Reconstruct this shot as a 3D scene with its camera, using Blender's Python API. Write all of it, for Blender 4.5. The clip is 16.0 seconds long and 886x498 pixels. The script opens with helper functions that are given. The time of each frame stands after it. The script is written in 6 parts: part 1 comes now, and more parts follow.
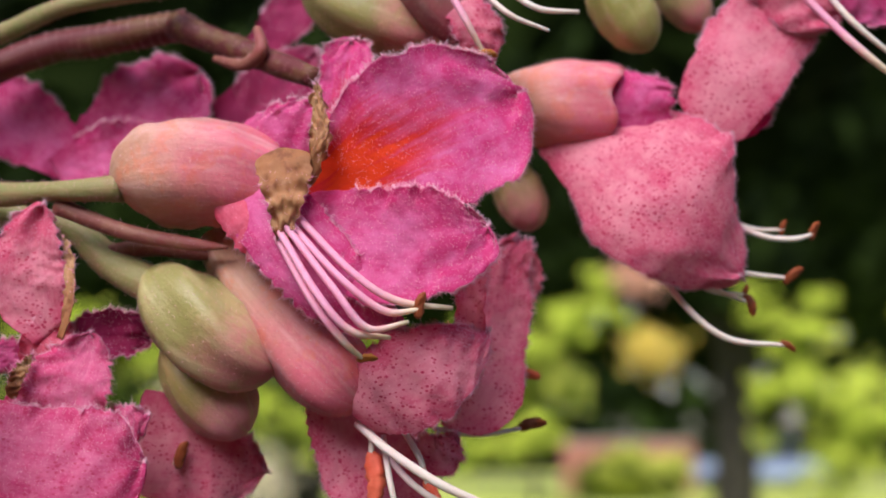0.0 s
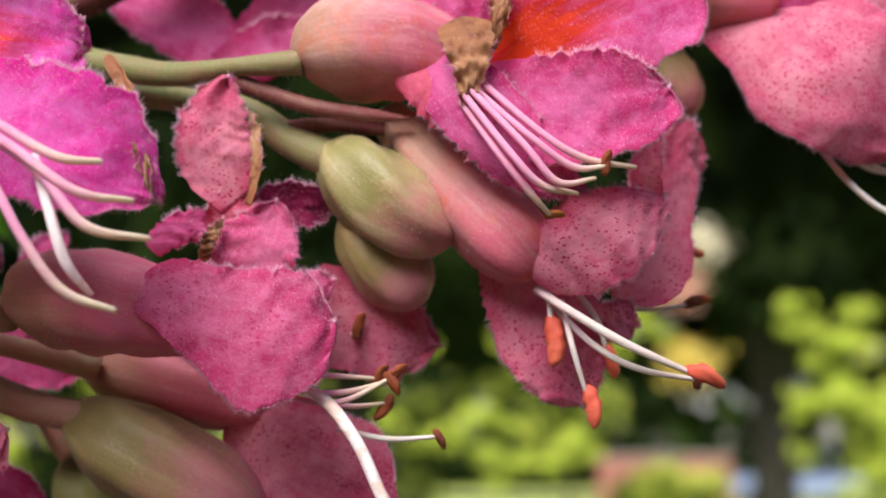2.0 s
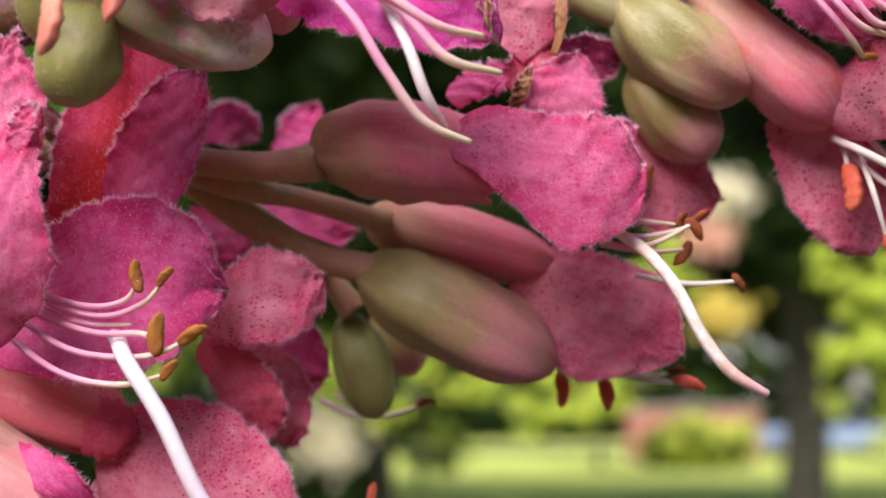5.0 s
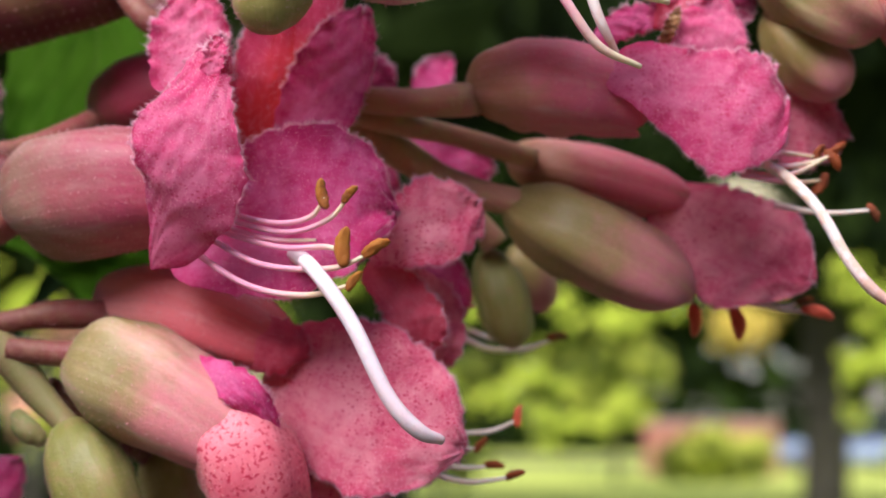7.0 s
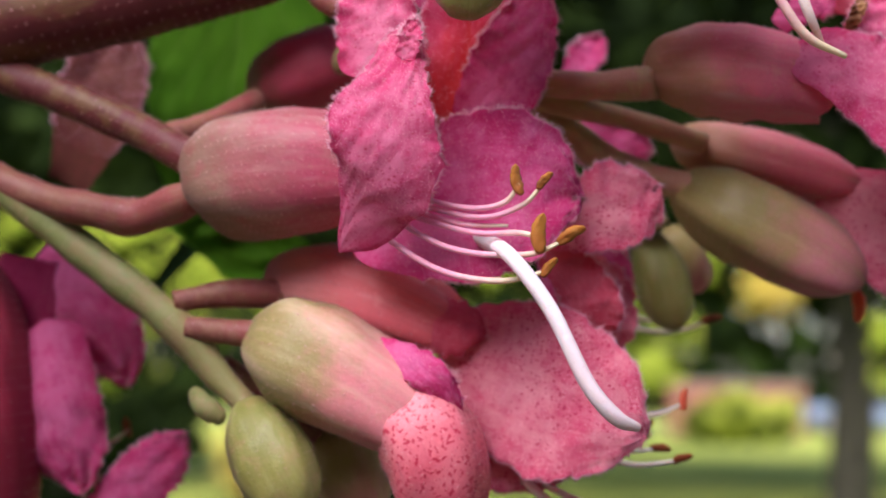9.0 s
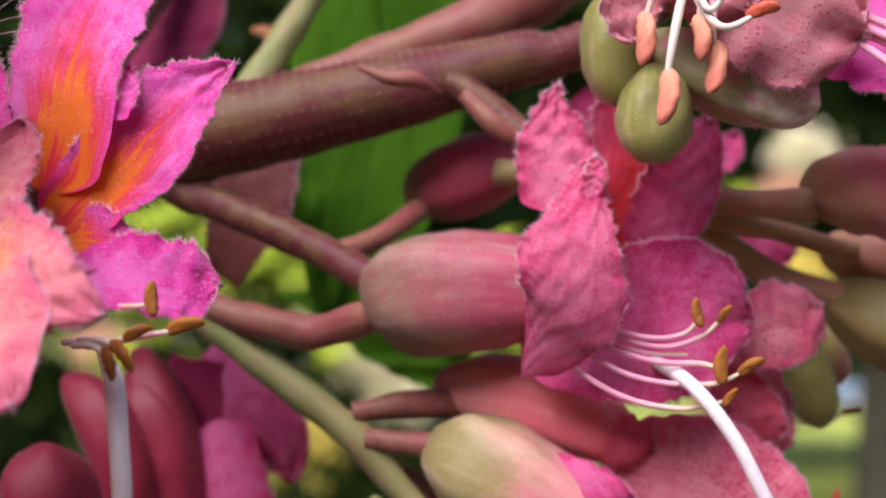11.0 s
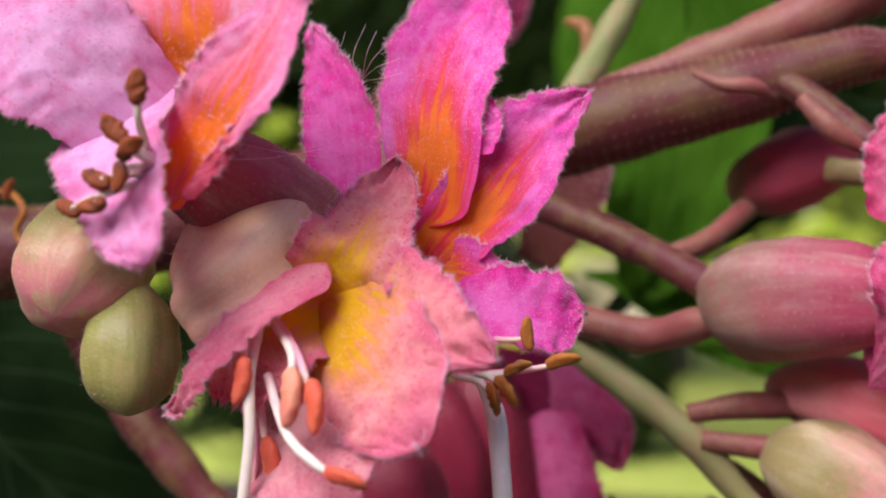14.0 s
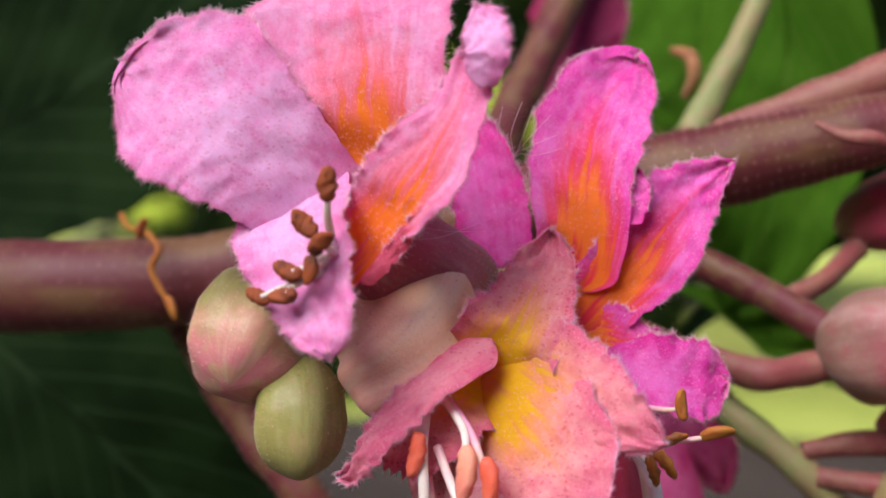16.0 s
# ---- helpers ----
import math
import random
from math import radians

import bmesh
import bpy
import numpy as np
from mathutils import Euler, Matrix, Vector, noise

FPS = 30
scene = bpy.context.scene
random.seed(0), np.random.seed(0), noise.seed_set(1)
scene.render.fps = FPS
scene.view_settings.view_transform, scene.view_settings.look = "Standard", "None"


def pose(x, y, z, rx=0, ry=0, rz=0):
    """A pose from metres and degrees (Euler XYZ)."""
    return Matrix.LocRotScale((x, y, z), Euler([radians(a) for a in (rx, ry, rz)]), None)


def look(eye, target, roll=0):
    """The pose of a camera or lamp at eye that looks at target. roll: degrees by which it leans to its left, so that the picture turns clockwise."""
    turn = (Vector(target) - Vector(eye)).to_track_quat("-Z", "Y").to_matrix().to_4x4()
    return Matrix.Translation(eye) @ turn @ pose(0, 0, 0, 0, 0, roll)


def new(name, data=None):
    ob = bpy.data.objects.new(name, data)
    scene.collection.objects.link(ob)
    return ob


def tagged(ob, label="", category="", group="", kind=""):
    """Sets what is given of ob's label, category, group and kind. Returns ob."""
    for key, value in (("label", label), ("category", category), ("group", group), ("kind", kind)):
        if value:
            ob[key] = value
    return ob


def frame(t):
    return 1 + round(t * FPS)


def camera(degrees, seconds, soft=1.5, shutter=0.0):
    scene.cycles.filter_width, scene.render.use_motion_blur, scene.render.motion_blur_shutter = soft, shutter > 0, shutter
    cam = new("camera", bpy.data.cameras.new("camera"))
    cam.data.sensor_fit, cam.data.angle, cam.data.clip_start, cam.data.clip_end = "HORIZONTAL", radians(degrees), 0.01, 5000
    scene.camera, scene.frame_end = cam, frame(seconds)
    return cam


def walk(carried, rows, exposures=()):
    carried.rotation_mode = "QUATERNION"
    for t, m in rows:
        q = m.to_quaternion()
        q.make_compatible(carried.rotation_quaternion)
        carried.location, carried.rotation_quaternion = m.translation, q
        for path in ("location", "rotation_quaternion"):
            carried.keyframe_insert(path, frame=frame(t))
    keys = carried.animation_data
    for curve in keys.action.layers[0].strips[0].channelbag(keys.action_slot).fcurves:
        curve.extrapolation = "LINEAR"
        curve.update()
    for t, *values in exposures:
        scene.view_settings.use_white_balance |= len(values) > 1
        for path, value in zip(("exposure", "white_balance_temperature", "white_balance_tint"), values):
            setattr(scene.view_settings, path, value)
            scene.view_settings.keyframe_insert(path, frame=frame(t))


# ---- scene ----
cam = camera(36.00, 16.0, soft=1.75)
# seconds; x, y, z in millimetres from the middle of the first view; turns in degrees
PATH = [
    (0, 0.26, -114.78, -15.77, 97.867, -0.046, 0.093), (0.5, -4.33, -115.58, -19.77, 98.306, -0.025, 0.180),
    (1, -7.38, -115.88, -23.00, 98.175, 0.122, -0.049), (1.5, -10.87, -115.10, -27.30, 98.693, 0.248, 0.565),
    (2, -13.54, -115.49, -30.20, 98.575, 0.171, 1.536), (2.5, -12.85, -113.41, -29.89, 97.313, 0.156, 3.101),
    (3, -18.39, -114.33, -30.96, 96.544, 0.206, 2.626), (3.5, -25.34, -116.13, -35.15, 96.981, 0.252, 1.937),
    (4, -30.23, -116.55, -37.26, 96.531, 0.385, 1.726), (4.5, -35.87, -116.39, -41.00, 96.666, 0.487, 2.377),
    (5, -40.13, -118.50, -40.63, 96.611, 0.261, 2.693), (5.2, -42.05, -119.63, -43.64, 96.733, 0.022, 3.001),
    (5.5, -44.05, -120.42, -44.63, 96.787, -0.021, 3.165), (5.8, -45.99, -121.58, -45.72, 96.882, -0.037, 3.254),
    (6.1, -47.89, -122.93, -46.86, 96.988, -0.036, 3.294), (6.4, -49.77, -124.28, -47.99, 97.078, -0.030, 3.313),
    (6.7, -51.67, -125.46, -49.04, 97.123, -0.031, 3.337), (7, -53.61, -126.27, -49.97, 97.096, -0.049, 3.393),
    (7.3, -55.61, -126.54, -50.70, 96.970, -0.096, 3.509), (7.5, -58.03, -127.76, -52.03, 97.158, -0.367, 3.498),
    (8, -64.13, -126.57, -54.67, 96.242, -0.435, 3.671), (8.5, -67.09, -126.75, -54.11, 96.108, -0.536, 4.409),
    (9, -69.10, -127.83, -47.62, 95.377, -0.833, 4.448), (9.2, -70.52, -127.97, -45.20, 94.876, -0.995, 4.712),
    (9.5, -72.07, -128.64, -43.29, 94.704, -1.042, 4.815), (9.8, -74.33, -129.97, -41.17, 94.634, -1.002, 4.842),
    (10.1, -77.00, -131.70, -38.99, 94.626, -0.903, 4.857), (10.4, -79.75, -133.61, -36.92, 94.638, -0.771, 4.927),
    (10.7, -82.27, -135.44, -35.15, 94.630, -0.632, 5.119), (11, -84.23, -136.95, -33.83, 94.561, -0.513, 5.497),
    (11.3, -85.32, -137.92, -33.15, 94.391, -0.441, 6.128), (11.5, -86.54, -139.97, -33.88, 94.884, -0.380, 5.777),
    (12, -88.69, -141.66, -33.25, 94.672, -0.249, 7.519), (12.5, -88.39, -141.65, -31.55, 93.093, -0.210, 10.344),
    (13, -92.51, -143.12, -29.24, 92.456, -0.059, 11.623), (13.5, -91.21, -140.36, -24.77, 90.738, -0.254, 13.986),
    (14, -95.76, -142.98, -23.30, 90.672, -0.368, 14.943), (14.5, -98.75, -143.52, -21.02, 89.944, -0.375, 15.601),
    (15, -101.68, -146.65, -16.12, 89.192, -0.622, 15.145), (15.5, -105.26, -149.29, -15.03, 88.695, -0.601, 15.324),
    (16, -107.61, -151.03, -10.75, 87.859, -0.629, 15.368),
]
EYE = 1.6
walk(cam, [(t, pose(x / 1000, y / 1000, EYE + z / 1000, a, b, c)) for t, x, y, z, a, b, c in PATH],
     exposures=[(0, 0.50, 6450, 25), (4, 0.81, 6450, 25), (12, 0.70, 6450, 25), (16, 0.62, 6400, 25)])
cam.data.dof.use_dof = True
cam.data.dof.focus_distance = 0.123
cam.data.dof.aperture_fstop = 23.0

# ---- light ----
SUN_ELEVATION, SUN_TURN = radians(47), radians(-158)
world = bpy.data.worlds.new("sky")
scene.world = world
world.use_nodes = True
wt = world.node_tree
sky = wt.nodes.new("ShaderNodeTexSky")
sky.sky_type, sky.sun_disc = "NISHITA", False
sky.sun_elevation, sky.sun_rotation = SUN_ELEVATION, SUN_TURN
wt.links.new(sky.outputs[0], wt.nodes["Background"].inputs[0])
wt.nodes["Background"].inputs[1].default_value = 0.13
sun = new("sun", bpy.data.lights.new("sun", "SUN"))
sun.data.energy, sun.data.angle, sun.data.color = 4.2, radians(44), (1.0, 0.96, 0.90)
toward = Vector((math.sin(SUN_TURN) * math.cos(SUN_ELEVATION), math.cos(SUN_TURN) * math.cos(SUN_ELEVATION), math.sin(SUN_ELEVATION)))
sun.matrix_world = look(toward * 20, (0, 0, 0))


# ---- materials ----
class Nodes:
    """A small hand for writing node trees."""

    def __init__(self, name):
        self.mat = bpy.data.materials.new(name)
        self.mat.use_nodes = True
        self.tree = self.mat.node_tree
        self.bsdf = self.tree.nodes["Principled BSDF"]
        self.out = self.tree.nodes["Material Output"]

    def put(self, slot, value):
        if isinstance(value, bpy.types.NodeSocket):
            self.tree.links.new(value, slot)
        else:
            slot.default_value = value

    def add(self, kind, out=0, **ins):
        node = self.tree.nodes.new("ShaderNode" + kind)
        for key, value in ins.items():
            self.put(node.inputs[int(key[1:])], value)
        return node.outputs[out]

    def math(self, op, a, b=0.0, c=0.0):
        node = self.tree.nodes.new("ShaderNodeMath")
        node.operation = op
        for n, value in enumerate((a, b, c)):
            self.put(node.inputs[n], value)
        return node.outputs[0]

    def mix(self, fac, a, b):
        node = self.tree.nodes.new("ShaderNodeMix")
        node.data_type = "RGBA"
        self.put(node.inputs[0], fac)
        self.put(node.inputs[6], a if isinstance(a, bpy.types.NodeSocket) else (*a, 1))
        self.put(node.inputs[7], b if isinstance(b, bpy.types.NodeSocket) else (*b, 1))
        return node.outputs[2]

    def band(self, value, low, high):
        node = self.tree.nodes.new("ShaderNodeMapRange")
        node.interpolation_type = "SMOOTHSTEP"
        self.put(node.inputs[0], value)
        self.put(node.inputs[1], low)
        self.put(node.inputs[2], high)
        return node.outputs[0]

    def noise(self, where, scale, detail=4.0, rough=0.55, out=0):
        return self.add("TexNoise", out, _0=where, _2=scale, _3=detail, _4=rough)

    def scaled(self, where, x, y, z):
        node = self.tree.nodes.new("ShaderNodeMapping")
        self.put(node.inputs[0], where)
        node.inputs[3].default_value = (x, y, z)
        return node.outputs[0]

    def place(self):
        return self.tree.nodes.new("ShaderNodeTexCoord").outputs["Object"]

    def uv(self):
        coord = self.tree.nodes.new("ShaderNodeTexCoord").outputs["UV"]
        split = self.tree.nodes.new("ShaderNodeSeparateXYZ")
        self.put(split.inputs[0], coord)
        return coord, split.outputs[0], split.outputs[1]

    def bump(self, height, strength=0.3, distance=0.0002):
        node = self.tree.nodes.new("ShaderNodeBump")
        self.put(node.inputs["Height"], height)
        node.inputs["Strength"].default_value = strength
        node.inputs["Distance"].default_value = distance
        return node.outputs[0]

    def finish(self, colour, rough=0.5, normal=None, thin=0.0, sheen=0.0, coat=0.0, metal=0.0, shine=0.35, flesh=0.0):
        b = self.bsdf.inputs
        b["Subsurface Weight"].default_value = flesh
        b["Subsurface Radius"].default_value = (1.0, 0.45, 0.35)
        b["Subsurface Scale"].default_value = 0.0014
        self.put(b["Base Color"], colour)
        self.put(b["Roughness"], rough)
        b["Specular IOR Level"].default_value = shine
        b["Sheen Weight"].default_value = sheen
        b["Sheen Roughness"].default_value = 0.4
        b["Coat Weight"].default_value = coat
        b["Coat Roughness"].default_value = 0.25
        if normal is not None:
            self.put(b["Normal"], normal)
        if thin:
            glow = self.tree.nodes.new("ShaderNodeBsdfTranslucent")
            self.put(glow.inputs[0], colour)
            mixed = self.tree.nodes.new("ShaderNodeMixShader")
            mixed.inputs[0].default_value = thin
            self.tree.links.new(self.bsdf.outputs[0], mixed.inputs[1])
            self.tree.links.new(glow.outputs[0], mixed.inputs[2])
            self.tree.links.new(mixed.outputs[0], self.out.inputs[0])
        return self.mat


def petal_material(name, pale, deep, throat=None, throat_len=0.45, throat_width=0.5, core=None, speck=0.22, speck_colour=(0.64, 0.04, 0.13), edge=None):
    """A petal: paler and deeper pink by veins, a coloured throat at the base, red specks."""
    n = Nodes(name)
    coord, u, v = n.uv()
    here = n.place()
    across = n.math("ABSOLUTE", n.math("SUBTRACT", u, 0.5))
    wob = n.math("MULTIPLY", n.math("SUBTRACT", n.noise(here, 300, 2), 0.5), 0.10)
    bent = n.tree.nodes.new("ShaderNodeCombineXYZ")
    n.put(bent.inputs[0], n.math("ADD", u, wob))
    n.put(bent.inputs[1], v)
    streak = n.noise(n.scaled(bent.outputs[0], 17, 1.5, 1), 1.0, 5, 0.62)
    vein = n.noise(n.scaled(bent.outputs[0], 46, 2.2, 1), 1.0, 3, 0.5)
    cloud = n.noise(here, 210, 4, 0.6)
    mottle = n.noise(here, 700, 4, 0.7)
    tone = n.math("ADD", n.math("ADD", n.math("MULTIPLY", streak, 0.24), n.math("MULTIPLY", mottle, 0.36)), n.math("MULTIPLY", cloud, 0.40))
    rim = n.math("MAXIMUM", n.math("MULTIPLY", across, 2.0), v)
    colour = n.mix(n.band(n.math("ADD", tone, n.math("MULTIPLY", n.math("SUBTRACT", rim, 0.6), 0.16)), 0.38, 0.64), pale, deep)
    colour = n.mix(n.math("MULTIPLY", n.band(vein, 0.55, 0.70), 0.22), colour, tuple(c * 0.92 for c in deep))
    colour = n.mix(n.math("MULTIPLY", n.band(n.math("ADD", rim, n.math("MULTIPLY", n.math("SUBTRACT", mottle, 0.5), 0.3)), 0.90, 1.05), 0.40), colour, tuple(c * 0.95 for c in deep))
    grain = n.noise(here, 3800, 3, 0.7)
    colour = n.mix(n.math("MULTIPLY", n.band(grain, 0.52, 0.75), 0.34), colour, tuple(min(1.0, c * 1.15 + 0.08) for c in pale))
    if edge:
        colour = n.mix(n.math("MULTIPLY", n.band(n.math("ADD", rim, n.math("MULTIPLY", cloud, 0.25)), 0.85, 1.15), 0.7), colour, edge)
    if speck:
        cell = n.tree.nodes.new("ShaderNodeTexVoronoi")
        n.put(cell.inputs["Vector"], n.scaled(here, 0.8, 1, 1.2))
        cell.inputs["Scale"].default_value = 2300
        cell.inputs["Randomness"].default_value = 1.0
        split = n.tree.nodes.new("ShaderNodeSeparateColor")
        n.put(split.inputs[0], cell.outputs["Color"])
        dot = n.math("SUBTRACT", 1.0, n.band(n.math("SUBTRACT", cell.outputs["Distance"], n.math("MULTIPLY", split.outputs[0], 0.26)), 0.06, 0.19))
        patch = n.band(n.noise(here, 150, 2), 0.30, 0.55)
        colour = n.mix(n.math("MULTIPLY", n.math("MULTIPLY", dot, patch), speck), colour, speck_colour)
    if throat:
        # a ragged flame that runs up the middle from the base
        reach = n.math("ADD", n.math("DIVIDE", v, throat_len), n.math("POWER", n.math("DIVIDE", across, throat_width), 2.0))
        ragged = n.math("ADD", reach, n.math("MULTIPLY", n.math("SUBTRACT", n.noise(n.scaled(bent.outputs[0], 15, 1.6, 1), 1.0, 4, 0.6), 0.5), 1.2))
        colour = n.mix(n.math("SUBTRACT", 1.0, n.band(ragged, 0.65, 1.35)), colour, throat)
        if core:
            colour = n.mix(n.math("SUBTRACT", 1.0, n.band(n.math("ABSOLUTE", n.math("SUBTRACT", ragged, 0.48)), 0.08, 0.40)), colour, core)
    fine = n.noise(n.scaled(coord, 60, 7, 1), 1.0, 4, 0.7)
    rough_map = n.math("MULTIPLY_ADD", cloud, 0.3, 0.42)
    height = n.math("ADD", n.math("MULTIPLY", fine, 0.14), n.math("ADD", n.noise(here, 3000, 3, 0.7), n.math("MULTIPLY", n.noise(here, 800, 4, 0.6), 1.6)))
    return n.finish(colour, rough_map, n.bump(height, 0.45, 0.0002), thin=0.46, sheen=0.03, shine=0.12)


def body_material(name, low, high, mark=None, mark_amount=0.0, split=(0.3, 0.75), rough=0.42, thin=0.0, line=0.25, coat=0.0, spot=None, pale=None, streaked=False):
    """A bud, calyx or stalk: one colour at the base, another at the tip, with faint lengthwise lines and blotches."""
    n = Nodes(name)
    coord, u, v = n.uv()
    here = n.place()
    cloud = n.noise(here, 190, 4, 0.6)
    mottle = n.noise(here, 900, 4, 0.65)
    along = n.math("ADD", v, n.math("ADD", n.math("MULTIPLY", n.math("SUBTRACT", cloud, 0.5), 0.7), n.math("MULTIPLY", n.math("SUBTRACT", mottle, 0.5), 0.2)))
    colour = n.mix(n.band(along, split[0], split[1]), low, high)
    vein = n.noise(n.scaled(coord, 34, 1.5, 1), 1.0, 5, 0.6)
    darker = n.mix(0.5, colour, tuple(c * 0.35 for c in high))
    colour = n.mix(n.math("MULTIPLY", n.band(vein, 0.46, 0.74), line * 1.3), colour, darker)
    colour = n.mix(n.math("MULTIPLY", n.band(mottle, 0.52, 0.75), 0.30), colour, tuple(min(1.0, c * 1.3 + 0.05) for c in low))
    colour = n.mix(n.math("MULTIPLY", n.band(n.noise(here, 2200, 3, 0.7), 0.55, 0.72), 0.22), colour, tuple(c * 0.5 for c in high))
    if pale:
        light = n.band(n.noise(n.scaled(coord, 9, 1.3, 1), 1.0, 5, 0.6), 0.44, 0.70)
        colour = n.mix(n.math("MULTIPLY", light, 0.62), colour, pale)
    if mark:
        blot = n.band(n.noise(n.scaled(coord, 5, 9, 1), 1.0, 5, 0.6), 0.44, 0.60) if streaked else n.band(n.noise(here, 330, 5, 0.65), 0.52, 0.62)
        colour = n.mix(n.math("MULTIPLY", blot, mark_amount), colour, mark)
    if spot:
        grain = n.band(n.noise(here, 2100, 3), 0.54, 0.62)
        colour = n.mix(n.math("MULTIPLY", grain, 0.9), colour, spot)
    height = n.math("ADD", n.math("MULTIPLY", vein, 0.7), n.math("ADD", n.math("MULTIPLY", n.noise(here, 3000, 3), 0.6), mottle))
    return n.finish(colour, n.math("MULTIPLY_ADD", cloud, 0.3, rough - 0.10), n.bump(height, 0.42, 0.0002), thin=thin * 0.5, sheen=0.03, coat=coat * 0.6, shine=0.3, flesh=0.2)


PETAL = petal_material("petal_pink", (0.862, 0.243, 0.535), (0.764, 0.0608, 0.262), throat=(0.80, 0.040, 0.045), throat_len=0.62, throat_width=0.50, core=(0.90, 0.085, 0.02))
PETAL_PLAIN = petal_material("petal_plain_pink", (0.843, 0.22, 0.486), (0.715, 0.0494, 0.233))
PETAL_SPECKLED = petal_material("petal_speckled", (0.90, 0.38, 0.47), (0.78, 0.125, 0.25), speck=0.9)
PETAL_MAGENTA = petal_material("petal_magenta", (0.921, 0.289, 0.719), (0.862, 0.076, 0.486), throat=(0.90, 0.055, 0.09), throat_len=0.66, throat_width=0.50, core=(0.96, 0.25, 0.03))
PETAL_MAUVE = petal_material("petal_mauve_pink", (0.86, 0.27, 0.46), (0.72, 0.07, 0.23), speck=0.6)
PETAL_HOT = petal_material("petal_hot_magenta", (0.911, 0.228, 0.662), (0.853, 0.0456, 0.428))
PETAL_PALE = petal_material("petal_pale", (0.931, 0.522, 0.766), (0.882, 0.252, 0.504), throat=(0.90, 0.17, 0.20), throat_len=0.68, throat_width=0.55, core=(0.96, 0.27, 0.03))
PETAL_LILAC = petal_material("petal_lilac", (0.931, 0.576, 0.847), (0.872, 0.288, 0.605))
PETAL_YELLOW = petal_material("petal_yellow_throat", (0.902, 0.45, 0.432), (0.823, 0.225, 0.288), throat=(0.86, 0.40, 0.11), throat_len=0.58, throat_width=0.50, core=(0.88, 0.56, 0.02), speck=0.5, edge=(0.82, 0.18, 0.34))
PETAL_SALMON = petal_material("petal_salmon", (0.882, 0.378, 0.45), (0.804, 0.162, 0.306), speck=0.4)
PETAL_BLUSH = petal_material("petal_blush_speckled", (0.823, 0.45, 0.468), (0.764, 0.252, 0.315), speck=0.7)
PETAL_RED = petal_material("petal_red_throat", (0.784, 0.122, 0.273), (0.647, 0.0418, 0.126), throat=(0.60, 0.03, 0.04), throat_len=0.75, throat_width=0.55)
PETAL_DRY = petal_material("petal_dried", (0.167, 0.057, 0.0418), (0.127, 0.0342, 0.0304))
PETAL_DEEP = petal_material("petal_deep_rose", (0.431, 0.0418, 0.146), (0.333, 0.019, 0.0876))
PETAL_CORAL = petal_material("petal_coral", (0.843, 0.213, 0.311), (0.784, 0.106, 0.195))
WITHERED = body_material("withered_brown", (0.30, 0.13, 0.05), (0.46, 0.26, 0.12), mark=(0.16, 0.05, 0.02), mark_amount=0.7, split=(0.1, 0.9), rough=0.6)
CALYX = body_material("calyx_rose", (0.25, 0.145, 0.10), (0.42, 0.06, 0.12), mark=(0.34, 0.045, 0.08), mark_amount=0.3, split=(0.25, 1.0), thin=0.14, pale=(0.50, 0.32, 0.29))
CALYX_PEACH = body_material("calyx_peach_pink", (0.54, 0.31, 0.20), (0.72, 0.155, 0.225), mark=(0.74, 0.15, 0.03), mark_amount=0.28, split=(0.15, 0.95), thin=0.16, pale=(0.78, 0.50, 0.46))
CALYX_RED = body_material("calyx_coral", (0.78, 0.30, 0.28), (0.82, 0.18, 0.22), split=(0.1, 0.7), thin=0.22, pale=(0.88, 0.42, 0.44))
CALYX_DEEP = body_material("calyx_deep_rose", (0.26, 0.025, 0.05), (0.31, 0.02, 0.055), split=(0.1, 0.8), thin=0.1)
CALYX_BROWN = body_material("calyx_brown_pink", (0.48, 0.29, 0.15), (0.76, 0.16, 0.25), split=(0.10, 0.80), thin=0.18, pale=(0.76, 0.44, 0.40))
BUD_GREEN = body_material("bud_green", (0.22, 0.23, 0.055), (0.29, 0.28, 0.08), mark=(0.46, 0.26, 0.16), mark_amount=0.25, coat=0.15, pale=(0.44, 0.42, 0.18))
BUD_ROSY = body_material("bud_green_rose", (0.27, 0.26, 0.08), (0.60, 0.20, 0.22), mark=(0.42, 0.34, 0.15), mark_amount=0.5, split=(0.45, 0.95), coat=0.15, pale=(0.58, 0.50, 0.28))
BUD_BROWN = body_material("bud_olive_brown", (0.29, 0.24, 0.075), (0.58, 0.19, 0.24), split=(0.40, 0.95), coat=0.1, pale=(0.50, 0.39, 0.20))
BUD_CREAM = body_material("bud_cream_rose", (0.33, 0.30, 0.14), (0.76, 0.60, 0.52), mark=(0.62, 0.18, 0.26), mark_amount=0.75, split=(0.45, 0.8))
BUD_OPENING = body_material("bud_opening", (0.28, 0.24, 0.09), (0.74, 0.25, 0.29), split=(0.30, 0.80), coat=0.1, pale=(0.66, 0.50, 0.38))
BUD_PINK = body_material("bud_petal_stippled", (0.66, 0.22, 0.26), (0.60, 0.09, 0.14), spot=(0.40, 0.015, 0.05), split=(0.2, 0.8))
BUD_PEACH = body_material("bud_peach", (0.74, 0.58, 0.28), (0.88, 0.46, 0.36), split=(0.1, 0.9), coat=0.15, pale=(0.90, 0.74, 0.56))
BUD_RED = body_material("bud_rose", (0.24, 0.12, 0.06), (0.56, 0.08, 0.14), split=(0.15, 0.45))
STEM_RED = body_material("stalk_red_brown", (0.095, 0.018, 0.019), (0.125, 0.023, 0.026), mark=(0.16, 0.105, 0.035), mark_amount=0.55, rough=0.5, streaked=True)
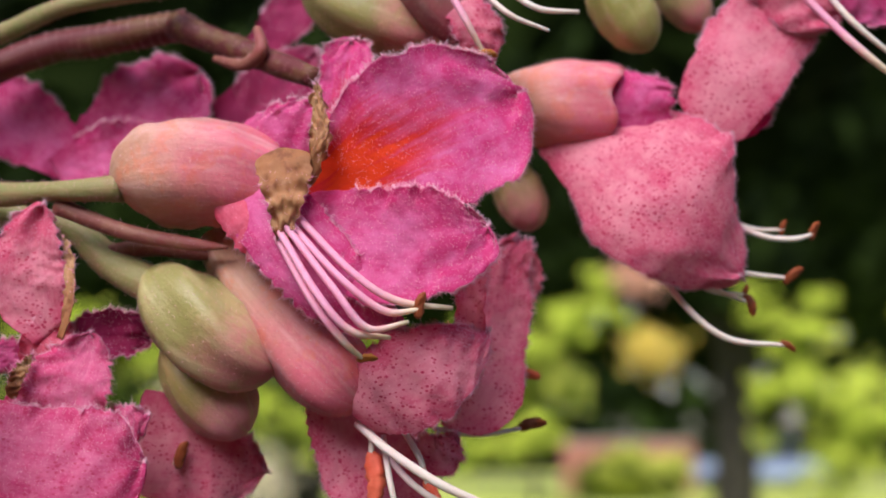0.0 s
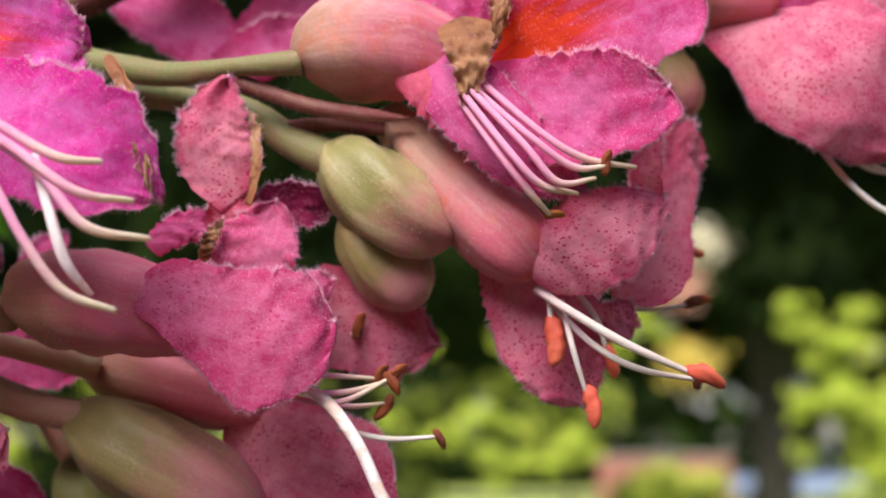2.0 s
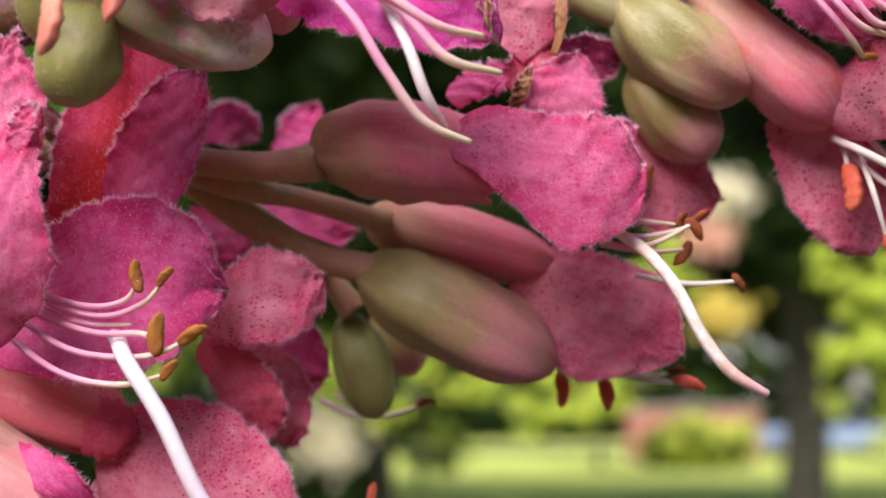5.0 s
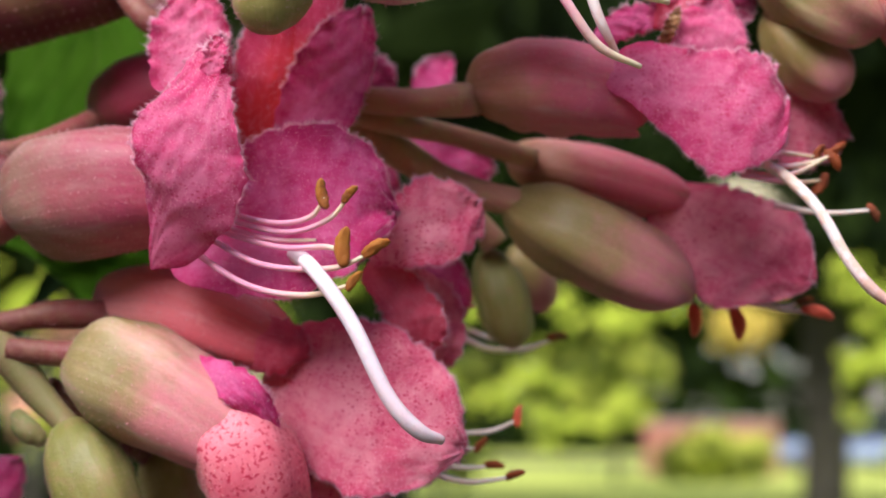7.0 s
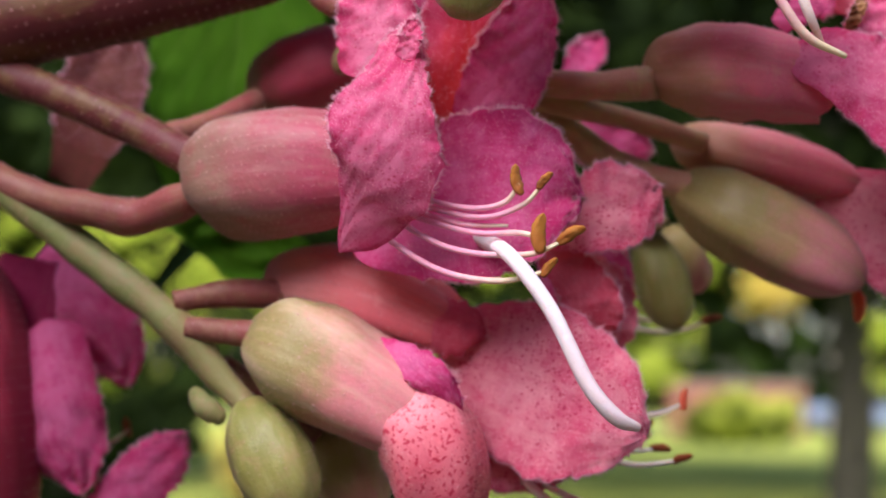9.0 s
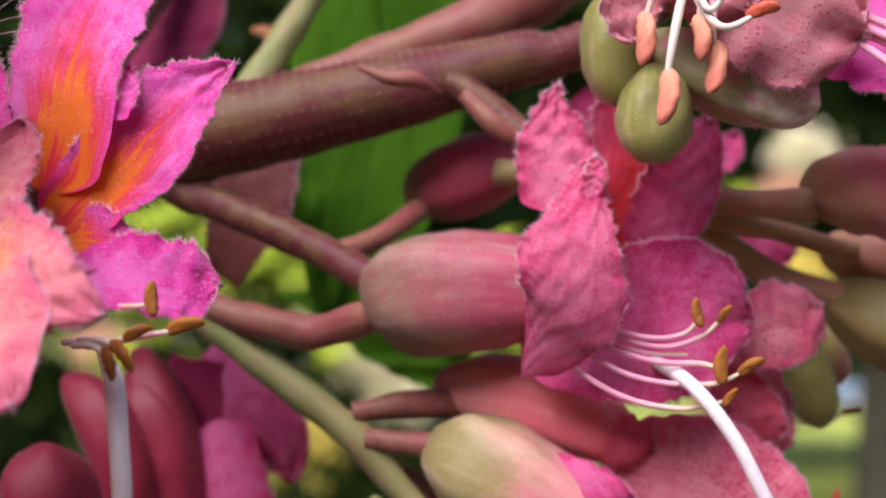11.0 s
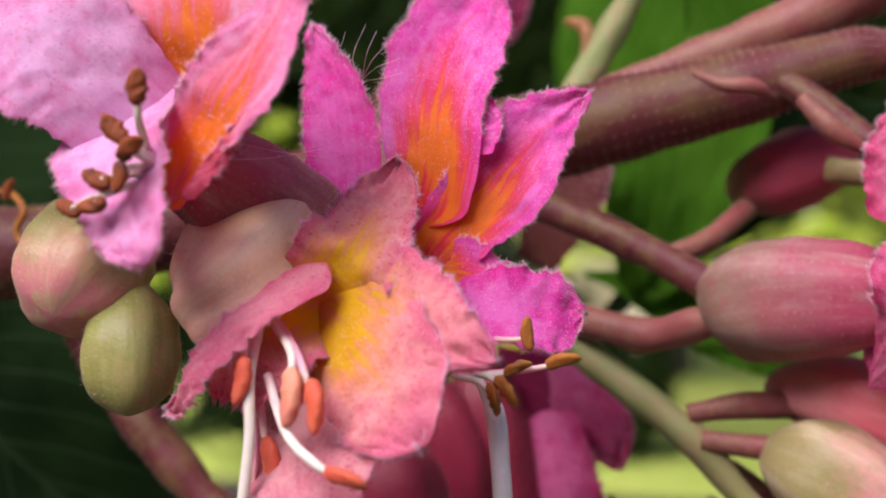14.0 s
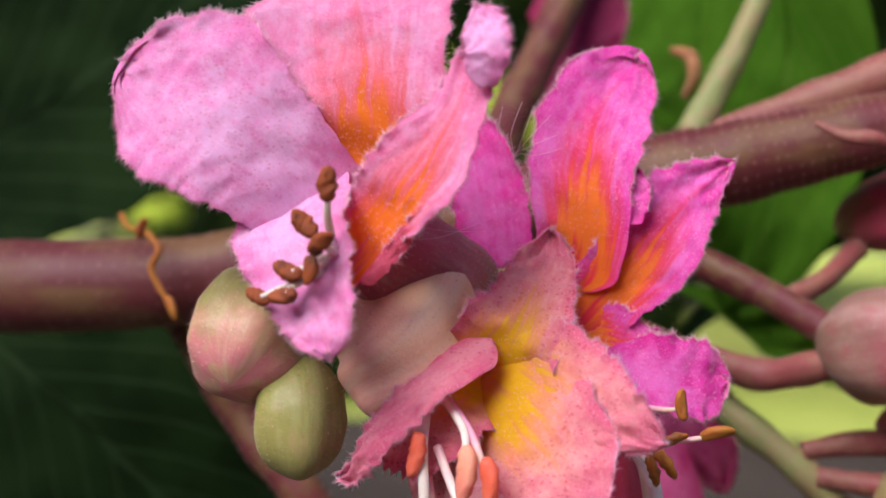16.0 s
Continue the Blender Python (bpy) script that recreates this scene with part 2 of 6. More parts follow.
STEM_PINK = body_material("stalk_rose", (0.22, 0.075, 0.06), (0.28, 0.075, 0.07), mark=(0.27, 0.15, 0.085), mark_amount=0.45, rough=0.45, streaked=True)
STEM_TAN = body_material("stalk_tan", (0.42, 0.32, 0.15), (0.52, 0.27, 0.19), mark=(0.46, 0.42, 0.18), mark_amount=0.5, rough=0.45, streaked=True)
STEM_GREEN = body_material("stalk_green", (0.20, 0.24, 0.08), (0.25, 0.24, 0.09), mark=(0.34, 0.19, 0.12), mark_amount=0.35, rough=0.5, streaked=True)
FILAMENT = body_material("filament_pale_pink", (0.90, 0.40, 0.56), (0.90, 0.78, 0.54), split=(0.38, 0.92), thin=0.4, line=0.05)
FILAMENT_WHITE = body_material("filament_white", (0.80, 0.52, 0.56), (0.82, 0.74, 0.64), split=(0.0, 0.4), thin=0.15, line=0.04)
PISTIL = body_material("pistil_cream", (0.84, 0.76, 0.72), (0.82, 0.48, 0.50), mark=(0.66, 0.36, 0.16), mark_amount=0.45, split=(0.5, 1.0), line=0.08)
PISTIL_WHITE = body_material("pistil_white", (0.78, 0.70, 0.74), (0.78, 0.58, 0.64), split=(0.5, 1.2), line=0.03)
ANTHER_BROWN = body_material("anther_rust", (0.20, 0.045, 0.010), (0.26, 0.06, 0.013), mark=(0.08, 0.025, 0.010), mark_amount=0.8, rough=0.6)
ANTHER_OCHRE = body_material("anther_ochre", (0.32, 0.11, 0.016), (0.38, 0.15, 0.02), mark=(0.14, 0.05, 0.02), mark_amount=0.6, rough=0.6)
ANTHER_CORAL = body_material("anther_coral", (0.66, 0.11, 0.055), (0.72, 0.15, 0.08), mark=(0.60, 0.09, 0.06), mark_amount=0.4, rough=0.45)
ANTHER_PEACH = body_material("anther_peach", (0.78, 0.32, 0.20), (0.74, 0.24, 0.17), rough=0.45)
FUZZ = body_material("white_fuzz", (0.93, 0.38, 0.55), (0.97, 0.70, 0.79), line=0.0, thin=0.35)
FUZZ_FINE = body_material("fine_fuzz", (0.62, 0.30, 0.32), (0.74, 0.48, 0.48), line=0.0, thin=0.3)


# ---- builders: millimetres from the middle of the first view ----
def vec(p):
    return Vector(p) / 1000


def thing(name, at, label, category, group=""):
    ob = new(name)
    ob.empty_display_size = 0.003
    ob.location = vec(at) + Vector((0, 0, EYE))
    return tagged(ob, label, category, group)


def part(name, verts, faces, uvs, material, parent, label="", kind=""):
    """One smooth mesh under a thing or a part; verts are in metres from the middle of the first view."""
    root = parent
    offset = Vector((0, 0, 0))
    while root is not None:
        offset = offset + root.location
        root = root.parent
    shift = np.array(offset) - np.array((0, 0, EYE))
    data = bpy.data.meshes.new(name)
    data.from_pydata((np.asarray(verts) - shift).tolist(), [], faces)
    if uvs is not None:
        layer = data.uv_layers.new(name="UVMap")
        loops = np.empty(len(data.loops), dtype=np.int32)
        data.loops.foreach_get("vertex_index", loops)
        layer.data.foreach_set("uv", np.asarray(uvs, dtype=np.float32)[loops].ravel())
    data.polygons.foreach_set("use_smooth", np.ones(len(data.polygons), dtype=bool))
    data.materials.append(material)
    data.update()
    ob = new(name, data)
    ob.parent = parent
    return tagged(ob, label, "", "", kind)


def strands(name, roots, ways, lengths, radius, material, parent, rng):
    """Many fine tapered hairs in one mesh."""
    roots, ways = np.asarray(roots), np.asarray(ways)
    side = np.cross(ways, rng.normal(size=ways.shape))
    side /= np.linalg.norm(side, axis=1, keepdims=True) + 1e-9
    other = np.cross(ways, side)
    tips = roots + ways * lengths[:, None]
    ring = [roots + radius * (math.cos(a) * side + math.sin(a) * other) for a in (0, 2.094, 4.189)]
    count = len(roots)
    verts = np.concatenate([*ring, tips])
    faces = [(k * count + i, (k + 1) % 3 * count + i, 3 * count + i) for k in range(3) for i in range(count)]
    uvs = np.concatenate([np.tile((0.5, 0.0), (3 * count, 1)), np.tile((0.5, 1.0), (count, 1))])
    return part(name, verts, faces, uvs, material, parent, "", "stuff")


def bezier(a, b, c, v):
    v = np.asarray(v)[..., None]
    return a * (1 - v) ** 2 + 2 * b * v * (1 - v) + c * v**2, 2 * (1 - v) * (b - a) + 2 * v * (c - b)


def unit(a):
    return a / (np.linalg.norm(a, axis=-1, keepdims=True) + 1e-12)


def waves(rng, count, low, high):
    return [(rng.uniform(low, high), rng.uniform(0, 6.28), rng.uniform(0.5, 1.0)) for _ in range(count)]


seeds = iter(range(1, 9999))


def sheet(parent, v, spine, left, right, angle, bow, material, rng, ruffle=0.1, crinkle=0.24, fringe=1.0, thick=0.16, scallop=1.0, notch=0.0, name="petal", label=""):
    """A thin living sheet along a spine (metres): half widths to both sides, a lean about its length and a bow across it, row by row,
    with a waved and scalloped margin, creases, a rim that thins out, and hairs on margin and face."""
    nv, nu = len(v), 36
    u = np.sin(np.linspace(-1, 1, nu) * math.pi / 2) * 0.55 + np.linspace(-1, 1, nu) * 0.45
    long = float(np.linalg.norm(np.diff(spine, axis=0), axis=1).sum())
    broad = float((left + right).max())
    way = unit(np.gradient(spine, axis=0))
    side = unit(np.cross(way, (0, -1, 0)) + 1e-6)
    face = np.cross(side, way)
    angle = angle[:, None]
    side, face = side * np.cos(angle) + face * np.sin(angle), face * np.cos(angle) - side * np.sin(angle)
    V, Uu = np.meshgrid(v, u, indexing="ij")
    half = np.where(Uu < 0, left[:, None], right[:, None])
    edge = sum(k * np.sin(f * V * 6.28 + p + np.sign(Uu) * 1.7) for f, p, k in waves(rng, 4, 2.5, 9)) / 4
    tooth = max(6.0, long * 1000 / 1.5)
    teeth = sum(k * np.sin(f * V * 6.28 + p + np.sign(Uu) * 0.9) for f, p, k in waves(rng, 4, tooth * 0.6, tooth * 1.7)) / 4
    H = half * (1 + 0.09 * edge * (0.2 + np.abs(Uu)) * np.sqrt(V)) + scallop * 0.00042 * teeth * np.abs(Uu) ** 5 * np.clip(V * 3, 0, 1)
    curl = np.where(np.abs(bow) < 1e-3, 1e-3, bow)[:, None]
    lateral = H * np.sin(curl * Uu) / curl
    forward = H * (1 - np.cos(curl * Uu)) / curl
    swing = np.clip(V * 2.2, 0, 1)
    wave = sum(k * np.sin(f * V * 6.28 + p + 1.3 * Uu) for f, p, k in waves(rng, 3, 1.2, 3.4)) / 3
    frill = sum(k * np.sin(f * Uu * 3.14 + p) for f, p, k in waves(rng, 3, 1.0, 3.2)) / 3
    forward = forward + ruffle * broad * (wave * np.abs(Uu) ** 2 * swing + frill * V**3 * 0.8)
    # pleats that run out to the margin, and puckers between the veins
    fine = sum(k * np.sin(f * Uu + p + 2.0 * V) for f, p, k in waves(rng, 5, 9, 26)) / 5
    pleat = sum(k * np.sin(f * V * 6.28 + p + 3.0 * Uu) for f, p, k in waves(rng, 4, tooth * 0.5, tooth * 1.1)) / 4
    forward = forward + crinkle * (0.00016 * fine * np.sqrt(V) + 0.0012 * pleat * np.abs(Uu) ** 3 * swing)
    pucker = sum(k * np.sin(f * V * 6.28 + g * Uu + p) for (f, p, k), g in zip(waves(rng, 6, 2, 6), rng.uniform(-9, 9, 6))) / 6
    crease = sum(k * np.sin(f * V * 6.28 + g * Uu + p) for (f, p, k), g in zip(waves(rng, 7, 4, 13), rng.uniform(-20, 20, 7))) / 7
    forward = forward + crinkle * (0.0014 * pucker + 0.0007 * crease) * np.sqrt(V)
    reach = 0.05 * long * sum(k * np.sin(f * Uu * 3.14 + p) for f, p, k in waves(rng, 6, 1.2, 7)) / 6 * V**6
    reach = reach + scallop * 0.0003 * sum(k * np.sin(f * Uu * 3.14 + p) for f, p, k in waves(rng, 5, 7, 15)) / 5 * V**8
    reach = reach - notch * long * np.exp(-((Uu / 0.28) ** 2)) * V**5
    top = spine[:, None] + side[:, None] * lateral[..., None] + face[:, None] * forward[..., None] + way[:, None] * reach[..., None]
    du, dv = np.gradient(top, axis=1), np.gradient(top, axis=0)
    normal = unit(np.cross(du, dv))
    rim_thin = np.clip(1 - np.maximum(np.abs(Uu), V) ** 6, 0.25, 1)[..., None]
    under = top - normal * (thick / 1000) * rim_thin
    idx = np.arange(nv * nu).reshape(nv, nu)
    quad = np.stack([idx[:-1, :-1], idx[:-1, 1:], idx[1:, 1:], idx[1:, :-1]], -1).reshape(-1, 4)
    faces = quad.tolist() + (quad[:, ::-1] + nv * nu).tolist()
    rim = np.concatenate([idx[:, 0], idx[-1, 1:], idx[-2::-1, -1], idx[0, -2::-1]])
    faces += [(int(p), int(q), int(q + nv * nu), int(p + nv * nu)) for p, q in zip(rim[:-1], rim[1:])]
    uv = np.stack([(Uu + 1) / 2, V], -1).reshape(-1, 2)
    ob = part(name, np.concatenate([top.reshape(-1, 3), under.reshape(-1, 3)]), faces, np.concatenate([uv, uv]), material, parent, label)
    if fringe:
        # hairs along the margin
        path = np.concatenate([top[nv // 4 :, 0], top[-1, 1:-1], top[nv // 4 :, -1][::-1]])
        out = np.concatenate([(top[:, 0] - top[:, 2])[nv // 4 :], (top[-1] - top[-3])[1:-1], (top[:, -1] - top[:, -3])[nv // 4 :][::-1]])
        run = np.concatenate([[0], np.cumsum(np.linalg.norm(np.diff(path, axis=0), axis=1))])
        count = int(run[-1] * 1000 * 24.0 * fringe)
        s = rng.uniform(0, run[-1], count)
        roots = np.stack([np.interp(s, run, path[:, k]) for k in range(3)], 1)
        ways = unit(unit(np.stack([np.interp(s, run, out[:, k]) for k in range(3)], 1)) + rng.normal(0, 0.5, (count, 3)))
        sizes = rng.uniform(0.0003, 0.0010, count) * rng.uniform(0.45, 1.0, count)
        # a nap of short hairs on the face
        area = float(np.linalg.norm(np.cross(du, dv), axis=-1).sum()) * 1e6
        nap = int(area * 10 * min(fringe, 1.0))
        iv, iu = rng.integers(nv // 5, nv - 1, nap), rng.integers(0, nu - 1, nap)
        at = top[iv, iu] + (top[iv, iu + 1] - top[iv, iu]) * rng.uniform(0, 1, (nap, 1)) + (top[iv + 1, iu] - top[iv, iu]) * rng.uniform(0, 1, (nap, 1))
        lean = normal[iv, iu] * np.where(rng.uniform(0, 1, (nap, 1)) < 0.8, 1, -1) + rng.normal(0, 0.6, (nap, 3))
        roots, ways = np.concatenate([roots, at]), np.concatenate([ways, unit(lean)])
        sizes = np.concatenate([sizes, rng.uniform(0.0001, 0.0003, nap)])
        strands("fringe", roots, ways, sizes, 0.000032, FUZZ, ob, rng)
    return ob


def petal(parent, base, bend, tip, width, material, turn=0.0, cup=0.5, ruffle=0.12, claw=0.3, full=0.55, blunt=2.2, twist=0.0, notch=0.0,
          fringe=1.0, thick=0.16, name="petal", label="", crinkle=0.24, scallop=1.0):
    """An even petal from base to tip over a bend. width: across, at its widest. turn: degrees about its length, 0 with its face to -y.
    cup: how far the sides come forward (radians). claw: the base's share of the width. full: where it is widest."""
    rng = np.random.default_rng(next(seeds))
    a, b, c = (np.array(vec(p)) for p in (base, bend, tip))
    v = 1 - (1 - np.linspace(0, 1, 40)) ** 1.35
    spine, _ = bezier(a, 2 * b - (a + c) / 2, c, v)
    ease = np.clip(v / full, 0, 1)
    ease = ease * ease * (3 - 2 * ease)
    half = width / 2000 * (claw + (1 - claw) * ease) * np.sqrt(np.clip(1 - np.clip((v - full) / (1 - full), 0, 1) ** blunt, 0, 1))
    half = np.maximum(half, width / 2000 * 0.02)
    return sheet(parent, v, spine, half, half, radians(turn) + radians(twist) * v, np.full(40, cup), material, rng, ruffle, crinkle, fringe, thick, scallop, notch, name, label)


def blade(parent, rows, material, ruffle=0.05, crinkle=0.3, fringe=1.0, thick=0.16, scallop=1.0, name="petal", label=""):
    """An uneven petal. rows along its spine: x, y, z, reach to its left, reach to its right (as one goes along it), turn in degrees, bow in radians."""
    rng = np.random.default_rng(next(seeds))
    r = np.array(rows, dtype=float)
    v = 1 - (1 - np.linspace(0, 1, 44)) ** 1.25
    knots = np.concatenate([[0], np.cumsum(np.linalg.norm(np.diff(r[:, :3], axis=0), axis=1))])
    dense = curve(np.concatenate([r[:, :3], r[:, 3:5] ** 2, r[:, 5:], knots[:, None] / knots[-1]], axis=1), 160)
    along = np.maximum.accumulate(dense[:, -1])
    c = np.stack([np.interp(v, along, dense[:, k]) for k in range(7)], 1)
    sides = np.sqrt(np.maximum(c[:, 3:5], 0.02)) / 1000 * np.sqrt(np.clip(v / 0.07, 0.02, 1))[:, None]
    return sheet(parent, v, c[:, :3] / 1000, sides[:, 0], sides[:, 1], np.radians(c[:, 5]), c[:, 6], material, rng, ruffle, crinkle, fringe, thick, scallop, 0.0, name, label)


def curve(points, count):
    """A smooth line through the points, with whatever else each row carries."""
    p = np.asarray(points, dtype=float)
    if len(p) == 2:
        return p[0] + (p[1] - p[0]) * np.linspace(0, 1, count)[:, None]
    ext = np.concatenate([[2 * p[0] - p[1]], p, [2 * p[-1] - p[-2]]])
    s = np.linspace(0, len(p) - 1 - 1e-9, count)
    k, f = s.astype(int), (s % 1)[:, None]
    q0, q1, q2, q3 = ext[k], ext[k + 1], ext[k + 2], ext[k + 3]
    return 0.5 * (2 * q1 + (q2 - q0) * f + (2 * q0 - 5 * q1 + 4 * q2 - q3) * f**2 + (3 * q1 - q0 - 3 * q2 + q3) * f**3)


def skin(name, line, radii, material, parent, label="", sides=14, lobes=0, lobe=0.0, twist=0.0, open_end=False, bumpy=0.0, flat=1.0, fuzz=0.0, rim=0.0):
    """A closed or open-ended skin round a line: stalks, filaments, buds, cups and anthers."""
    rng = np.random.default_rng(next(seeds))
    line, radii = np.asarray(line) / 1000, np.asarray(radii) / 1000
    count = len(line)
    way = unit(np.gradient(line, axis=0))
    ref = np.array((0.0, -1.0, 0.0)) if abs(way[:, 1]).max() < 0.9 else np.array((0.0, 0.0, 1.0))
    side = unit(np.cross(way, ref))
    up = np.cross(side, way)
    th = np.linspace(0, 2 * math.pi, sides + 1)[:-1]
    frac = np.linspace(0, 1, count)[:, None]
    r = radii[:, None] * (1 + lobe * np.cos(lobes * (th + twist * frac)))
    if bumpy:
        r = r * (1 + bumpy * sum(k * np.sin(round(f) * th + g * frac * 6.28 + p) for (f, p, k), g in zip(waves(rng, 5, 1, 5), rng.uniform(1, 5, 5))) / 5)
    ring = line[:, None] + (np.cos(th)[:, None] * side[:, None] * flat + np.sin(th)[:, None] * up[:, None]) * r[..., None]
    if rim:
        ring[-1] += way[-1] * (rim / 1000 * np.cos(5 * th + 1.0))[:, None]
        ring[-2] += way[-1] * (rim / 2000 * np.cos(5 * th + 1.0))[:, None]
    verts = ring.reshape(-1, 3)
    faces = []
    uvs = [((j / sides), i / (count - 1)) for i in range(count) for j in range(sides)]
    for i in range(count - 1):
        for j in range(sides):
            k = (j + 1) % sides
            faces.append((i * sides + j, i * sides + k, (i + 1) * sides + k, (i + 1) * sides + j))
    faces.append(tuple(range(sides))[::-1])
    if open_end:
        # an inner wall
        inner = ring[::-1] * 1.0
        inner = line[::-1][:, None] + (inner - line[::-1][:, None]) * 0.9
        start = len(verts)
        depth = max(3, count // 2)
        verts = np.concatenate([verts, inner[:depth].reshape(-1, 3)])
        uvs += [((j / sides), 1 - i / (count - 1)) for i in range(depth) for j in range(sides)]
        last = (count - 1) * sides
        for j in range(sides):
            k = (j + 1) % sides
            faces.append((last + j, last + k, start + k, start + j))
        for i in range(depth - 1):
            for j in range(sides):
                k = (j + 1) % sides
                faces.append((start + i * sides + j, start + i * sides + k, start + (i + 1) * sides + k, start + (i + 1) * sides + j))
    else:
        faces.append(tuple(range((count - 1) * sides, count * sides)))
    ob = part(name, verts, faces, uvs, material, parent, label)
    if fuzz:
        area = float((np.linalg.norm(np.diff(line, axis=0), axis=1) * 6.28 * (radii[1:] + radii[:-1]) / 2).sum()) * 1e6
        hairs = int(area * 7 * fuzz)
        pick = rng.choice(count, hairs, p=radii / radii.sum())
        j = rng.integers(0, sides, hairs)
        mix = rng.uniform(0, 1, (hairs, 1))
        nxt = np.minimum(pick + 1, count - 1)
        roots = ring[pick, j] * mix * 0.5 + ring[nxt, j] * (1 - mix) * 0.5 + ring[pick, (j + 1) % sides] * (1 - mix) * 0.5 + ring[nxt, (j + 1) % sides] * mix * 0.5
        ways = unit(unit(roots - (line[pick] + line[nxt]) / 2) + rng.normal(0, 0.35, (hairs, 3)))
        strands("fuzz", roots, ways, rng.uniform(0.00018, 0.0005, hairs), 0.00002, FUZZ_FINE, ob, rng)
    return ob


def stalk(name, parent, points, material, label="", fuzz=0.4, wobble=0.04):
    """points: rows of x, y, z, radius."""
    c = curve(points, 8 * len(points))
    rng = np.random.default_rng(len(c) + int(abs(c[0, 0]) * 10))
    run = np.concatenate([[0], np.cumsum(np.linalg.norm(np.diff(c[:, :3], axis=0), axis=1))])
    c[:, 3] *= 1 + wobble * sum(k * np.sin(f * run + p) for f, p, k in waves(rng, 4, 0.25, 1.1))
    return skin(name, c[:, :3], c[:, 3], material, parent, label, 20, bumpy=1.6 * wobble, fuzz=fuzz)


BUD_SHAPE = ((0, 0.22), (0.08, 0.55), (0.25, 0.88), (0.5, 1.0), (0.75, 0.90), (0.92, 0.58), (1, 0.12))
CUP_SHAPE = ((0, 0.24), (0.10, 0.62), (0.28, 0.92), (0.55, 1.0), (0.8, 0.93), (1, 0.74))
BELL_SHAPE = ((0, 0.20), (0.12, 0.50), (0.35, 0.80), (0.65, 0.98), (1, 0.85))
ANTHER_SHAPE = ((0, 0.35), (0.12, 0.8), (0.4, 1.0), (0.75, 0.9), (0.95, 0.5), (1, 0.15))


def swell(name, parent, base, bend, tip, radius, material, shape=BUD_SHAPE, label="", lobes=5, lobe=0.05, twist=0.5, open_end=False, flat=1.0, fuzz=0.5, sides=30, rim=0.0, rows=26, bumpy=0.05):
    """A bud, a calyx or an anther: a swelling from base to tip over a bend."""
    a, b, c = (np.array(p, dtype=float) for p in (base, bend, tip))
    v = np.linspace(0, 1, rows)
    line, _ = bezier(a, 2 * b - (a + c) / 2, c, v)
    k = curve([(x, y) for x, y in shape], 80)
    r = np.interp(v, k[:, 0], k[:, 1]) * radius
    return skin(name, line, r, material, parent, label, sides, lobes, lobe, twist, open_end, bumpy, flat, fuzz, rim)


def stamen(parent, points, radius, material=FILAMENT, anther=None, size=1.0, anther_material=ANTHER_BROWN, name="filament", label="", plump=0.42):
    """A filament through the points; anther: the way in which it points, from the filament's end."""
    rows = [(*p, 0.70 * radius * (0.6 if n == len(points) - 1 else 0.3 if n == 0 and name == "pistil" else 1.0)) for n, p in enumerate(points)]
    c = curve(rows, 9 * len(rows))
    ob = skin(name, c[:, :3], c[:, 3], material, parent, label, 10)
    if anther is not None:
        way = np.array(anther, dtype=float)
        way /= np.linalg.norm(way)
        end = np.array(points[-1], dtype=float)
        long = 2.35 * size
        bend = np.cross(way, (0.3, 0.5, 0.8)) * 0.18 * long
        swell("anther", ob, end - way * long * 0.35, end + way * long * 0.15 + bend, end + way * long * 0.65, plump * size, anther_material, ANTHER_SHAPE, "", 2, 0.28, 0.8,
              fuzz=0, sides=16, rows=14, flat=0.85, bumpy=0.4)
    return ob


def leaf_material(name, pale, deep, vein, thin=0.4):
    n = Nodes(name)
    coord, u, v = n.uv()
    here = n.place()
    across = n.math("ABSOLUTE", n.math("SUBTRACT", u, 0.5))
    ribs = n.math("ABSOLUTE", n.math("SUBTRACT", n.math("FRACT", n.math("SUBTRACT", n.math("MULTIPLY", v, 11.0), n.math("MULTIPLY", across, 7.0))), 0.5))
    rib = n.math("SUBTRACT", 1.0, n.band(ribs, 0.02, 0.07))
    mid = n.math("SUBTRACT", 1.0, n.band(across, 0.006, 0.02))
    colour = n.mix(n.band(n.noise(here, 60, 5), 0.35, 0.65), pale, deep)
    colour = n.mix(n.math("MULTIPLY", n.math("MAXIMUM", rib, mid), 0.5), colour, vein)
    height = n.math("ADD", n.noise(n.scaled(coord, 30, 30, 1), 1.0, 4), n.math("MULTIPLY", n.math("MAXIMUM", rib, mid), -1.0))
    return n.finish(colour, 0.8, n.bump(height, 0.5, 0.0005), thin=thin, shine=0.05)


def foliage_material(name, pale, deep, thin=0.45, patchy=0.8, scale=0.8):
    n = Nodes(name)
    rand = n.tree.nodes.new("ShaderNodeNewGeometry").outputs["Random Per Island"]
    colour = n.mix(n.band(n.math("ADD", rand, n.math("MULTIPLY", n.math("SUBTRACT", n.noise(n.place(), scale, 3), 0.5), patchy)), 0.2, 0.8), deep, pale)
    return n.finish(colour, 0.85, thin=thin, shine=0.08)


def ground_material(name, a, b, scale, rough=0.9):
    n = Nodes(name)
    here = n.place()
    colour = n.mix(n.band(n.math("ADD", n.math("MULTIPLY", n.noise(here, scale, 6), 0.6), n.math("MULTIPLY", n.noise(here, scale * 18, 3), 0.4)), 0.38, 0.62), a, b)
    return n.finish(colour, rough, n.bump(n.noise(here, scale * 30, 4), 0.6, 0.02))


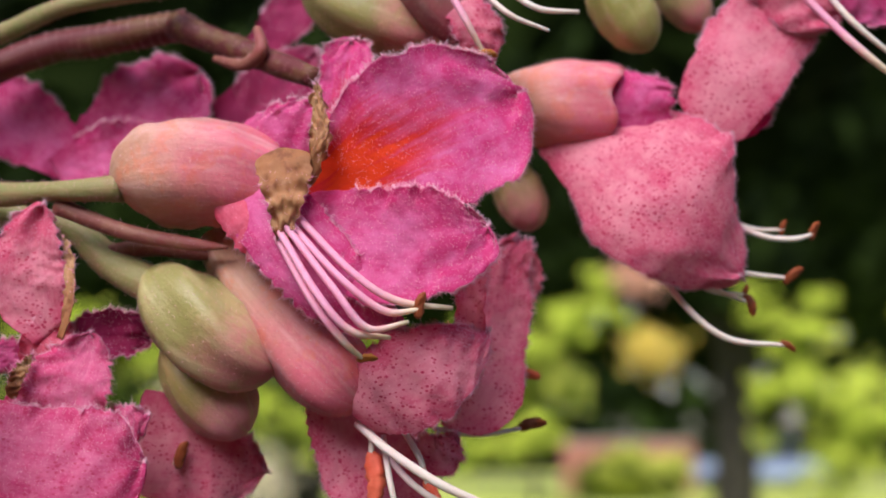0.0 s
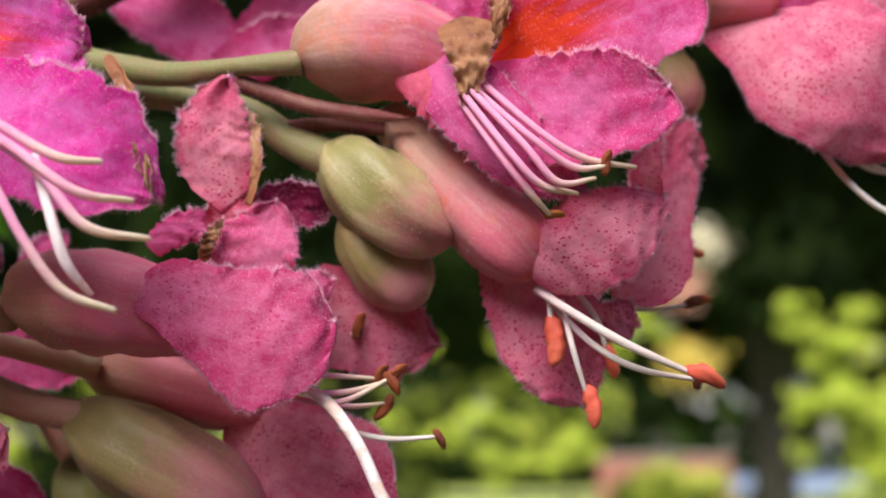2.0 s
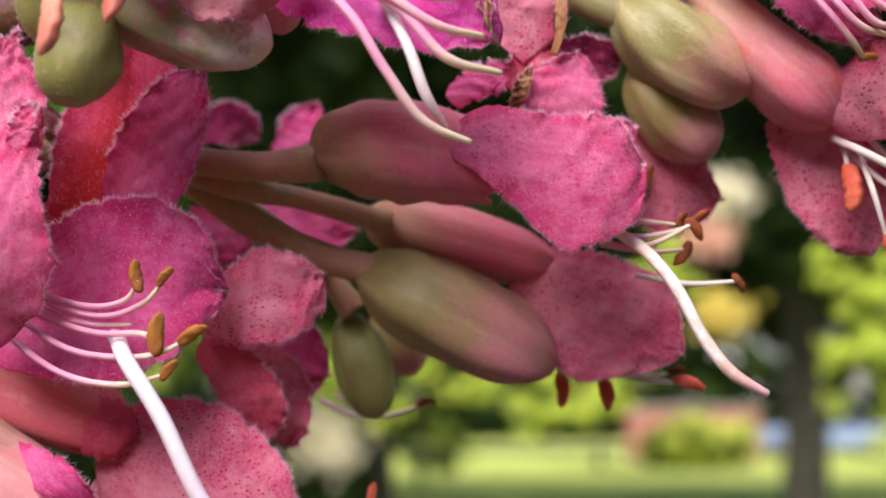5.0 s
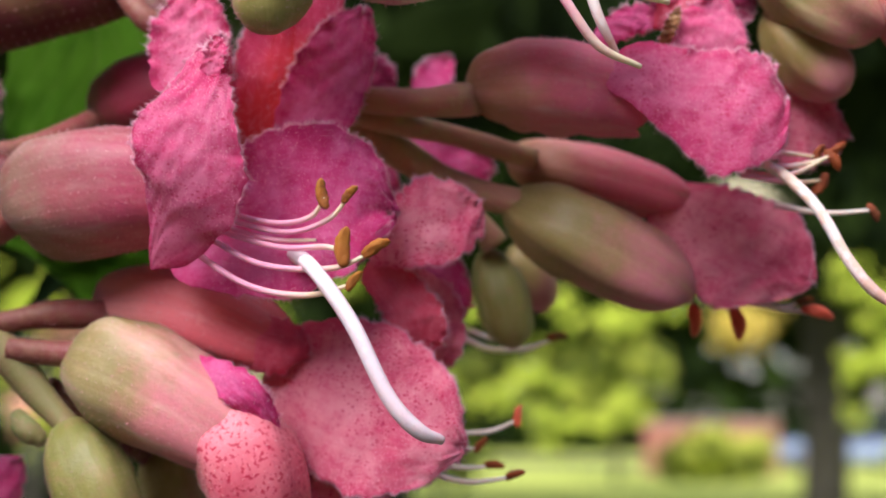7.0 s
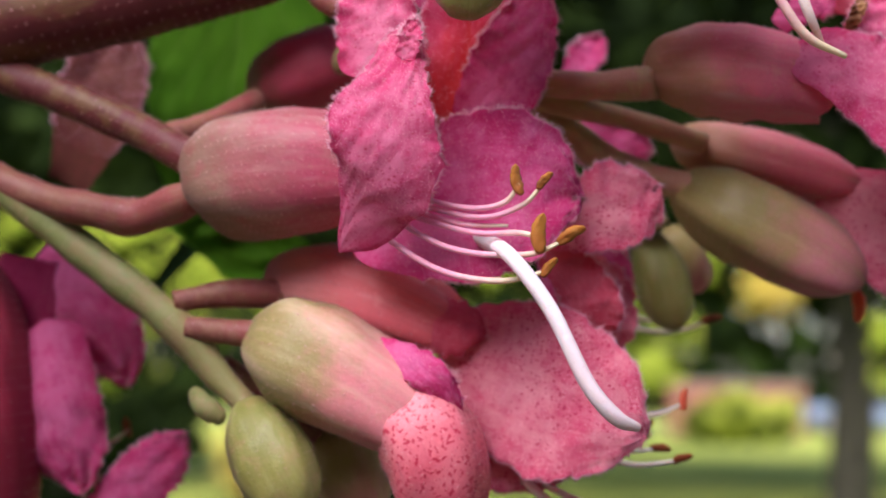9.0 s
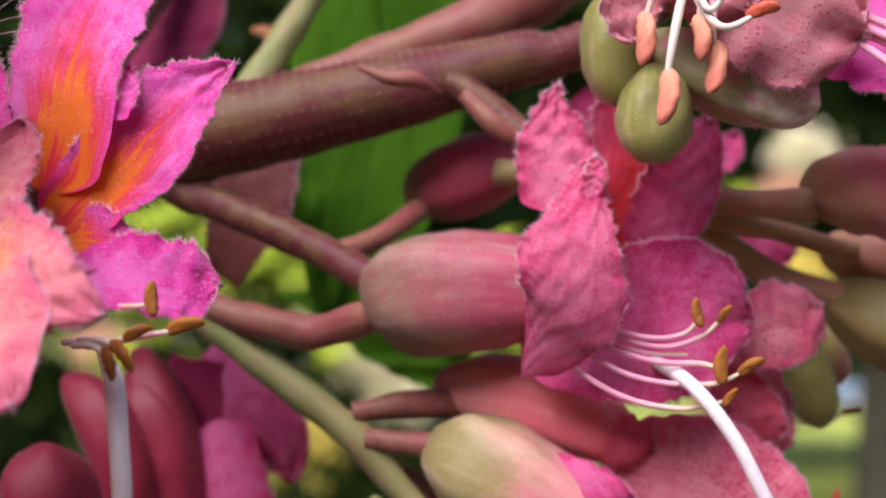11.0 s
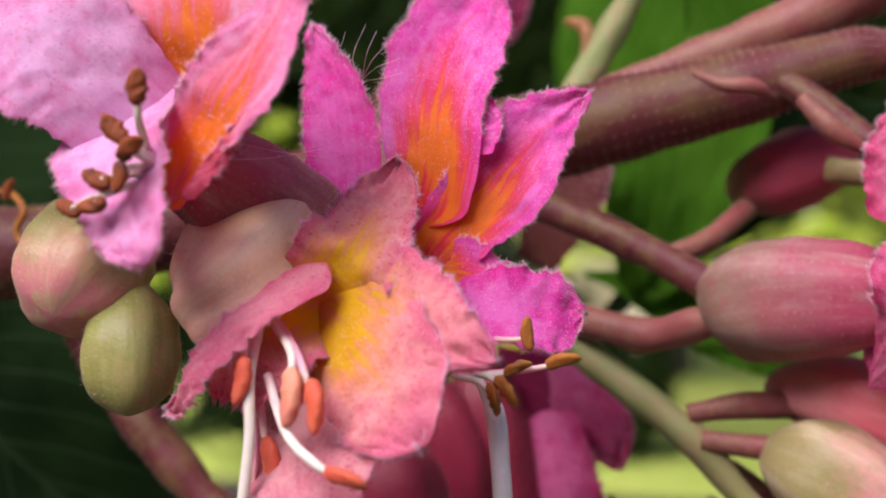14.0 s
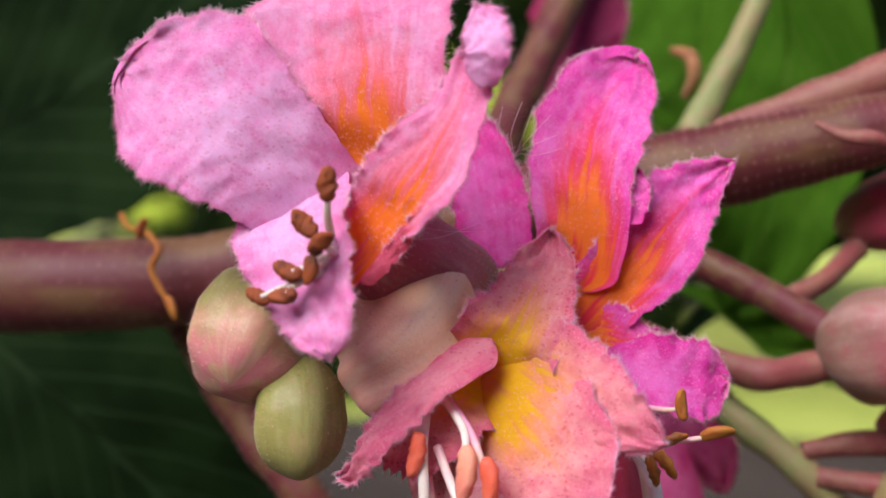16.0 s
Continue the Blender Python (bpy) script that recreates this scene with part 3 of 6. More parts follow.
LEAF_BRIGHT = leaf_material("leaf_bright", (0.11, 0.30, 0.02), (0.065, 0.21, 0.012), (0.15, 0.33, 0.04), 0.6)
# the bright leaf's greens taken near black: its shade is in the colour
LEAF_SHADED = leaf_material("leaf_shaded", (0.008, 0.022, 0.005), (0.004, 0.012, 0.003), (0.024, 0.048, 0.018), 0.05)
# greens below real foliage, so that tree shade is part of the colour
SHADED_FOLIAGE = foliage_material("shaded_foliage", (0.026, 0.050, 0.009), (0.008, 0.017, 0.004), 0.2)
# pale lime for sunlit leaves, near-black for shaded gaps, mixed in patches
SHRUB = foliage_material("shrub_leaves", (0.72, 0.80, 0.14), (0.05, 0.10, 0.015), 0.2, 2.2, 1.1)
# yellow, cream, peach and lime tints that stand for bright spots of light
SPOT_LEAVES = [foliage_material("spot_leaves", a, b, 0.15) for a, b in (((0.80, 0.66, 0.16), (0.60, 0.50, 0.08)), ((0.84, 0.80, 0.56), (0.70, 0.68, 0.40)), ((0.82, 0.52, 0.36), (0.70, 0.40, 0.26)), ((0.62, 0.76, 0.10), (0.40, 0.54, 0.05)))]
# paler than real grass: makes up for sun strength in the colour
GRASS = ground_material("lawn", (0.50, 0.58, 0.12), (0.30, 0.40, 0.06), 0.35)
ROAD = ground_material("asphalt", (0.06, 0.06, 0.06), (0.045, 0.045, 0.047), 1.5, 0.8)
SOIL = ground_material("soil", (0.060, 0.045, 0.032), (0.035, 0.028, 0.02), 2.0)
BARK = ground_material("bark", (0.072, 0.070, 0.050), (0.040, 0.038, 0.028), 6.0)
BRICK = ground_material("brick_red", (0.38, 0.17, 0.12), (0.30, 0.12, 0.09), 3.0, 0.8)
COPING = ground_material("coping_stone", (0.42, 0.40, 0.36), (0.34, 0.32, 0.29), 3.0, 0.8)
CAR_PAINT = Nodes("car_paint_blue").finish((0.26, 0.34, 0.50, 1), 0.25, coat=1.0)
CAR_GLASS = Nodes("car_glass").finish((0.02, 0.025, 0.03, 1), 0.05, coat=0.5)
RUBBER = Nodes("rubber").finish((0.03, 0.03, 0.03, 1), 0.8)
METAL = Nodes("wheel_metal").finish((0.5, 0.5, 0.5, 1), 0.35)


def leaf(parent, base, bend, tip, width, material=LEAF_BRIGHT):
    lamina = petal(parent, base, bend, tip, width, material, cup=0.25, claw=0.12, full=0.6, blunt=1.8, ruffle=0.03, fringe=0, thick=0.3, name="blade", crinkle=1.2)
    rows = [(base[0], base[1], base[2], 0.45), (bend[0], bend[1] - 0.1, bend[2], 0.34), (tip[0], tip[1], tip[2], 0.1)]
    stalk("midrib", parent, rows, material, "", 0)
    return lamina


# ---- ground and distance: metres, eye at EYE ----
def grid_sheet(name, x0, x1, y0, y1, step, height, material, label):
    xs, ys = np.arange(x0, x1 + step / 2, step), np.arange(y0, y1 + step / 2, step)
    X, Y = np.meshgrid(xs, ys, indexing="ij")
    Z = height(X, Y)
    idx = np.arange(X.size).reshape(X.shape)
    faces = np.stack([idx[:-1, :-1], idx[1:, :-1], idx[1:, 1:], idx[:-1, 1:]], -1).reshape(-1, 4).tolist()
    data = bpy.data.meshes.new(name)
    data.from_pydata(np.stack([X, Y, Z], -1).reshape(-1, 3).tolist(), [], faces)
    data.polygons.foreach_set("use_smooth", np.ones(len(data.polygons), dtype=bool))
    data.materials.append(material)
    return tagged(new(name, data), label, name, "", "structure")


grid_sheet("ground", -1500, 1500, -600, 2400, 50, lambda x, y: 0 * x, GRASS, "lawn that reaches the horizon, part of its sunlight in the colour")
grid_sheet("road", -120, 120, 46, 53, 3.5, lambda x, y: 0 * x + 0.02, ROAD, "asphalt road across the lawn")
# added out of view: a dark sheet that keeps lawn bounce off the flowers
grid_sheet("soil_bed", -7, 7, -8, 9, 1.0, lambda x, y: 0 * x + 0.03, SOIL, "unseen dark soil sheet added to cut light bounced from below")


def box(bm, x0, x1, y0, y1, z0, z1, bevel=0.0):
    made = bmesh.ops.create_cube(bm, size=1.0)
    bmesh.ops.transform(bm, verts=made["verts"], matrix=Matrix.Translation(((x0 + x1) / 2, (y0 + y1) / 2, (z0 + z1) / 2)) @ Matrix.Diagonal((x1 - x0, y1 - y0, z1 - z0, 1)))
    if bevel:
        edges = {e for v in made["verts"] for e in v.link_edges}
        bmesh.ops.bevel(bm, geom=list(edges), offset=bevel, segments=2, affect="EDGES")


def solid(name, bm, material, parent, label=""):
    data = bpy.data.meshes.new(name)
    bm.to_mesh(data)
    bm.free()
    data.materials.append(material)
    ob = new(name, data)
    ob.parent = parent
    return tagged(ob, label)


def spread(count, rng, box_low, box_high, keep):
    """Points in a box that pass a test."""
    pts = rng.uniform(box_low, box_high, (count * 4, 3))
    return pts[keep(pts)][:count]


def leaves(name, centres, size, material, parent, rng, label="", facing=None):
    """Many folded leaf blades in one mesh, each at its own angle, or turned to face the light."""
    count = len(centres)
    way = unit(rng.normal(size=(count, 3)) + (0, 0, -0.4))
    side = unit(np.cross(way, rng.normal(size=(count, 3)) * (1.0 if facing is None else 0.25) + (0 if facing is None else np.array(facing))))
    face = np.cross(side, way)
    long = size * rng.uniform(0.6, 1.3, (count, 1))
    wide = long * rng.uniform(0.2, 0.32, (count, 1))
    rows = [centres - way * long / 2, centres - way * long * 0.1 + side * wide + face * wide * 0.4, centres + way * long / 2,
            centres - way * long * 0.1 - side * wide + face * wide * 0.4, centres + way * long * 0.1]
    verts = np.stack(rows, 1).reshape(-1, 3)
    k = np.arange(count)[:, None] * 5
    faces = np.concatenate([k + (0, 1, 4), k + (1, 2, 4), k + (2, 3, 4), k + (3, 0, 4)]).tolist()
    data = bpy.data.meshes.new(name)
    data.from_pydata(verts.tolist(), [], faces)
    data.materials.append(material)
    ob = new(name, data)
    ob.parent = parent
    return tagged(ob, label, "", "", "stuff")


def lumps(rng, pts, count, low, high, spread_by):
    """How near each point lies to the nearest of some random lumps, in lump radii."""
    c = rng.uniform(low, high, (count, 3))
    r = rng.uniform(*spread_by, count)
    near = np.full(len(pts), 9.0)
    for centre, radius in zip(c, r):
        near = np.minimum(near, np.linalg.norm((pts - centre) * (1, 1, 1.3), axis=1) / radius)
    return near


def gaps(pts):
    """Leaves out what would hide the bright spots."""
    away = unit(pts - (0, -0.12, EYE))
    keep = np.ones(len(pts), dtype=bool)
    for x, z in BRIGHT_SPOTS:
        keep &= away @ unit(np.array((x, 7.9, z))) < math.cos(radians(1.5))
    return pts[keep]


BRIGHT_SPOTS = ((1.20, 0.47), (1.21, 1.17), (1.13, 0.93), (-2.78, 0.48), (-2.91, 0.01), (-1.73, -0.54), (-1.32, -0.06), (-1.50, 0.27), (-1.11, -0.23))
SPOT_TONES = [0, 1, 2, 2, 2, 0, 1, 1, 1]
SPOT_SIZES = [0.15, 0.17, 0.13, 0.12, 0.14, 0.28, 0.15, 0.16, 0.22]
chance = random.Random(5)
BRIGHT_SPOTS = list(BRIGHT_SPOTS)
for _ in range(44):
    x = chance.uniform(-4.2, 3.4)
    if abs(x - 1.63) < 0.3:
        x += 0.6
    BRIGHT_SPOTS.append((round(x, 2), round(chance.uniform(-0.15, 0.75), 2)))
    SPOT_TONES.append(3)
    SPOT_SIZES.append(chance.uniform(0.10, 0.25))


def trunk(parent, x, y, r, top, rng):
    line = [(x, y, 0, r * 1.5), (x, y, 0.5, r * 1.1), (x + 0.05, y, 2, r), (x - 0.05, y, top * 0.6, r * 0.85), (x + 0.1, y, top, r * 0.5)]
    c = curve(line, 30)
    verts, faces = [], []
    for i, (px, py, pz, pr) in enumerate(c):
        for j in range(16):
            a = j / 16 * 2 * math.pi
            wob = 1 + 0.06 * math.sin(3 * a + pz) + 0.04 * math.sin(7 * a - 2 * pz)
            verts.append((px + math.cos(a) * pr * wob, py + math.sin(a) * pr * wob, pz))
    for i in range(29):
        for j in range(16):
            k = (j + 1) % 16
            faces.append((i * 16 + j, i * 16 + k, (i + 1) * 16 + k, (i + 1) * 16 + j))
    data = bpy.data.meshes.new("trunk")
    data.from_pydata(verts, [], faces)
    data.materials.append(BARK)
    ob = new("trunk", data)
    ob.parent = parent
    return ob


rng = np.random.default_rng(11)
# the tree that bears the flowers, its crown overhead and beyond
tree = tagged(new("horse_chestnut_tree"), "spreading horse chestnut crown in full leaf, shade put into its colour", "tree")
trunk(tree, -5.5, 1.0, 0.28, 6.0, rng)
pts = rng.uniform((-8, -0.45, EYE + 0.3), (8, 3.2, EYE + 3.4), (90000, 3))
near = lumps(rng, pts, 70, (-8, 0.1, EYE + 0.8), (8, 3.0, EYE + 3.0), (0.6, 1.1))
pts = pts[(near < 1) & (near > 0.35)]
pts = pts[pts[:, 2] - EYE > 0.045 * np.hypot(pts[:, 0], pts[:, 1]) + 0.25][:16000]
leaves("crown", gaps(pts), 0.20, SHADED_FOLIAGE, tree, rng)
# unseen leaves added over the flowers to block part of the sun
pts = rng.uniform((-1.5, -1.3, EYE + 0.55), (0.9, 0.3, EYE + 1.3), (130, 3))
leaves("bough_screen", pts, 0.19, SHADED_FOLIAGE, tree, rng)

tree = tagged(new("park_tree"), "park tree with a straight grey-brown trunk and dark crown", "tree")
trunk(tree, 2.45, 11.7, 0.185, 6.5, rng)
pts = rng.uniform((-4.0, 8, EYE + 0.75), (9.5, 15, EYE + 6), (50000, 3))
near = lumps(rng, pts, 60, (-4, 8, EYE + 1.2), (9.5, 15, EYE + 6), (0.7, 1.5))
leaves("crown", gaps(pts[(near < 1) & (near > 0.3)][:12000]), 0.30, SHADED_FOLIAGE, tree, rng)
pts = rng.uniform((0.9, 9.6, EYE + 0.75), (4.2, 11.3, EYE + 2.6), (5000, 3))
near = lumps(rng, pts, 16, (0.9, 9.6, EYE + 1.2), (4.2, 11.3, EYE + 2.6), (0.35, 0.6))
leaves("bough_screen", gaps(pts[near < 1][:1500]), 0.26, SHADED_FOLIAGE, tree, rng)

for name_at, count in (((-12, 17), 7000), ((-2, 20), 7000), ((9, 19), 7000), ((19, 21), 7000), ((-24, 22), 7000)):
    tree = tagged(new("park_tree"), "park tree with a dark dense crown", "tree", "trees of the park")
    trunk(tree, name_at[0], name_at[1], 0.25, 8, rng)
    low, high = np.array((name_at[0] - 7, name_at[1] - 4, EYE + 1.1)), np.array((name_at[0] + 7, name_at[1] + 4, EYE + 9))
    pts = rng.uniform(low, high, (40000, 3))
    near = lumps(rng, pts, 50, low, high, (1.0, 2.2))
    leaves("crown", pts[(near < 1) & (near > 0.3)][:count], 0.6, SHADED_FOLIAGE, tree, rng)

# leaves added as bright spots, the light put into their pale colours
for (x, z), tone, size in zip(BRIGHT_SPOTS, SPOT_TONES, SPOT_SIZES):
    spray = tagged(new("bright_spot"), "added leaves coloured pale to stand for a bright spot of light", "leaves", "sunlit leaf sprays")
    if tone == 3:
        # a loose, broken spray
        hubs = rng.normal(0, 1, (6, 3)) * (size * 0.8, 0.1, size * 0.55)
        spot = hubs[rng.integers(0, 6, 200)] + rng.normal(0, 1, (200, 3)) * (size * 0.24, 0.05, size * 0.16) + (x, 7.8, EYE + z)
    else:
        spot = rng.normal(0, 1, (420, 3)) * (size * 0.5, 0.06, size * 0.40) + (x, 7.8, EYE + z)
    leaves("leaves", spot, 0.06, SPOT_LEAVES[tone], spray, rng, "", toward)

# shrubs and hedges, with sunlit and shaded patches put into their colour
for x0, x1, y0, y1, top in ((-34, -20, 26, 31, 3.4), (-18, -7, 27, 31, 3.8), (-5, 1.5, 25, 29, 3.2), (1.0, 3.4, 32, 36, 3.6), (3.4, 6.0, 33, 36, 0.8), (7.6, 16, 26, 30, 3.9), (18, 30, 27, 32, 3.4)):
    shrub = tagged(new("shrub"), "yellow-green shrub on the lawn, sunlight and dark gaps in its colour", "shrub", "shrubs on the lawn")
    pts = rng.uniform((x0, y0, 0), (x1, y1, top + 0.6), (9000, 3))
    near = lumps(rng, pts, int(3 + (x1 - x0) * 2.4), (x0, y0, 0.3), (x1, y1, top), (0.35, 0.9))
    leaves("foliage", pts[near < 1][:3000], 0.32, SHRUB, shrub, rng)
    trunk(shrub, (x0 + x1) / 2, (y0 + y1) / 2, 0.06, top * 0.7, rng)

# near-black bushes added before them as shaded patches on the plain lawn
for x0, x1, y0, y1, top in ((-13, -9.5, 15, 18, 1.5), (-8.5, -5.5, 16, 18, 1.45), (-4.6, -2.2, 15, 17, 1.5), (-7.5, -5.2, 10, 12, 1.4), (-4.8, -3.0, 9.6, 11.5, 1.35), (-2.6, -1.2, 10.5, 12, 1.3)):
    shrub = tagged(new("shrub"), "added near-black bush that stands for a shaded patch of lawn", "shrub", "bushes in the shade")
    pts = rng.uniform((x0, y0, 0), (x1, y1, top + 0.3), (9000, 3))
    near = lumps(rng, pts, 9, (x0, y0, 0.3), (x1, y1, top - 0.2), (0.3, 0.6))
    leaves("foliage", pts[near < 1][:1500], 0.25, SHADED_FOLIAGE, shrub, rng)
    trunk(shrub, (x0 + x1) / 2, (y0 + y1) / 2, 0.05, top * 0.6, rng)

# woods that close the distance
woods = tagged(new("woods_screen"), "dark wooded edge beyond the park", "woods", "", "stuff")
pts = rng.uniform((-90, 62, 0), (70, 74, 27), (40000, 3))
leaves("foliage", pts, 1.7, SHADED_FOLIAGE, woods, rng)

# unseen foliage ring added round the near side to hold back low sky light
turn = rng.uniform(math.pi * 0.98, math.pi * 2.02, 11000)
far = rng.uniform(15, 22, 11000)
woods = tagged(new("woods_screen"), "unseen ring of foliage added on the near side to cut fill light", "woods", "", "stuff")
leaves("foliage", np.stack([far * np.cos(turn), far * np.sin(turn), rng.uniform(0, 8, 11000)], 1), 1.3, SHADED_FOLIAGE, woods, rng)

# a low brick wall beyond the lawn
wall = tagged(new("garden_wall"), "low red-brick garden wall with pale coping", "wall")
bm = bmesh.new()
box(bm, 3.4, 7.2, 39.8, 40.1, 0, 1.45)
solid("brickwork", bm, BRICK, wall)
bm = bmesh.new()
box(bm, 3.3, 7.3, 39.75, 40.15, 1.45, 1.55, 0.02)
solid("coping", bm, COPING, wall)

# a parked car
car = tagged(new("car"), "light blue car parked beyond the lawn", "car")
car.location = (9.5, 42.0, 0)
bm = bmesh.new()
box(bm, -2.1, 2.1, -0.85, 0.85, 0.3, 0.9, 0.12)
solid("body", bm, CAR_PAINT, car)
bm = bmesh.new()
box(bm, -1.1, 1.3, -0.75, 0.75, 0.9, 1.42, 0.16)
solid("cabin", bm, CAR_GLASS, car, "dark window glass")
bm = bmesh.new()
box(bm, -0.9, 1.1, -0.72, 0.72, 1.36, 1.46, 0.05)
solid("roof", bm, CAR_PAINT, car)
for wx in (-1.3, 1.35):
    for wy in (-0.78, 0.78):
        bm = bmesh.new()
        bmesh.ops.create_cone(bm, cap_ends=True, segments=20, radius1=0.32, radius2=0.32, depth=0.2, matrix=Matrix.Translation((wx, wy, 0.32)) @ Matrix.Rotation(radians(90), 4, "X"))
        wheel = solid("wheel", bm, RUBBER, car)
        bm = bmesh.new()
        bmesh.ops.create_cone(bm, cap_ends=True, segments=20, radius1=0.19, radius2=0.17, depth=0.23, matrix=Matrix.Translation((wx, wy, 0.32)) @ Matrix.Rotation(radians(90), 4, "X"))
        solid("rim", bm, METAL, wheel)

# ---- stalks of the flower head ----
G_FLOWERS, G_BUDS = "flowers of the head", "buds of the head"
rachis = thing("flower_cluster", (-185.2, 8.0, -21.9), "thick red-brown flower stem with olive streaks and side stalks", "flower cluster")
stalk("main_stem", rachis, [(-219.8, 4.0, -23.2, 6.10), (-196.1, 6.0, -22.4, 5.90), (-178.6, 9.0, -20.4, 5.40), (-136.7, 16.0, -10.4, 5.57), (-122.3, 17.0, -7.2, 5.22), (-110.8, 18.0, -4.5, 4.75), (-100.9, 19.0, -2.0, 4.15), (-91.0, 20.0, 0.9, 3.27), (-81.9, 21.0, 3.6, 2.41), (-48.4, 30.0, 24.3, 1.71), (-37.4, 30.0, 27.3, 1.71), (-28.0, 29.0, 28.7, 1.62)], STEM_RED, wobble=0.012)
stalk("side_stalk", rachis, [(-29.0, 28.0, 28.4, 1.52), (-21.0, 24.0, 24.3, 1.38), (-12.6, 18.0, 19.8, 1.14)], STEM_RED)
stalk("side_stalk", rachis, [(-59.5, 30.0, 23.6, 1.19), (-46.6, 24.0, 26.1, 1.05), (-38.4, 22.0, 28.8, 0.95), (-27.1, 24.0, 31.2, 0.76)], STEM_GREEN)
stalk("side_stalk", rachis, [(-123.1, 20.0, -2.9, 1.98), (-119.7, 24.0, 4.4, 1.86), (-116.2, 28.0, 12.8, 1.63), (-111.3, 34.0, 26.9, 1.51), (-106.1, 40.0, 41.7, 1.40)], STEM_GREEN)
stalk("side_stalk", rachis, [(-188.1, 14.0, -26.8, 2.88), (-179.9, 14.0, -39.9, 2.75), (-169.5, 14.0, -51.2, 2.63), (-158.7, 14.0, -60.6, 2.38)], STEM_RED)
stalk("side_stalk", rachis, [(-131.1, 17.0, -14.2, 2.09), (-119.7, 15.0, -18.8, 1.91), (-111.4, 13.0, -22.6, 1.97), (-104.6, 11.0, -26.5, 1.74)], STEM_RED)
stalk("side_stalk", rachis, [(-111.6, 14.0, -22.5, 1.28), (-106.9, 18.0, -20.2, 1.28), (-102.8, 24.0, -16.3, 1.39)], STEM_PINK)
stalk("side_stalk", rachis, [(-135.3, 18.0, -24.2, 1.97), (-126.1, 17.0, -28.3, 1.86), (-116.7, 14.0, -30.6, 1.86), (-112.6, 13.0, -31.1, 1.97), (-105.5, 10.0, -29.1, 1.91)], STEM_PINK)
stalk("side_stalk", rachis, [(-130.2, 18.0, -26.9, 1.89), (-121.9, 17.0, -33.0, 1.94), (-114.0, 15.0, -38.5, 1.94), (-108.0, 14.0, -43.1, 1.89), (-104.3, 14.0, -47.3, 1.57), (-99.7, 13.0, -51.7, 1.26)], STEM_GREEN)
stalk("side_stalk", rachis, [(-108.8, 14.0, -40.1, 1.26), (-103.6, 15.0, -39.1, 1.42), (-96.8, 17.0, -38.9, 1.68)], STEM_PINK)
stalk("side_stalk", rachis, [(-107.1, 13.0, -42.9, 1.26), (-102.9, 13.0, -43.2, 1.36), (-97.6, 13.0, -43.5, 1.57)], STEM_PINK)
stalk("side_stalk", rachis, [(-104.5, 17.0, -46.8, 1.47), (-101.3, 19.0, -49.1, 1.47), (-94.4, 22.0, -53.9, 1.47)], STEM_RED)
stalk("side_stalk", rachis, [(-106.3, 14.0, -49.6, 0.73), (-104.8, 12.0, -50.9, 1.26), (-103.4, 12.0, -52.0, 1.05), (-103.0, 12.0, -52.8, 0.37)], STEM_GREEN)
stalk("side_stalk", rachis, [(-93.4, 24.0, -11.7, 1.64), (-79.9, 20.0, -13.9, 1.59), (-66.7, 16.0, -16.4, 1.54), (-58.2, 13.0, -16.8, 1.74)], STEM_TAN)
stalk("side_stalk", rachis, [(-76.4, 20.0, -15.2, 1.45), (-67.1, 18.0, -18.3, 1.30), (-61.2, 20.0, -19.2, 1.16), (-52.3, 23.0, -21.5, 1.25)], STEM_TAN)
stalk("side_stalk", rachis, [(-75.2, 20.0, -15.2, 1.83), (-67.8, 21.0, -20.4, 1.83), (-60.9, 22.0, -24.5, 1.64), (-52.3, 23.0, -26.8, 1.74)], STEM_TAN)
stalk("side_stalk", rachis, [(-62.2, 26.0, -24.0, 1.25), (-59.7, 29.0, -26.1, 1.25), (-56.8, 30.0, -30.1, 1.45)], STEM_TAN)
stalk("side_stalk", rachis, [(-66.9, 26.0, 14.9, 1.24), (-54.6, 22.0, 10.9, 1.34), (-45.2, 18.0, 8.1, 1.34), (-37.0, 14.0, 7.6, 0.95), (-30.5, 13.0, 7.7, 1.43)], STEM_GREEN)
stalk("side_stalk", rachis, [(-50.3, 24.0, 7.4, 1.24), (-38.2, 20.0, 5.2, 1.24), (-32.6, 18.0, 1.2, 1.72), (-27.2, 16.0, -1.8, 1.81)], STEM_GREEN)
stalk("bract", rachis, [(-37.2, 15.0, 6.3, 0.86), (-30.4, 14.0, 3.7, 0.81), (-24.2, 13.0, 2.4, 0.67), (-20.3, 13.0, 2.0, 0.14)], STEM_PINK)
stalk("bract", rachis, [(-34.9, 18.0, 2.1, 0.67), (-28.0, 17.0, 2.4, 0.76), (-20.1, 17.0, 1.5, 0.48)], STEM_PINK)
stalk("bract", rachis, [(-108.0, 10.0, -1.8, 0.35), (-104.7, 9.0, -3.3, 0.82), (-101.5, 9.0, -3.6, 0.82), (-99.2, 11.0, -4.7, 0.23)], STEM_PINK, "dry curled pinkish bract")
stalk("bract", rachis, [(-96.4, 12.0, -4.7, 0.94), (-92.9, 11.0, -8.4, 1.17), (-88.9, 12.0, -10.9, 0.47)], STEM_PINK, "dry curled pinkish bract")
stalk("bract", rachis, [(-23.9, 24.0, 23.5, 0.38), (-20.6, 22.0, 22.3, 0.67), (-18.5, 20.0, 23.2, 0.76), (-19.1, 21.0, 25.9, 0.43)], STEM_PINK, "dry curled pinkish bract")
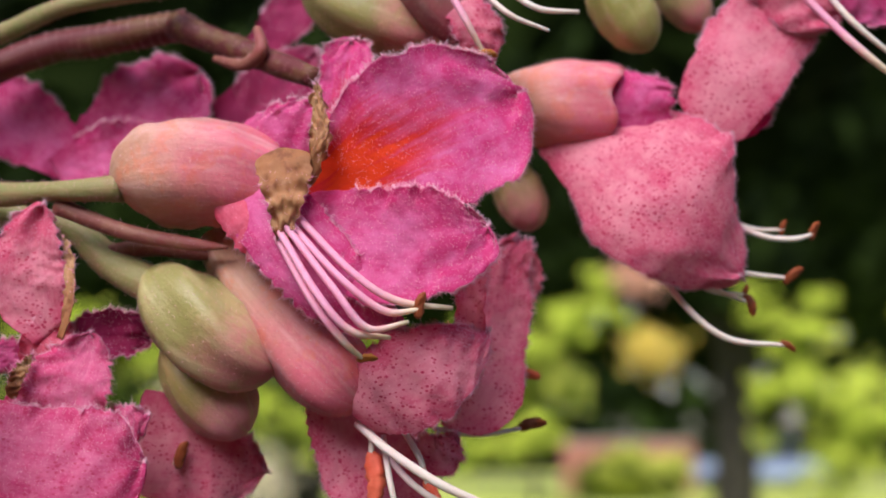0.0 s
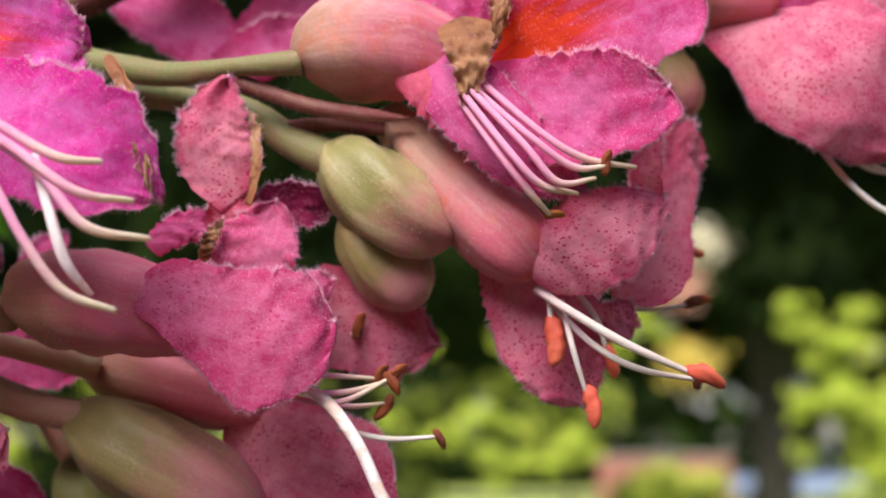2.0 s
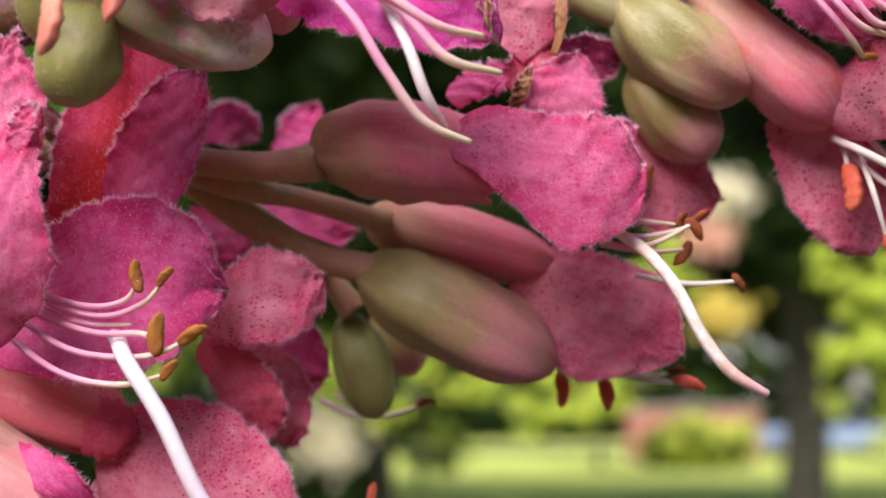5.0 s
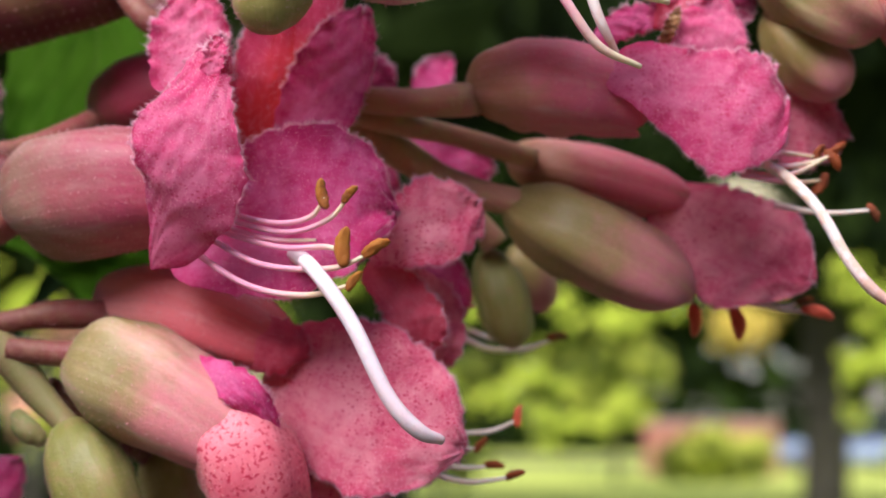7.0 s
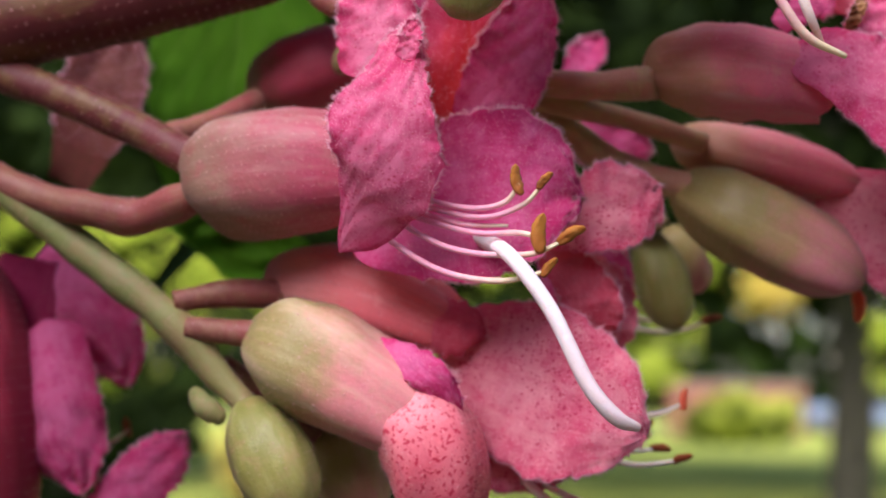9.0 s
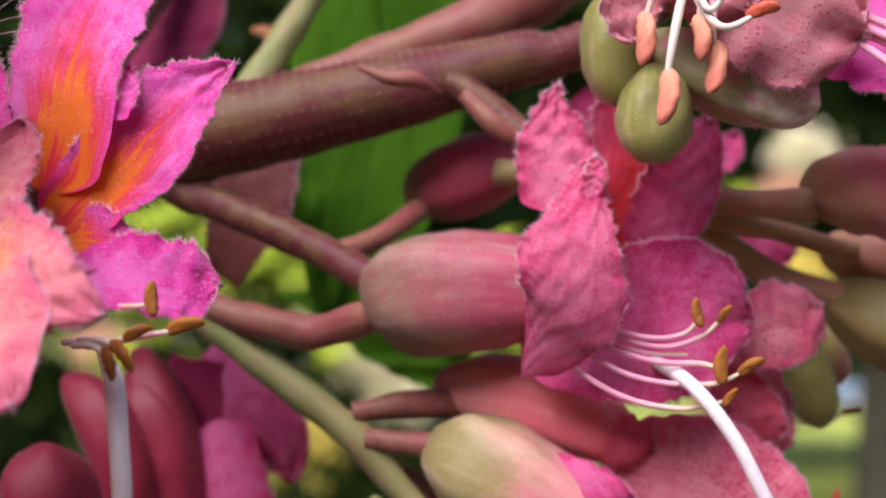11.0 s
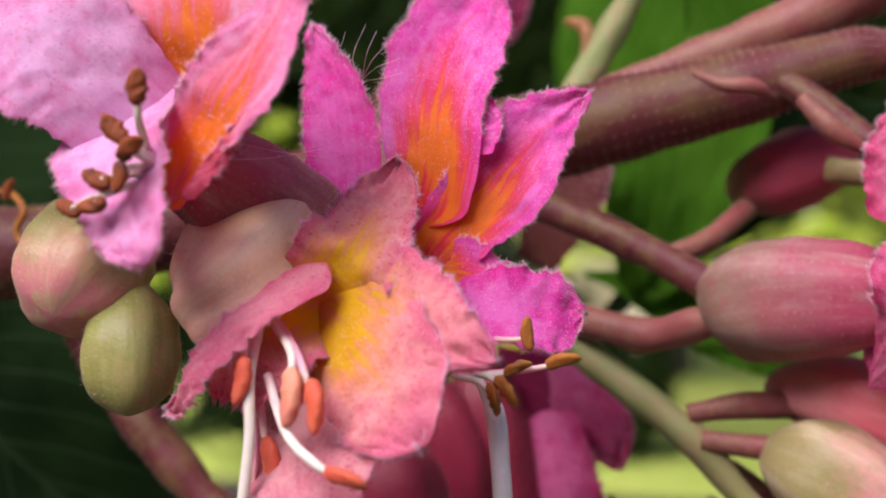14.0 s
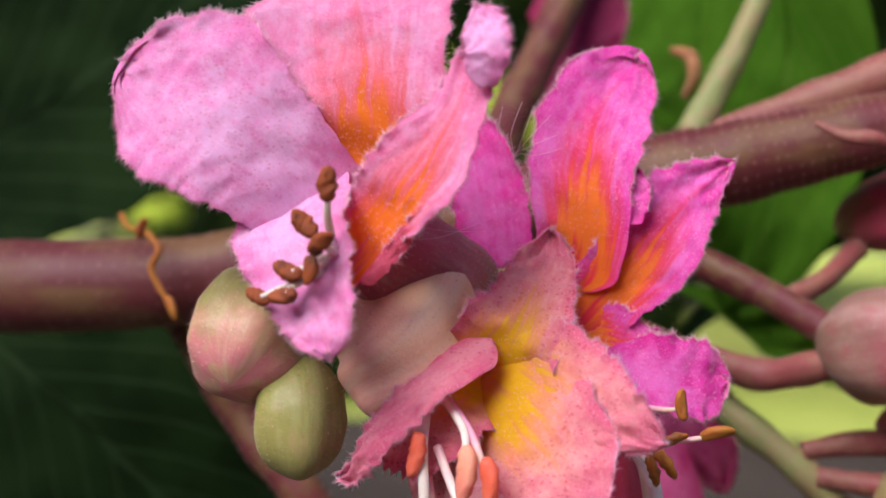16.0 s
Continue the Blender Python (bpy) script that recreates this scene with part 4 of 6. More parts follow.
stalk("side_stalk", rachis, [(-105.9, 20.0, 0.1, 1.53), (-98.9, 17.0, -2.0, 1.53), (-93.0, 14.0, -6.3, 1.53), (-88.0, 12.0, -10.6, 1.41), (-83.6, 14.0, -14.2, 1.17)], STEM_RED)
stalk("side_stalk", rachis, [(-121.0, 21.0, -2.2, 1.09), (-109.7, 22.0, 1.2, 2.18), (-99.2, 23.0, 4.7, 3.10), (-90.1, 25.0, 9.5, 3.60), (-81.5, 27.0, 14.8, 3.62)], STEM_PINK)
stalk("bract", rachis, [(-127.7, 42.0, 10.3, 0.47), (-125.0, 40.0, 9.1, 1.01), (-124.4, 40.0, 6.4, 0.93), (-125.8, 42.0, 3.7, 0.55)], WITHERED, "dry curled brown bract")


f = thing("branch", (-5300, 980, 780), "brown woody branch that bears the flower head", "branch")
stalk("limb", f, [(-217.5, 4.0, -22.5, 5.6), (-420, 20, -30, 6.5), (-1200, 150, 40, 12), (-2800, 500, 300, 22), (-5400, 1000, 800, 45)], BARK, "", 0)

# ---- flower with the red throat and a withered sepal ----
f = thing("horse_chestnut_flower", (-30.8, 13.0, 7.9), "open pink flower with a red-streaked throat and withered brown sepal", "flower", G_FLOWERS)
swell("calyx", f, (-31.5, 14.0, 8.2), (-24.6, 14.0, 9.6), (-16.2, 14.0, 8.4), 5.23, CALYX_PEACH, CUP_SHAPE, open_end=True, rim=0.5, bumpy=0.1)
blade(f, [(-18.7, 11.0, 8.1, 4.1, 3.5, 0, -0.5), (-15.1, 8.0, 2.8, 4.8, 3.4, 0, -0.5), (-11.6, 7.5, -1.4, 4.7, 3.1, 0, -0.5), (-8.1, 8.0, -3.9, 3.9, 2.8, 0, -0.5), (-3.8, 10.0, -5.8, 0.0, 0.0, 0, -0.5)], PETAL_PLAIN)
blade(f, [(-19.7, 15.0, 14.0, 0.3, 2.4, 0, -0.4), (-16.4, 13.0, 14.6, 1.2, 4.1, 0, -0.4), (-13.6, 12.0, 14.9, 1.5, 4.6, 0, -0.4), (-11.9, 13.0, 15.6, 0.0, 1.8, 0, -0.4)], PETAL_PLAIN)
blade(f, [(-10.7, 13.0, 7.9, 2.7, 3.5, 0, 0.5), (-9.8, 15.0, 13.9, 2.7, 3.3, 0, 0.5), (-9.6, 16.0, 19.2, 2.6, 2.7, 0, 0.5), (-9.3, 17.0, 22.1, 2.3, 2.3, 0, 0.5), (-9.2, 18.0, 23.7, 0.0, 0.0, 0, 0.5)], PETAL, ruffle=0.1)
blade(f, [(-13.7, 13.5, 6.1, 2.0, 2.3, 0, 0.3), (-8.6, 10.5, 9.1, 4.8, 5.4, 0, 0.3), (-4.4, 9.0, 11.2, 7.3, 6.8, 0, 0.3), (0.4, 8.5, 13.5, 7.1, 8.4, 0, 0.3), (4.6, 9.5, 15.3, 5.0, 6.9, 0, 0.3), (7.2, 11.0, 16.5, 0.0, 0.0, 0, 0.3)], PETAL, ruffle=0.04, crinkle=0.4)
blade(f, [(-14.1, 13.0, 4.7, 2.8, 2.8, 0, 0.25), (-9.0, 9.5, 2.9, 4.1, 5.3, 0, 0.25), (-4.8, 7.5, 1.8, 4.9, 5.9, 0, 0.25), (-0.7, 6.5, 1.7, 4.8, 5.0, 0, 0.25), (2.4, 6.0, 2.2, 3.1, 3.7, 0, 0.25), (4.1, 7.0, 3.2, 0.0, 0.0, 0, 0.25)], PETAL_PLAIN, ruffle=0.04)
blade(f, [(-21.1, 11.0, 6.5, 1.2, 1.5, 0, -0.7), (-18.4, 9.5, 4.3, 2.4, 2.4, 0, -0.7), (-16.2, 9.0, 1.9, 2.4, 2.4, 0, -0.7), (-14.5, 10.0, -0.1, 0.0, 0.0, 0, -0.7)], PETAL_CORAL, fringe=0.3)
blade(f, [(-14.9, 8.5, 10.7, 2.6, 2.7, 0, -0.3), (-14.5, 7.0, 8.1, 2.6, 2.4, 0, -0.3), (-14.2, 6.0, 5.6, 1.8, 1.8, 0, -0.3), (-14.3, 6.5, 3.1, 1.0, 1.1, 0, -0.3), (-14.6, 8.0, 0.9, 0.0, 0.0, 0, -0.3)], WITHERED, fringe=0.25, crinkle=0.7, ruffle=0.06, name="withered_sepal", label="withered curled brown sepal")
blade(f, [(-12.5, 9.0, 6.9, 0.5, 0.5, 0, -0.7), (-11.8, 8.0, 9.9, 0.6, 1.1, 0, -0.7), (-11.1, 8.0, 11.8, 1.2, 0.9, 0, -0.7), (-11.6, 9.0, 14.6, 0.7, 0.8, 0, -0.7), (-11.9, 10.0, 17.2, 0.2, 0.2, 0, -0.7)], WITHERED, fringe=0.25, crinkle=0.7, ruffle=0.06, name="withered_sepal", label="withered curled brown sepal")
stamen(f, [(-13.6, 8.0, 4.6), (-8.1, 5.0, -1.2), (-4.1, 5.0, -3.8), (0.9, 7.0, -4.3)], 0.5)
stamen(f, [(-14.1, 8.0, 3.8), (-9.1, 4.0, -1.8), (-5.1, 4.0, -4.8), (-1.9, 5.0, -4.6)], 0.48, anther=(8, 0, 34), size=1.05)
stamen(f, [(-14.2, 7.0, 3.2), (-9.5, 3.0, -2.9), (-6.5, 3.0, -6.4), (-3.0, 5.0, -5.7)], 0.48)
stamen(f, [(-14.7, 7.0, 2.6), (-10.9, 3.0, -3.4), (-8.0, 3.0, -6.6), (-4.6, 5.0, -7.1)], 0.5)
stamen(f, [(-15.1, 8.0, 2.3), (-11.5, 4.0, -3.8), (-8.8, 4.0, -7.3), (-6.9, 6.0, -9.0)], 0.48, anther=(30, 0, 2), size=0.8, anther_material=ANTHER_OCHRE)

# ---- drooping speckled flower ----
f = thing("horse_chestnut_flower", (5.8, 27.0, 20.3), "drooping pink flower with red-speckled petals and rust anthers", "flower", G_FLOWERS)
stalk("stalk", f, [(-12.8, 20.0, 20.3, 1.14), (-3.9, 28.0, 21.8, 1.14), (5.8, 28.0, 19.3, 1.43)], STEM_PINK)
swell("calyx", f, (4.0, 28.0, 19.3), (11.2, 27.0, 19.3), (18.6, 25.5, 18.7), 5.1, CALYX_PEACH, BELL_SHAPE, open_end=True, rim=0.5)
blade(f, [(10.7, 28.0, 21.8, 2.1, 4.3, 0, -0.8), (15.2, 24.5, 20.3, 2.8, 5.5, 0, -0.8), (19.0, 22.5, 19.5, 2.9, 5.5, 0, -0.8), (23.6, 22.0, 19.3, 1.4, 3.4, 0, -0.8)], PETAL_PLAIN, fringe=0.4)
blade(f, [(11.3, 28.0, 18.3, 5.3, 3.3, 0, -0.5), (16.0, 22.0, 12.6, 10.4, 4.8, 0, -0.5), (19.8, 18.5, 8.1, 12.0, 6.9, 0, -0.5), (23.2, 18.0, 5.0, 10.9, 6.0, 0, -0.5), (26.2, 19.5, 2.8, 7.7, 4.9, 0, -0.5), (28.5, 21.5, 1.4, 4.5, 3.1, 0, -0.5), (30.1, 22.5, 0.4, 0.0, 0.0, 0, -0.5)], PETAL_SPECKLED, ruffle=0.02, crinkle=0.35)
blade(f, [(26.8, 24.0, 15.6, 3.7, 3.7, 0, -0.25), (30.7, 23.5, 20.9, 5.5, 4.5, 0, -0.25), (34.4, 25.0, 25.9, 6.0, 4.4, 0, -0.25), (38.4, 26.0, 30.0, 4.0, 3.3, 0, -0.25), (42.4, 27.0, 34.1, 0.0, 0.0, 0, -0.25)], PETAL_SPECKLED, ruffle=0.08)
blade(f, [(30.1, 27.0, 17.5, 0.6, 1.0, 0, 0.3), (32.0, 26.0, 17.9, 1.8, 2.3, 0, 0.3), (33.9, 26.0, 20.4, 1.1, 1.5, 0, 0.3), (35.2, 27.0, 22.5, 0.0, 0.0, 0, 0.3)], PETAL_PLAIN)
stamen(f, [(27.6, 26.0, 7.9), (32.6, 25.0, 5.1), (36.1, 25.0, 4.6), (38.7, 26.0, 5.3)], 0.42, FILAMENT_WHITE, (10, 0, 20), 0.95)
stamen(f, [(28.3, 27.0, 7.5), (32.5, 27.0, 6.0), (36.0, 28.0, 6.0)], 0.4, FILAMENT_WHITE, (8, 0, 22), 0.75)
stamen(f, [(25.7, 26.0, 3.8), (30.1, 25.0, 1.3), (36.2, 26.0, 0.6)], 0.45, FILAMENT_WHITE, (22, 0, 18), 1.1)
stamen(f, [(22.7, 26.0, 3.2), (27.2, 25.0, -0.2), (31.7, 26.0, -1.9)], 0.42, FILAMENT_WHITE, (5, 0, -20), 1.0)
stamen(f, [(23.5, 27.0, 3.9), (27.5, 27.0, -0.3), (31.9, 28.0, -0.9)], 0.38, FILAMENT_WHITE, (4, 0, 14), 0.7)
stamen(f, [(21.1, 25.0, 3.0), (24.9, 24.0, -2.6), (29.1, 24.0, -5.8), (35.1, 25.0, -6.4)], 0.48, FILAMENT_WHITE, (16, 0, -12), 0.75)

# ---- pale tubular flower below it ----
f = thing("horse_chestnut_flower", (-21.3, 18.0, 2.3), "pink flower with stippled petals, white filaments and coral anthers", "flower", G_FLOWERS)
swell("calyx", f, (-22.5, 19.0, 3.7), (-15.6, 15.5, -4.6), (-7.6, 14.5, -12.6), 4.1, CALYX_PEACH, ((0, 0.45), (0.2, 0.68), (0.5, 0.86), (0.78, 1.0), (0.92, 0.82), (1, 0.4)), lobe=0.07)
blade(f, [(0.1, 22.0, -14.7, 1.2, 1.3, 0, 0.2), (3.2, 22.0, -11.1, 3.6, 4.7, 0, 0.2), (4.9, 23.0, -6.5, 3.6, 3.5, 0, 0.2), (5.6, 24.0, -2.1, 3.5, 3.5, 0, 0.2), (6.3, 24.5, 1.8, 2.5, 2.6, 0, 0.2), (7.7, 25.0, 4.8, 0.4, 2.0, 0, 0.2)], PETAL_SPECKLED, ruffle=0.08)
blade(f, [(-11.0, 20.0, -10.0, 5.3, 3.0, 0, -0.25), (-9.5, 19.0, -15.0, 5.2, 3.6, 0, -0.25), (-7.3, 18.5, -18.8, 6.9, 4.5, 0, -0.25), (-5.1, 19.0, -22.6, 4.7, 3.6, 0, -0.25), (-3.5, 20.0, -25.3, 0.0, 0.0, 0, -0.25)], PETAL_SPECKLED, ruffle=0.05)
blade(f, [(-2.3, 17.0, -16.2, 0.6, 0.7, 0, -0.2), (-0.4, 17.0, -16.9, 1.4, 2.6, 0, -0.2), (1.2, 18.0, -15.4, 0.0, 0.0, 0, -0.2)], PETAL_SPECKLED)
blade(f, [(-9.3, 13.5, -12.8, 2.3, 2.4, 0, -0.5), (-6.4, 10.5, -11.5, 3.7, 4.9, 0, -0.5), (-3.2, 9.0, -10.2, 4.6, 5.4, 0, -0.5), (-0.2, 9.0, -8.7, 3.6, 4.8, 0, -0.5), (2.4, 10.5, -7.2, 2.4, 3.0, 0, -0.5), (4.2, 13.0, -5.8, 0.0, 0.0, 0, -0.5)], PETAL_SPECKLED, ruffle=0.03, crinkle=0.5)
blade(f, [(3.1, 13.0, -6.9, 1.7, 1.0, 20, 0.4), (2.9, 13.0, -3.4, 1.7, 1.3, 20, 0.4), (3.4, 14.0, -0.1, 1.3, 0.9, 20, 0.4), (4.1, 16.0, 3.7, 0.0, 0.0, 20, 0.4)], PETAL_SPECKLED)
blade(f, [(8.8, 24.0, 3.2, 0.7, 0.7, 0, 0.2), (9.1, 25.0, 0.7, 1.2, 1.1, 0, 0.2), (8.2, 25.0, -2.3, 0.9, 0.9, 0, 0.2), (7.8, 25.0, -4.0, 0.0, 0.0, 0, 0.2)], PETAL_SPECKLED, fringe=0.6)
stamen(f, [(-8.0, 15.0, -14.5), (-4.9, 12.0, -17.0), (0.2, 11.0, -20.2), (6.9, 13.0, -23.0)], 0.6, FILAMENT_WHITE, (34, 0, -16), 1.75, ANTHER_CORAL)
stamen(f, [(-6.9, 16.0, -15.5), (-2.8, 13.0, -20.0), (1.4, 13.0, -22.3), (7.4, 15.0, -23.3)], 0.45, FILAMENT_WHITE, (8, 0, 26), 1.1, ANTHER_BROWN)
stamen(f, [(-5.6, 15.0, -15.6), (-4.7, 13.0, -20.5), (-3.3, 14.0, -25.2)], 0.42, FILAMENT_WHITE, (6, 0, -40), 1.75, ANTHER_CORAL)
stamen(f, [(-4.2, 16.0, -14.4), (-2.1, 15.0, -17.8), (-1.3, 16.0, -20.9)], 0.42, FILAMENT_WHITE, (12, 0, -40), 1.5, ANTHER_CORAL)
stamen(f, [(-6.8, 17.0, -14.3), (-6.7, 15.0, -16.7), (-6.7, 15.0, -18.8)], 0.4, FILAMENT_WHITE, (1, 0, -30), 2.1, ANTHER_CORAL)
stamen(f, [(-0.9, 23.0, -14.9), (3.8, 25.0, -15.5), (8.8, 27.0, -14.7)], 0.4, FILAMENT_WHITE, (30, 0, 6), 1.3, ANTHER_BROWN)
stamen(f, [(2.8, 25.0, -8.3), (5.8, 26.0, -8.8), (8.3, 27.0, -9.4)], 0.35, FILAMENT_WHITE, (24, 0, -4), 1.2, ANTHER_CORAL)

# ---- buds under the first flower ----
f = thing("flower_bud", (-27.5, 16.0, -0.4), "plump closed green bud flushed with rose", "bud", G_BUDS)
swell("bud", f, (-28.1, 17.0, 0.3), (-22.8, 15.0, -5.4), (-15.7, 15.0, -9.4), 4.47, BUD_ROSY, lobe=0.09, twist=1.2)
f = thing("flower_bud", (-26.8, 19.0, -7.3), "closed olive-brown bud below another", "bud", G_BUDS)
swell("bud", f, (-27.0, 20.0, -6.1), (-22.8, 19.0, -11.2), (-18.9, 19.0, -15.3), 3.71, BUD_BROWN, lobe=0.08)
f = thing("flower_bud", (7.1, 30.0, 11.1), "small brown-pink bud behind petals", "bud", G_BUDS)
swell("bud", f, (5.9, 32.0, 14.0), (8.3, 31.0, 10.6), (9.2, 31.0, 6.2), 2.76, BUD_BROWN)
f = thing("flower_bud", (-10.8, 22.0, 32.9), "plump olive bud with a rosy end", "bud", G_BUDS)
swell("bud", f, (-14.3, 24.0, 32.4), (-7.9, 22.0, 28.1), (0.4, 22.0, 25.6), 3.90, BUD_ROSY, lobe=0.07)
f = thing("flower_bud", (16.7, 26.0, 33.1), "olive-green oval bud near filaments", "bud", G_BUDS)
swell("bud", f, (16.8, 27.0, 34.1), (19.1, 26.0, 30.0), (22.0, 26.0, 25.0), 3.33, BUD_GREEN, lobe=0.06)
f = thing("flower_bud", (24.3, 28.0, 35.1), "rosy oval bud hanging above", "bud", G_BUDS)
swell("bud", f, (23.3, 29.0, 35.4), (25.5, 28.0, 32.5), (28.1, 28.0, 27.7), 2.85, BUD_ROSY)

# ---- flower above the first one ----
f = thing("horse_chestnut_flower", (-1.4, 18.0, 31.5), "pink flower with long pale filaments", "flower", G_FLOWERS)
swell("calyx", f, (-4.9, 20.0, 34.0), (-0.8, 18.0, 29.1), (3.8, 18.0, 23.8), 3.33, CALYX, CUP_SHAPE, open_end=True)
petal(f, (0.4, 16.0, 28.5), (3.1, 14.0, 24.4), (4.8, 15.0, 20.7), 4.76, PETAL_SPECKLED, cup=-0.5, claw=0.7)
stamen(f, [(-0.8, 13.0, 29.7), (2.0, 11.0, 24.0), (4.0, 12.0, 20.5)], 0.5, FILAMENT, (28, 0, -4), 0.8, ANTHER_OCHRE)
stamen(f, [(3.1, 13.0, 28.0), (6.3, 12.0, 24.6), (10.3, 13.0, 23.2)], 0.4, FILAMENT_WHITE)
stamen(f, [(5.3, 14.0, 28.4), (9.1, 13.0, 25.5), (13.3, 14.0, 25.4)], 0.45, FILAMENT_WHITE)
f = thing("horse_chestnut_flower", (38.1, 20.0, 34.0), "pink flower with long white filaments", "flower", G_FLOWERS)
petal(f, (32.7, 24.0, 37.4), (36.8, 24.0, 32.4), (41.9, 26.0, 28.1), 9.51, PETAL_SPECKLED, cup=-0.4, claw=0.6)
petal(f, (40.4, 24.0, 34.9), (43.9, 24.0, 31.2), (48.6, 26.0, 28.7), 5.71, PETAL_PLAIN, cup=-0.4, claw=0.6)
stamen(f, [(35.1, 20.0, 31.0), (39.0, 18.0, 25.6), (42.0, 17.0, 22.1), (46.1, 18.0, 19.2)], 0.6, FILAMENT)
stamen(f, [(38.0, 20.0, 31.0), (41.6, 19.0, 25.9), (46.9, 20.0, 21.8)], 0.5, FILAMENT_WHITE)

# ---- pink flowers far behind the first stalk ----
f = thing("horse_chestnut_flower", (-45.6, 34.0, 16.9), "deep pink flower behind the stalks", "flower", G_FLOWERS)
petal(f, (-41.6, 36.0, 13.5), (-33.7, 34.0, 19.5), (-27.9, 36.0, 25.2), 11.42, PETAL_PLAIN, cup=0.3, claw=0.6, ruffle=0.12)
petal(f, (-41.4, 35.0, 14.5), (-46.9, 34.0, 18.8), (-56.8, 36.0, 24.5), 9.04, PETAL_PLAIN, cup=0.3, claw=0.6)
petal(f, (-42.6, 33.0, 12.9), (-37.5, 32.0, 15.2), (-31.1, 34.0, 17.6), 5.71, PETAL_PLAIN, cup=0.3, claw=0.7)
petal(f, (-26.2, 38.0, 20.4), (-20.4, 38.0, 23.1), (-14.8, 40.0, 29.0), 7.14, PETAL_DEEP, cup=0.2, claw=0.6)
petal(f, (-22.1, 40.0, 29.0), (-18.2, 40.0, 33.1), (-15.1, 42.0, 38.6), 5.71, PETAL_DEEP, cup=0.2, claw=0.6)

# ---- shrivelled petal and red throat beside the buds ----
f = thing("horse_chestnut_flower", (-36.7, 14.0, -5.2), "half-withered speckled flower with a dark red throat", "flower", G_FLOWERS)
petal(f, (-36.5, 13.0, -5.9), (-38.9, 12.0, -0.6), (-37.7, 12.0, 5.8), 7.16, PETAL_SPECKLED, cup=0.2, claw=0.6, full=0.35, blunt=2.6)
petal(f, (-35.3, 11.0, -6.8), (-34.5, 11.0, -1.9), (-35.9, 13.0, 2.9), 1.43, WITHERED, cup=0.6, claw=0.6, turn=30, fringe=0.3, name="withered_edge", label="withered brown petal edge")
petal(f, (-38.7, 16.0, -8.7), (-33.2, 16.0, -6.2), (-28.4, 19.0, -6.1), 5.01, PETAL_DEEP, cup=0.7, claw=0.6)
petal(f, (-38.8, 14.0, -9.5), (-37.6, 13.0, -7.0), (-35.1, 14.0, -5.2), 3.82, PETAL_CORAL, cup=0.4, claw=0.6)

# ---- flower with the cream pistil ----
f = thing("horse_chestnut_flower", (-58.4, 15.0, -15.2), "pink flower with ruffled petals, brown anthers and cream pistil", "flower", G_FLOWERS)
swell("calyx", f, (-59.1, 16.0, -15.2), (-51.1, 13.0, -15.4), (-41.0, 13.0, -17.5), 4.91, CALYX_BROWN, CUP_SHAPE, open_end=True, rim=0.5, bumpy=0.12)
blade(f, [(-46.0, 15.0, -9.8, 0.6, 1.8, 0, -0.4), (-43.1, 14.0, -8.4, 1.3, 1.9, 0, -0.4), (-40.3, 14.0, -7.5, 1.1, 1.8, 0, -0.4), (-38.5, 15.0, -6.9, 0.0, 0.0, 0, -0.4)], PETAL_PLAIN)
blade(f, [(-30.1, 19.0, -17.7, 6.6, 3.6, 0, -0.2), (-25.5, 21.0, -17.8, 6.3, 4.4, 0, -0.2), (-21.5, 22.0, -18.2, 4.0, 5.0, 0, -0.2), (-19.2, 23.0, -18.8, 2.6, 3.2, 0, -0.2), (-17.9, 24.0, -19.1, 0.0, 0.0, 0, -0.2)], PETAL_SPECKLED, ruffle=0.06)
blade(f, [(-37.1, 12.0, -16.4, 5.3, 5.4, 0, -0.25), (-36.0, 10.5, -13.4, 4.2, 4.8, 0, -0.25), (-34.6, 10.5, -10.3, 3.6, 4.4, 0, -0.25), (-33.6, 12.0, -8.0, 2.4, 3.0, 0, -0.25), (-33.0, 13.0, -6.1, 0.0, 0.0, 0, -0.25)], PETAL_MAUVE, ruffle=0.04, crinkle=0.35)
blade(f, [(-31.7, 13.0, -15.2, 1.8, 2.3, 0, -0.4), (-29.3, 12.0, -14.3, 1.5, 2.6, 0, -0.4), (-27.4, 13.0, -13.7, 0.0, 0.0, 0, -0.4)], PETAL_MAUVE)
blade(f, [(-45.6, 8.6, -14.9, 1.9, 1.9, 10, -0.3), (-41.8, 7.2, -15.8, 4.0, 3.4, 10, -0.3), (-38.2, 7.2, -16.9, 4.1, 5.3, 10, -0.3), (-34.8, 7.2, -17.5, 4.7, 8.0, 10, -0.3), (-32.6, 7.0, -17.9, 4.8, 8.4, 10, -0.3), (-30.2, 7.5, -18.0, 4.9, 7.1, 10, -0.3), (-28.2, 8.5, -18.1, 4.3, 5.4, 10, -0.3), (-27.1, 10.0, -18.1, 0.0, 0.0, 10, -0.3)], PETAL_MAUVE, ruffle=0.03, crinkle=0.35)
blade(f, [(-39.3, 10.0, -12.3, 0.5, 0.5, 0, 0.4), (-38.6, 9.0, -10.4, 0.6, 0.8, 0, 0.4), (-37.6, 10.0, -8.4, 0.0, 0.0, 0, 0.4)], WITHERED, fringe=0.3, crinkle=0.6, name="withered_edge", label="withered brown petal edge")
stamen(f, [(-33.1, 13.0, -22.5), (-27.7, 13.0, -22.8), (-23.1, 15.0, -23.0)], 0.4, FILAMENT, (14, 0, 20), 1.0)
stamen(f, [(-33.1, 13.0, -23.6), (-27.2, 12.0, -24.5), (-22.1, 14.0, -23.3)], 0.42, FILAMENT, (14, 0, -22), 1.1)
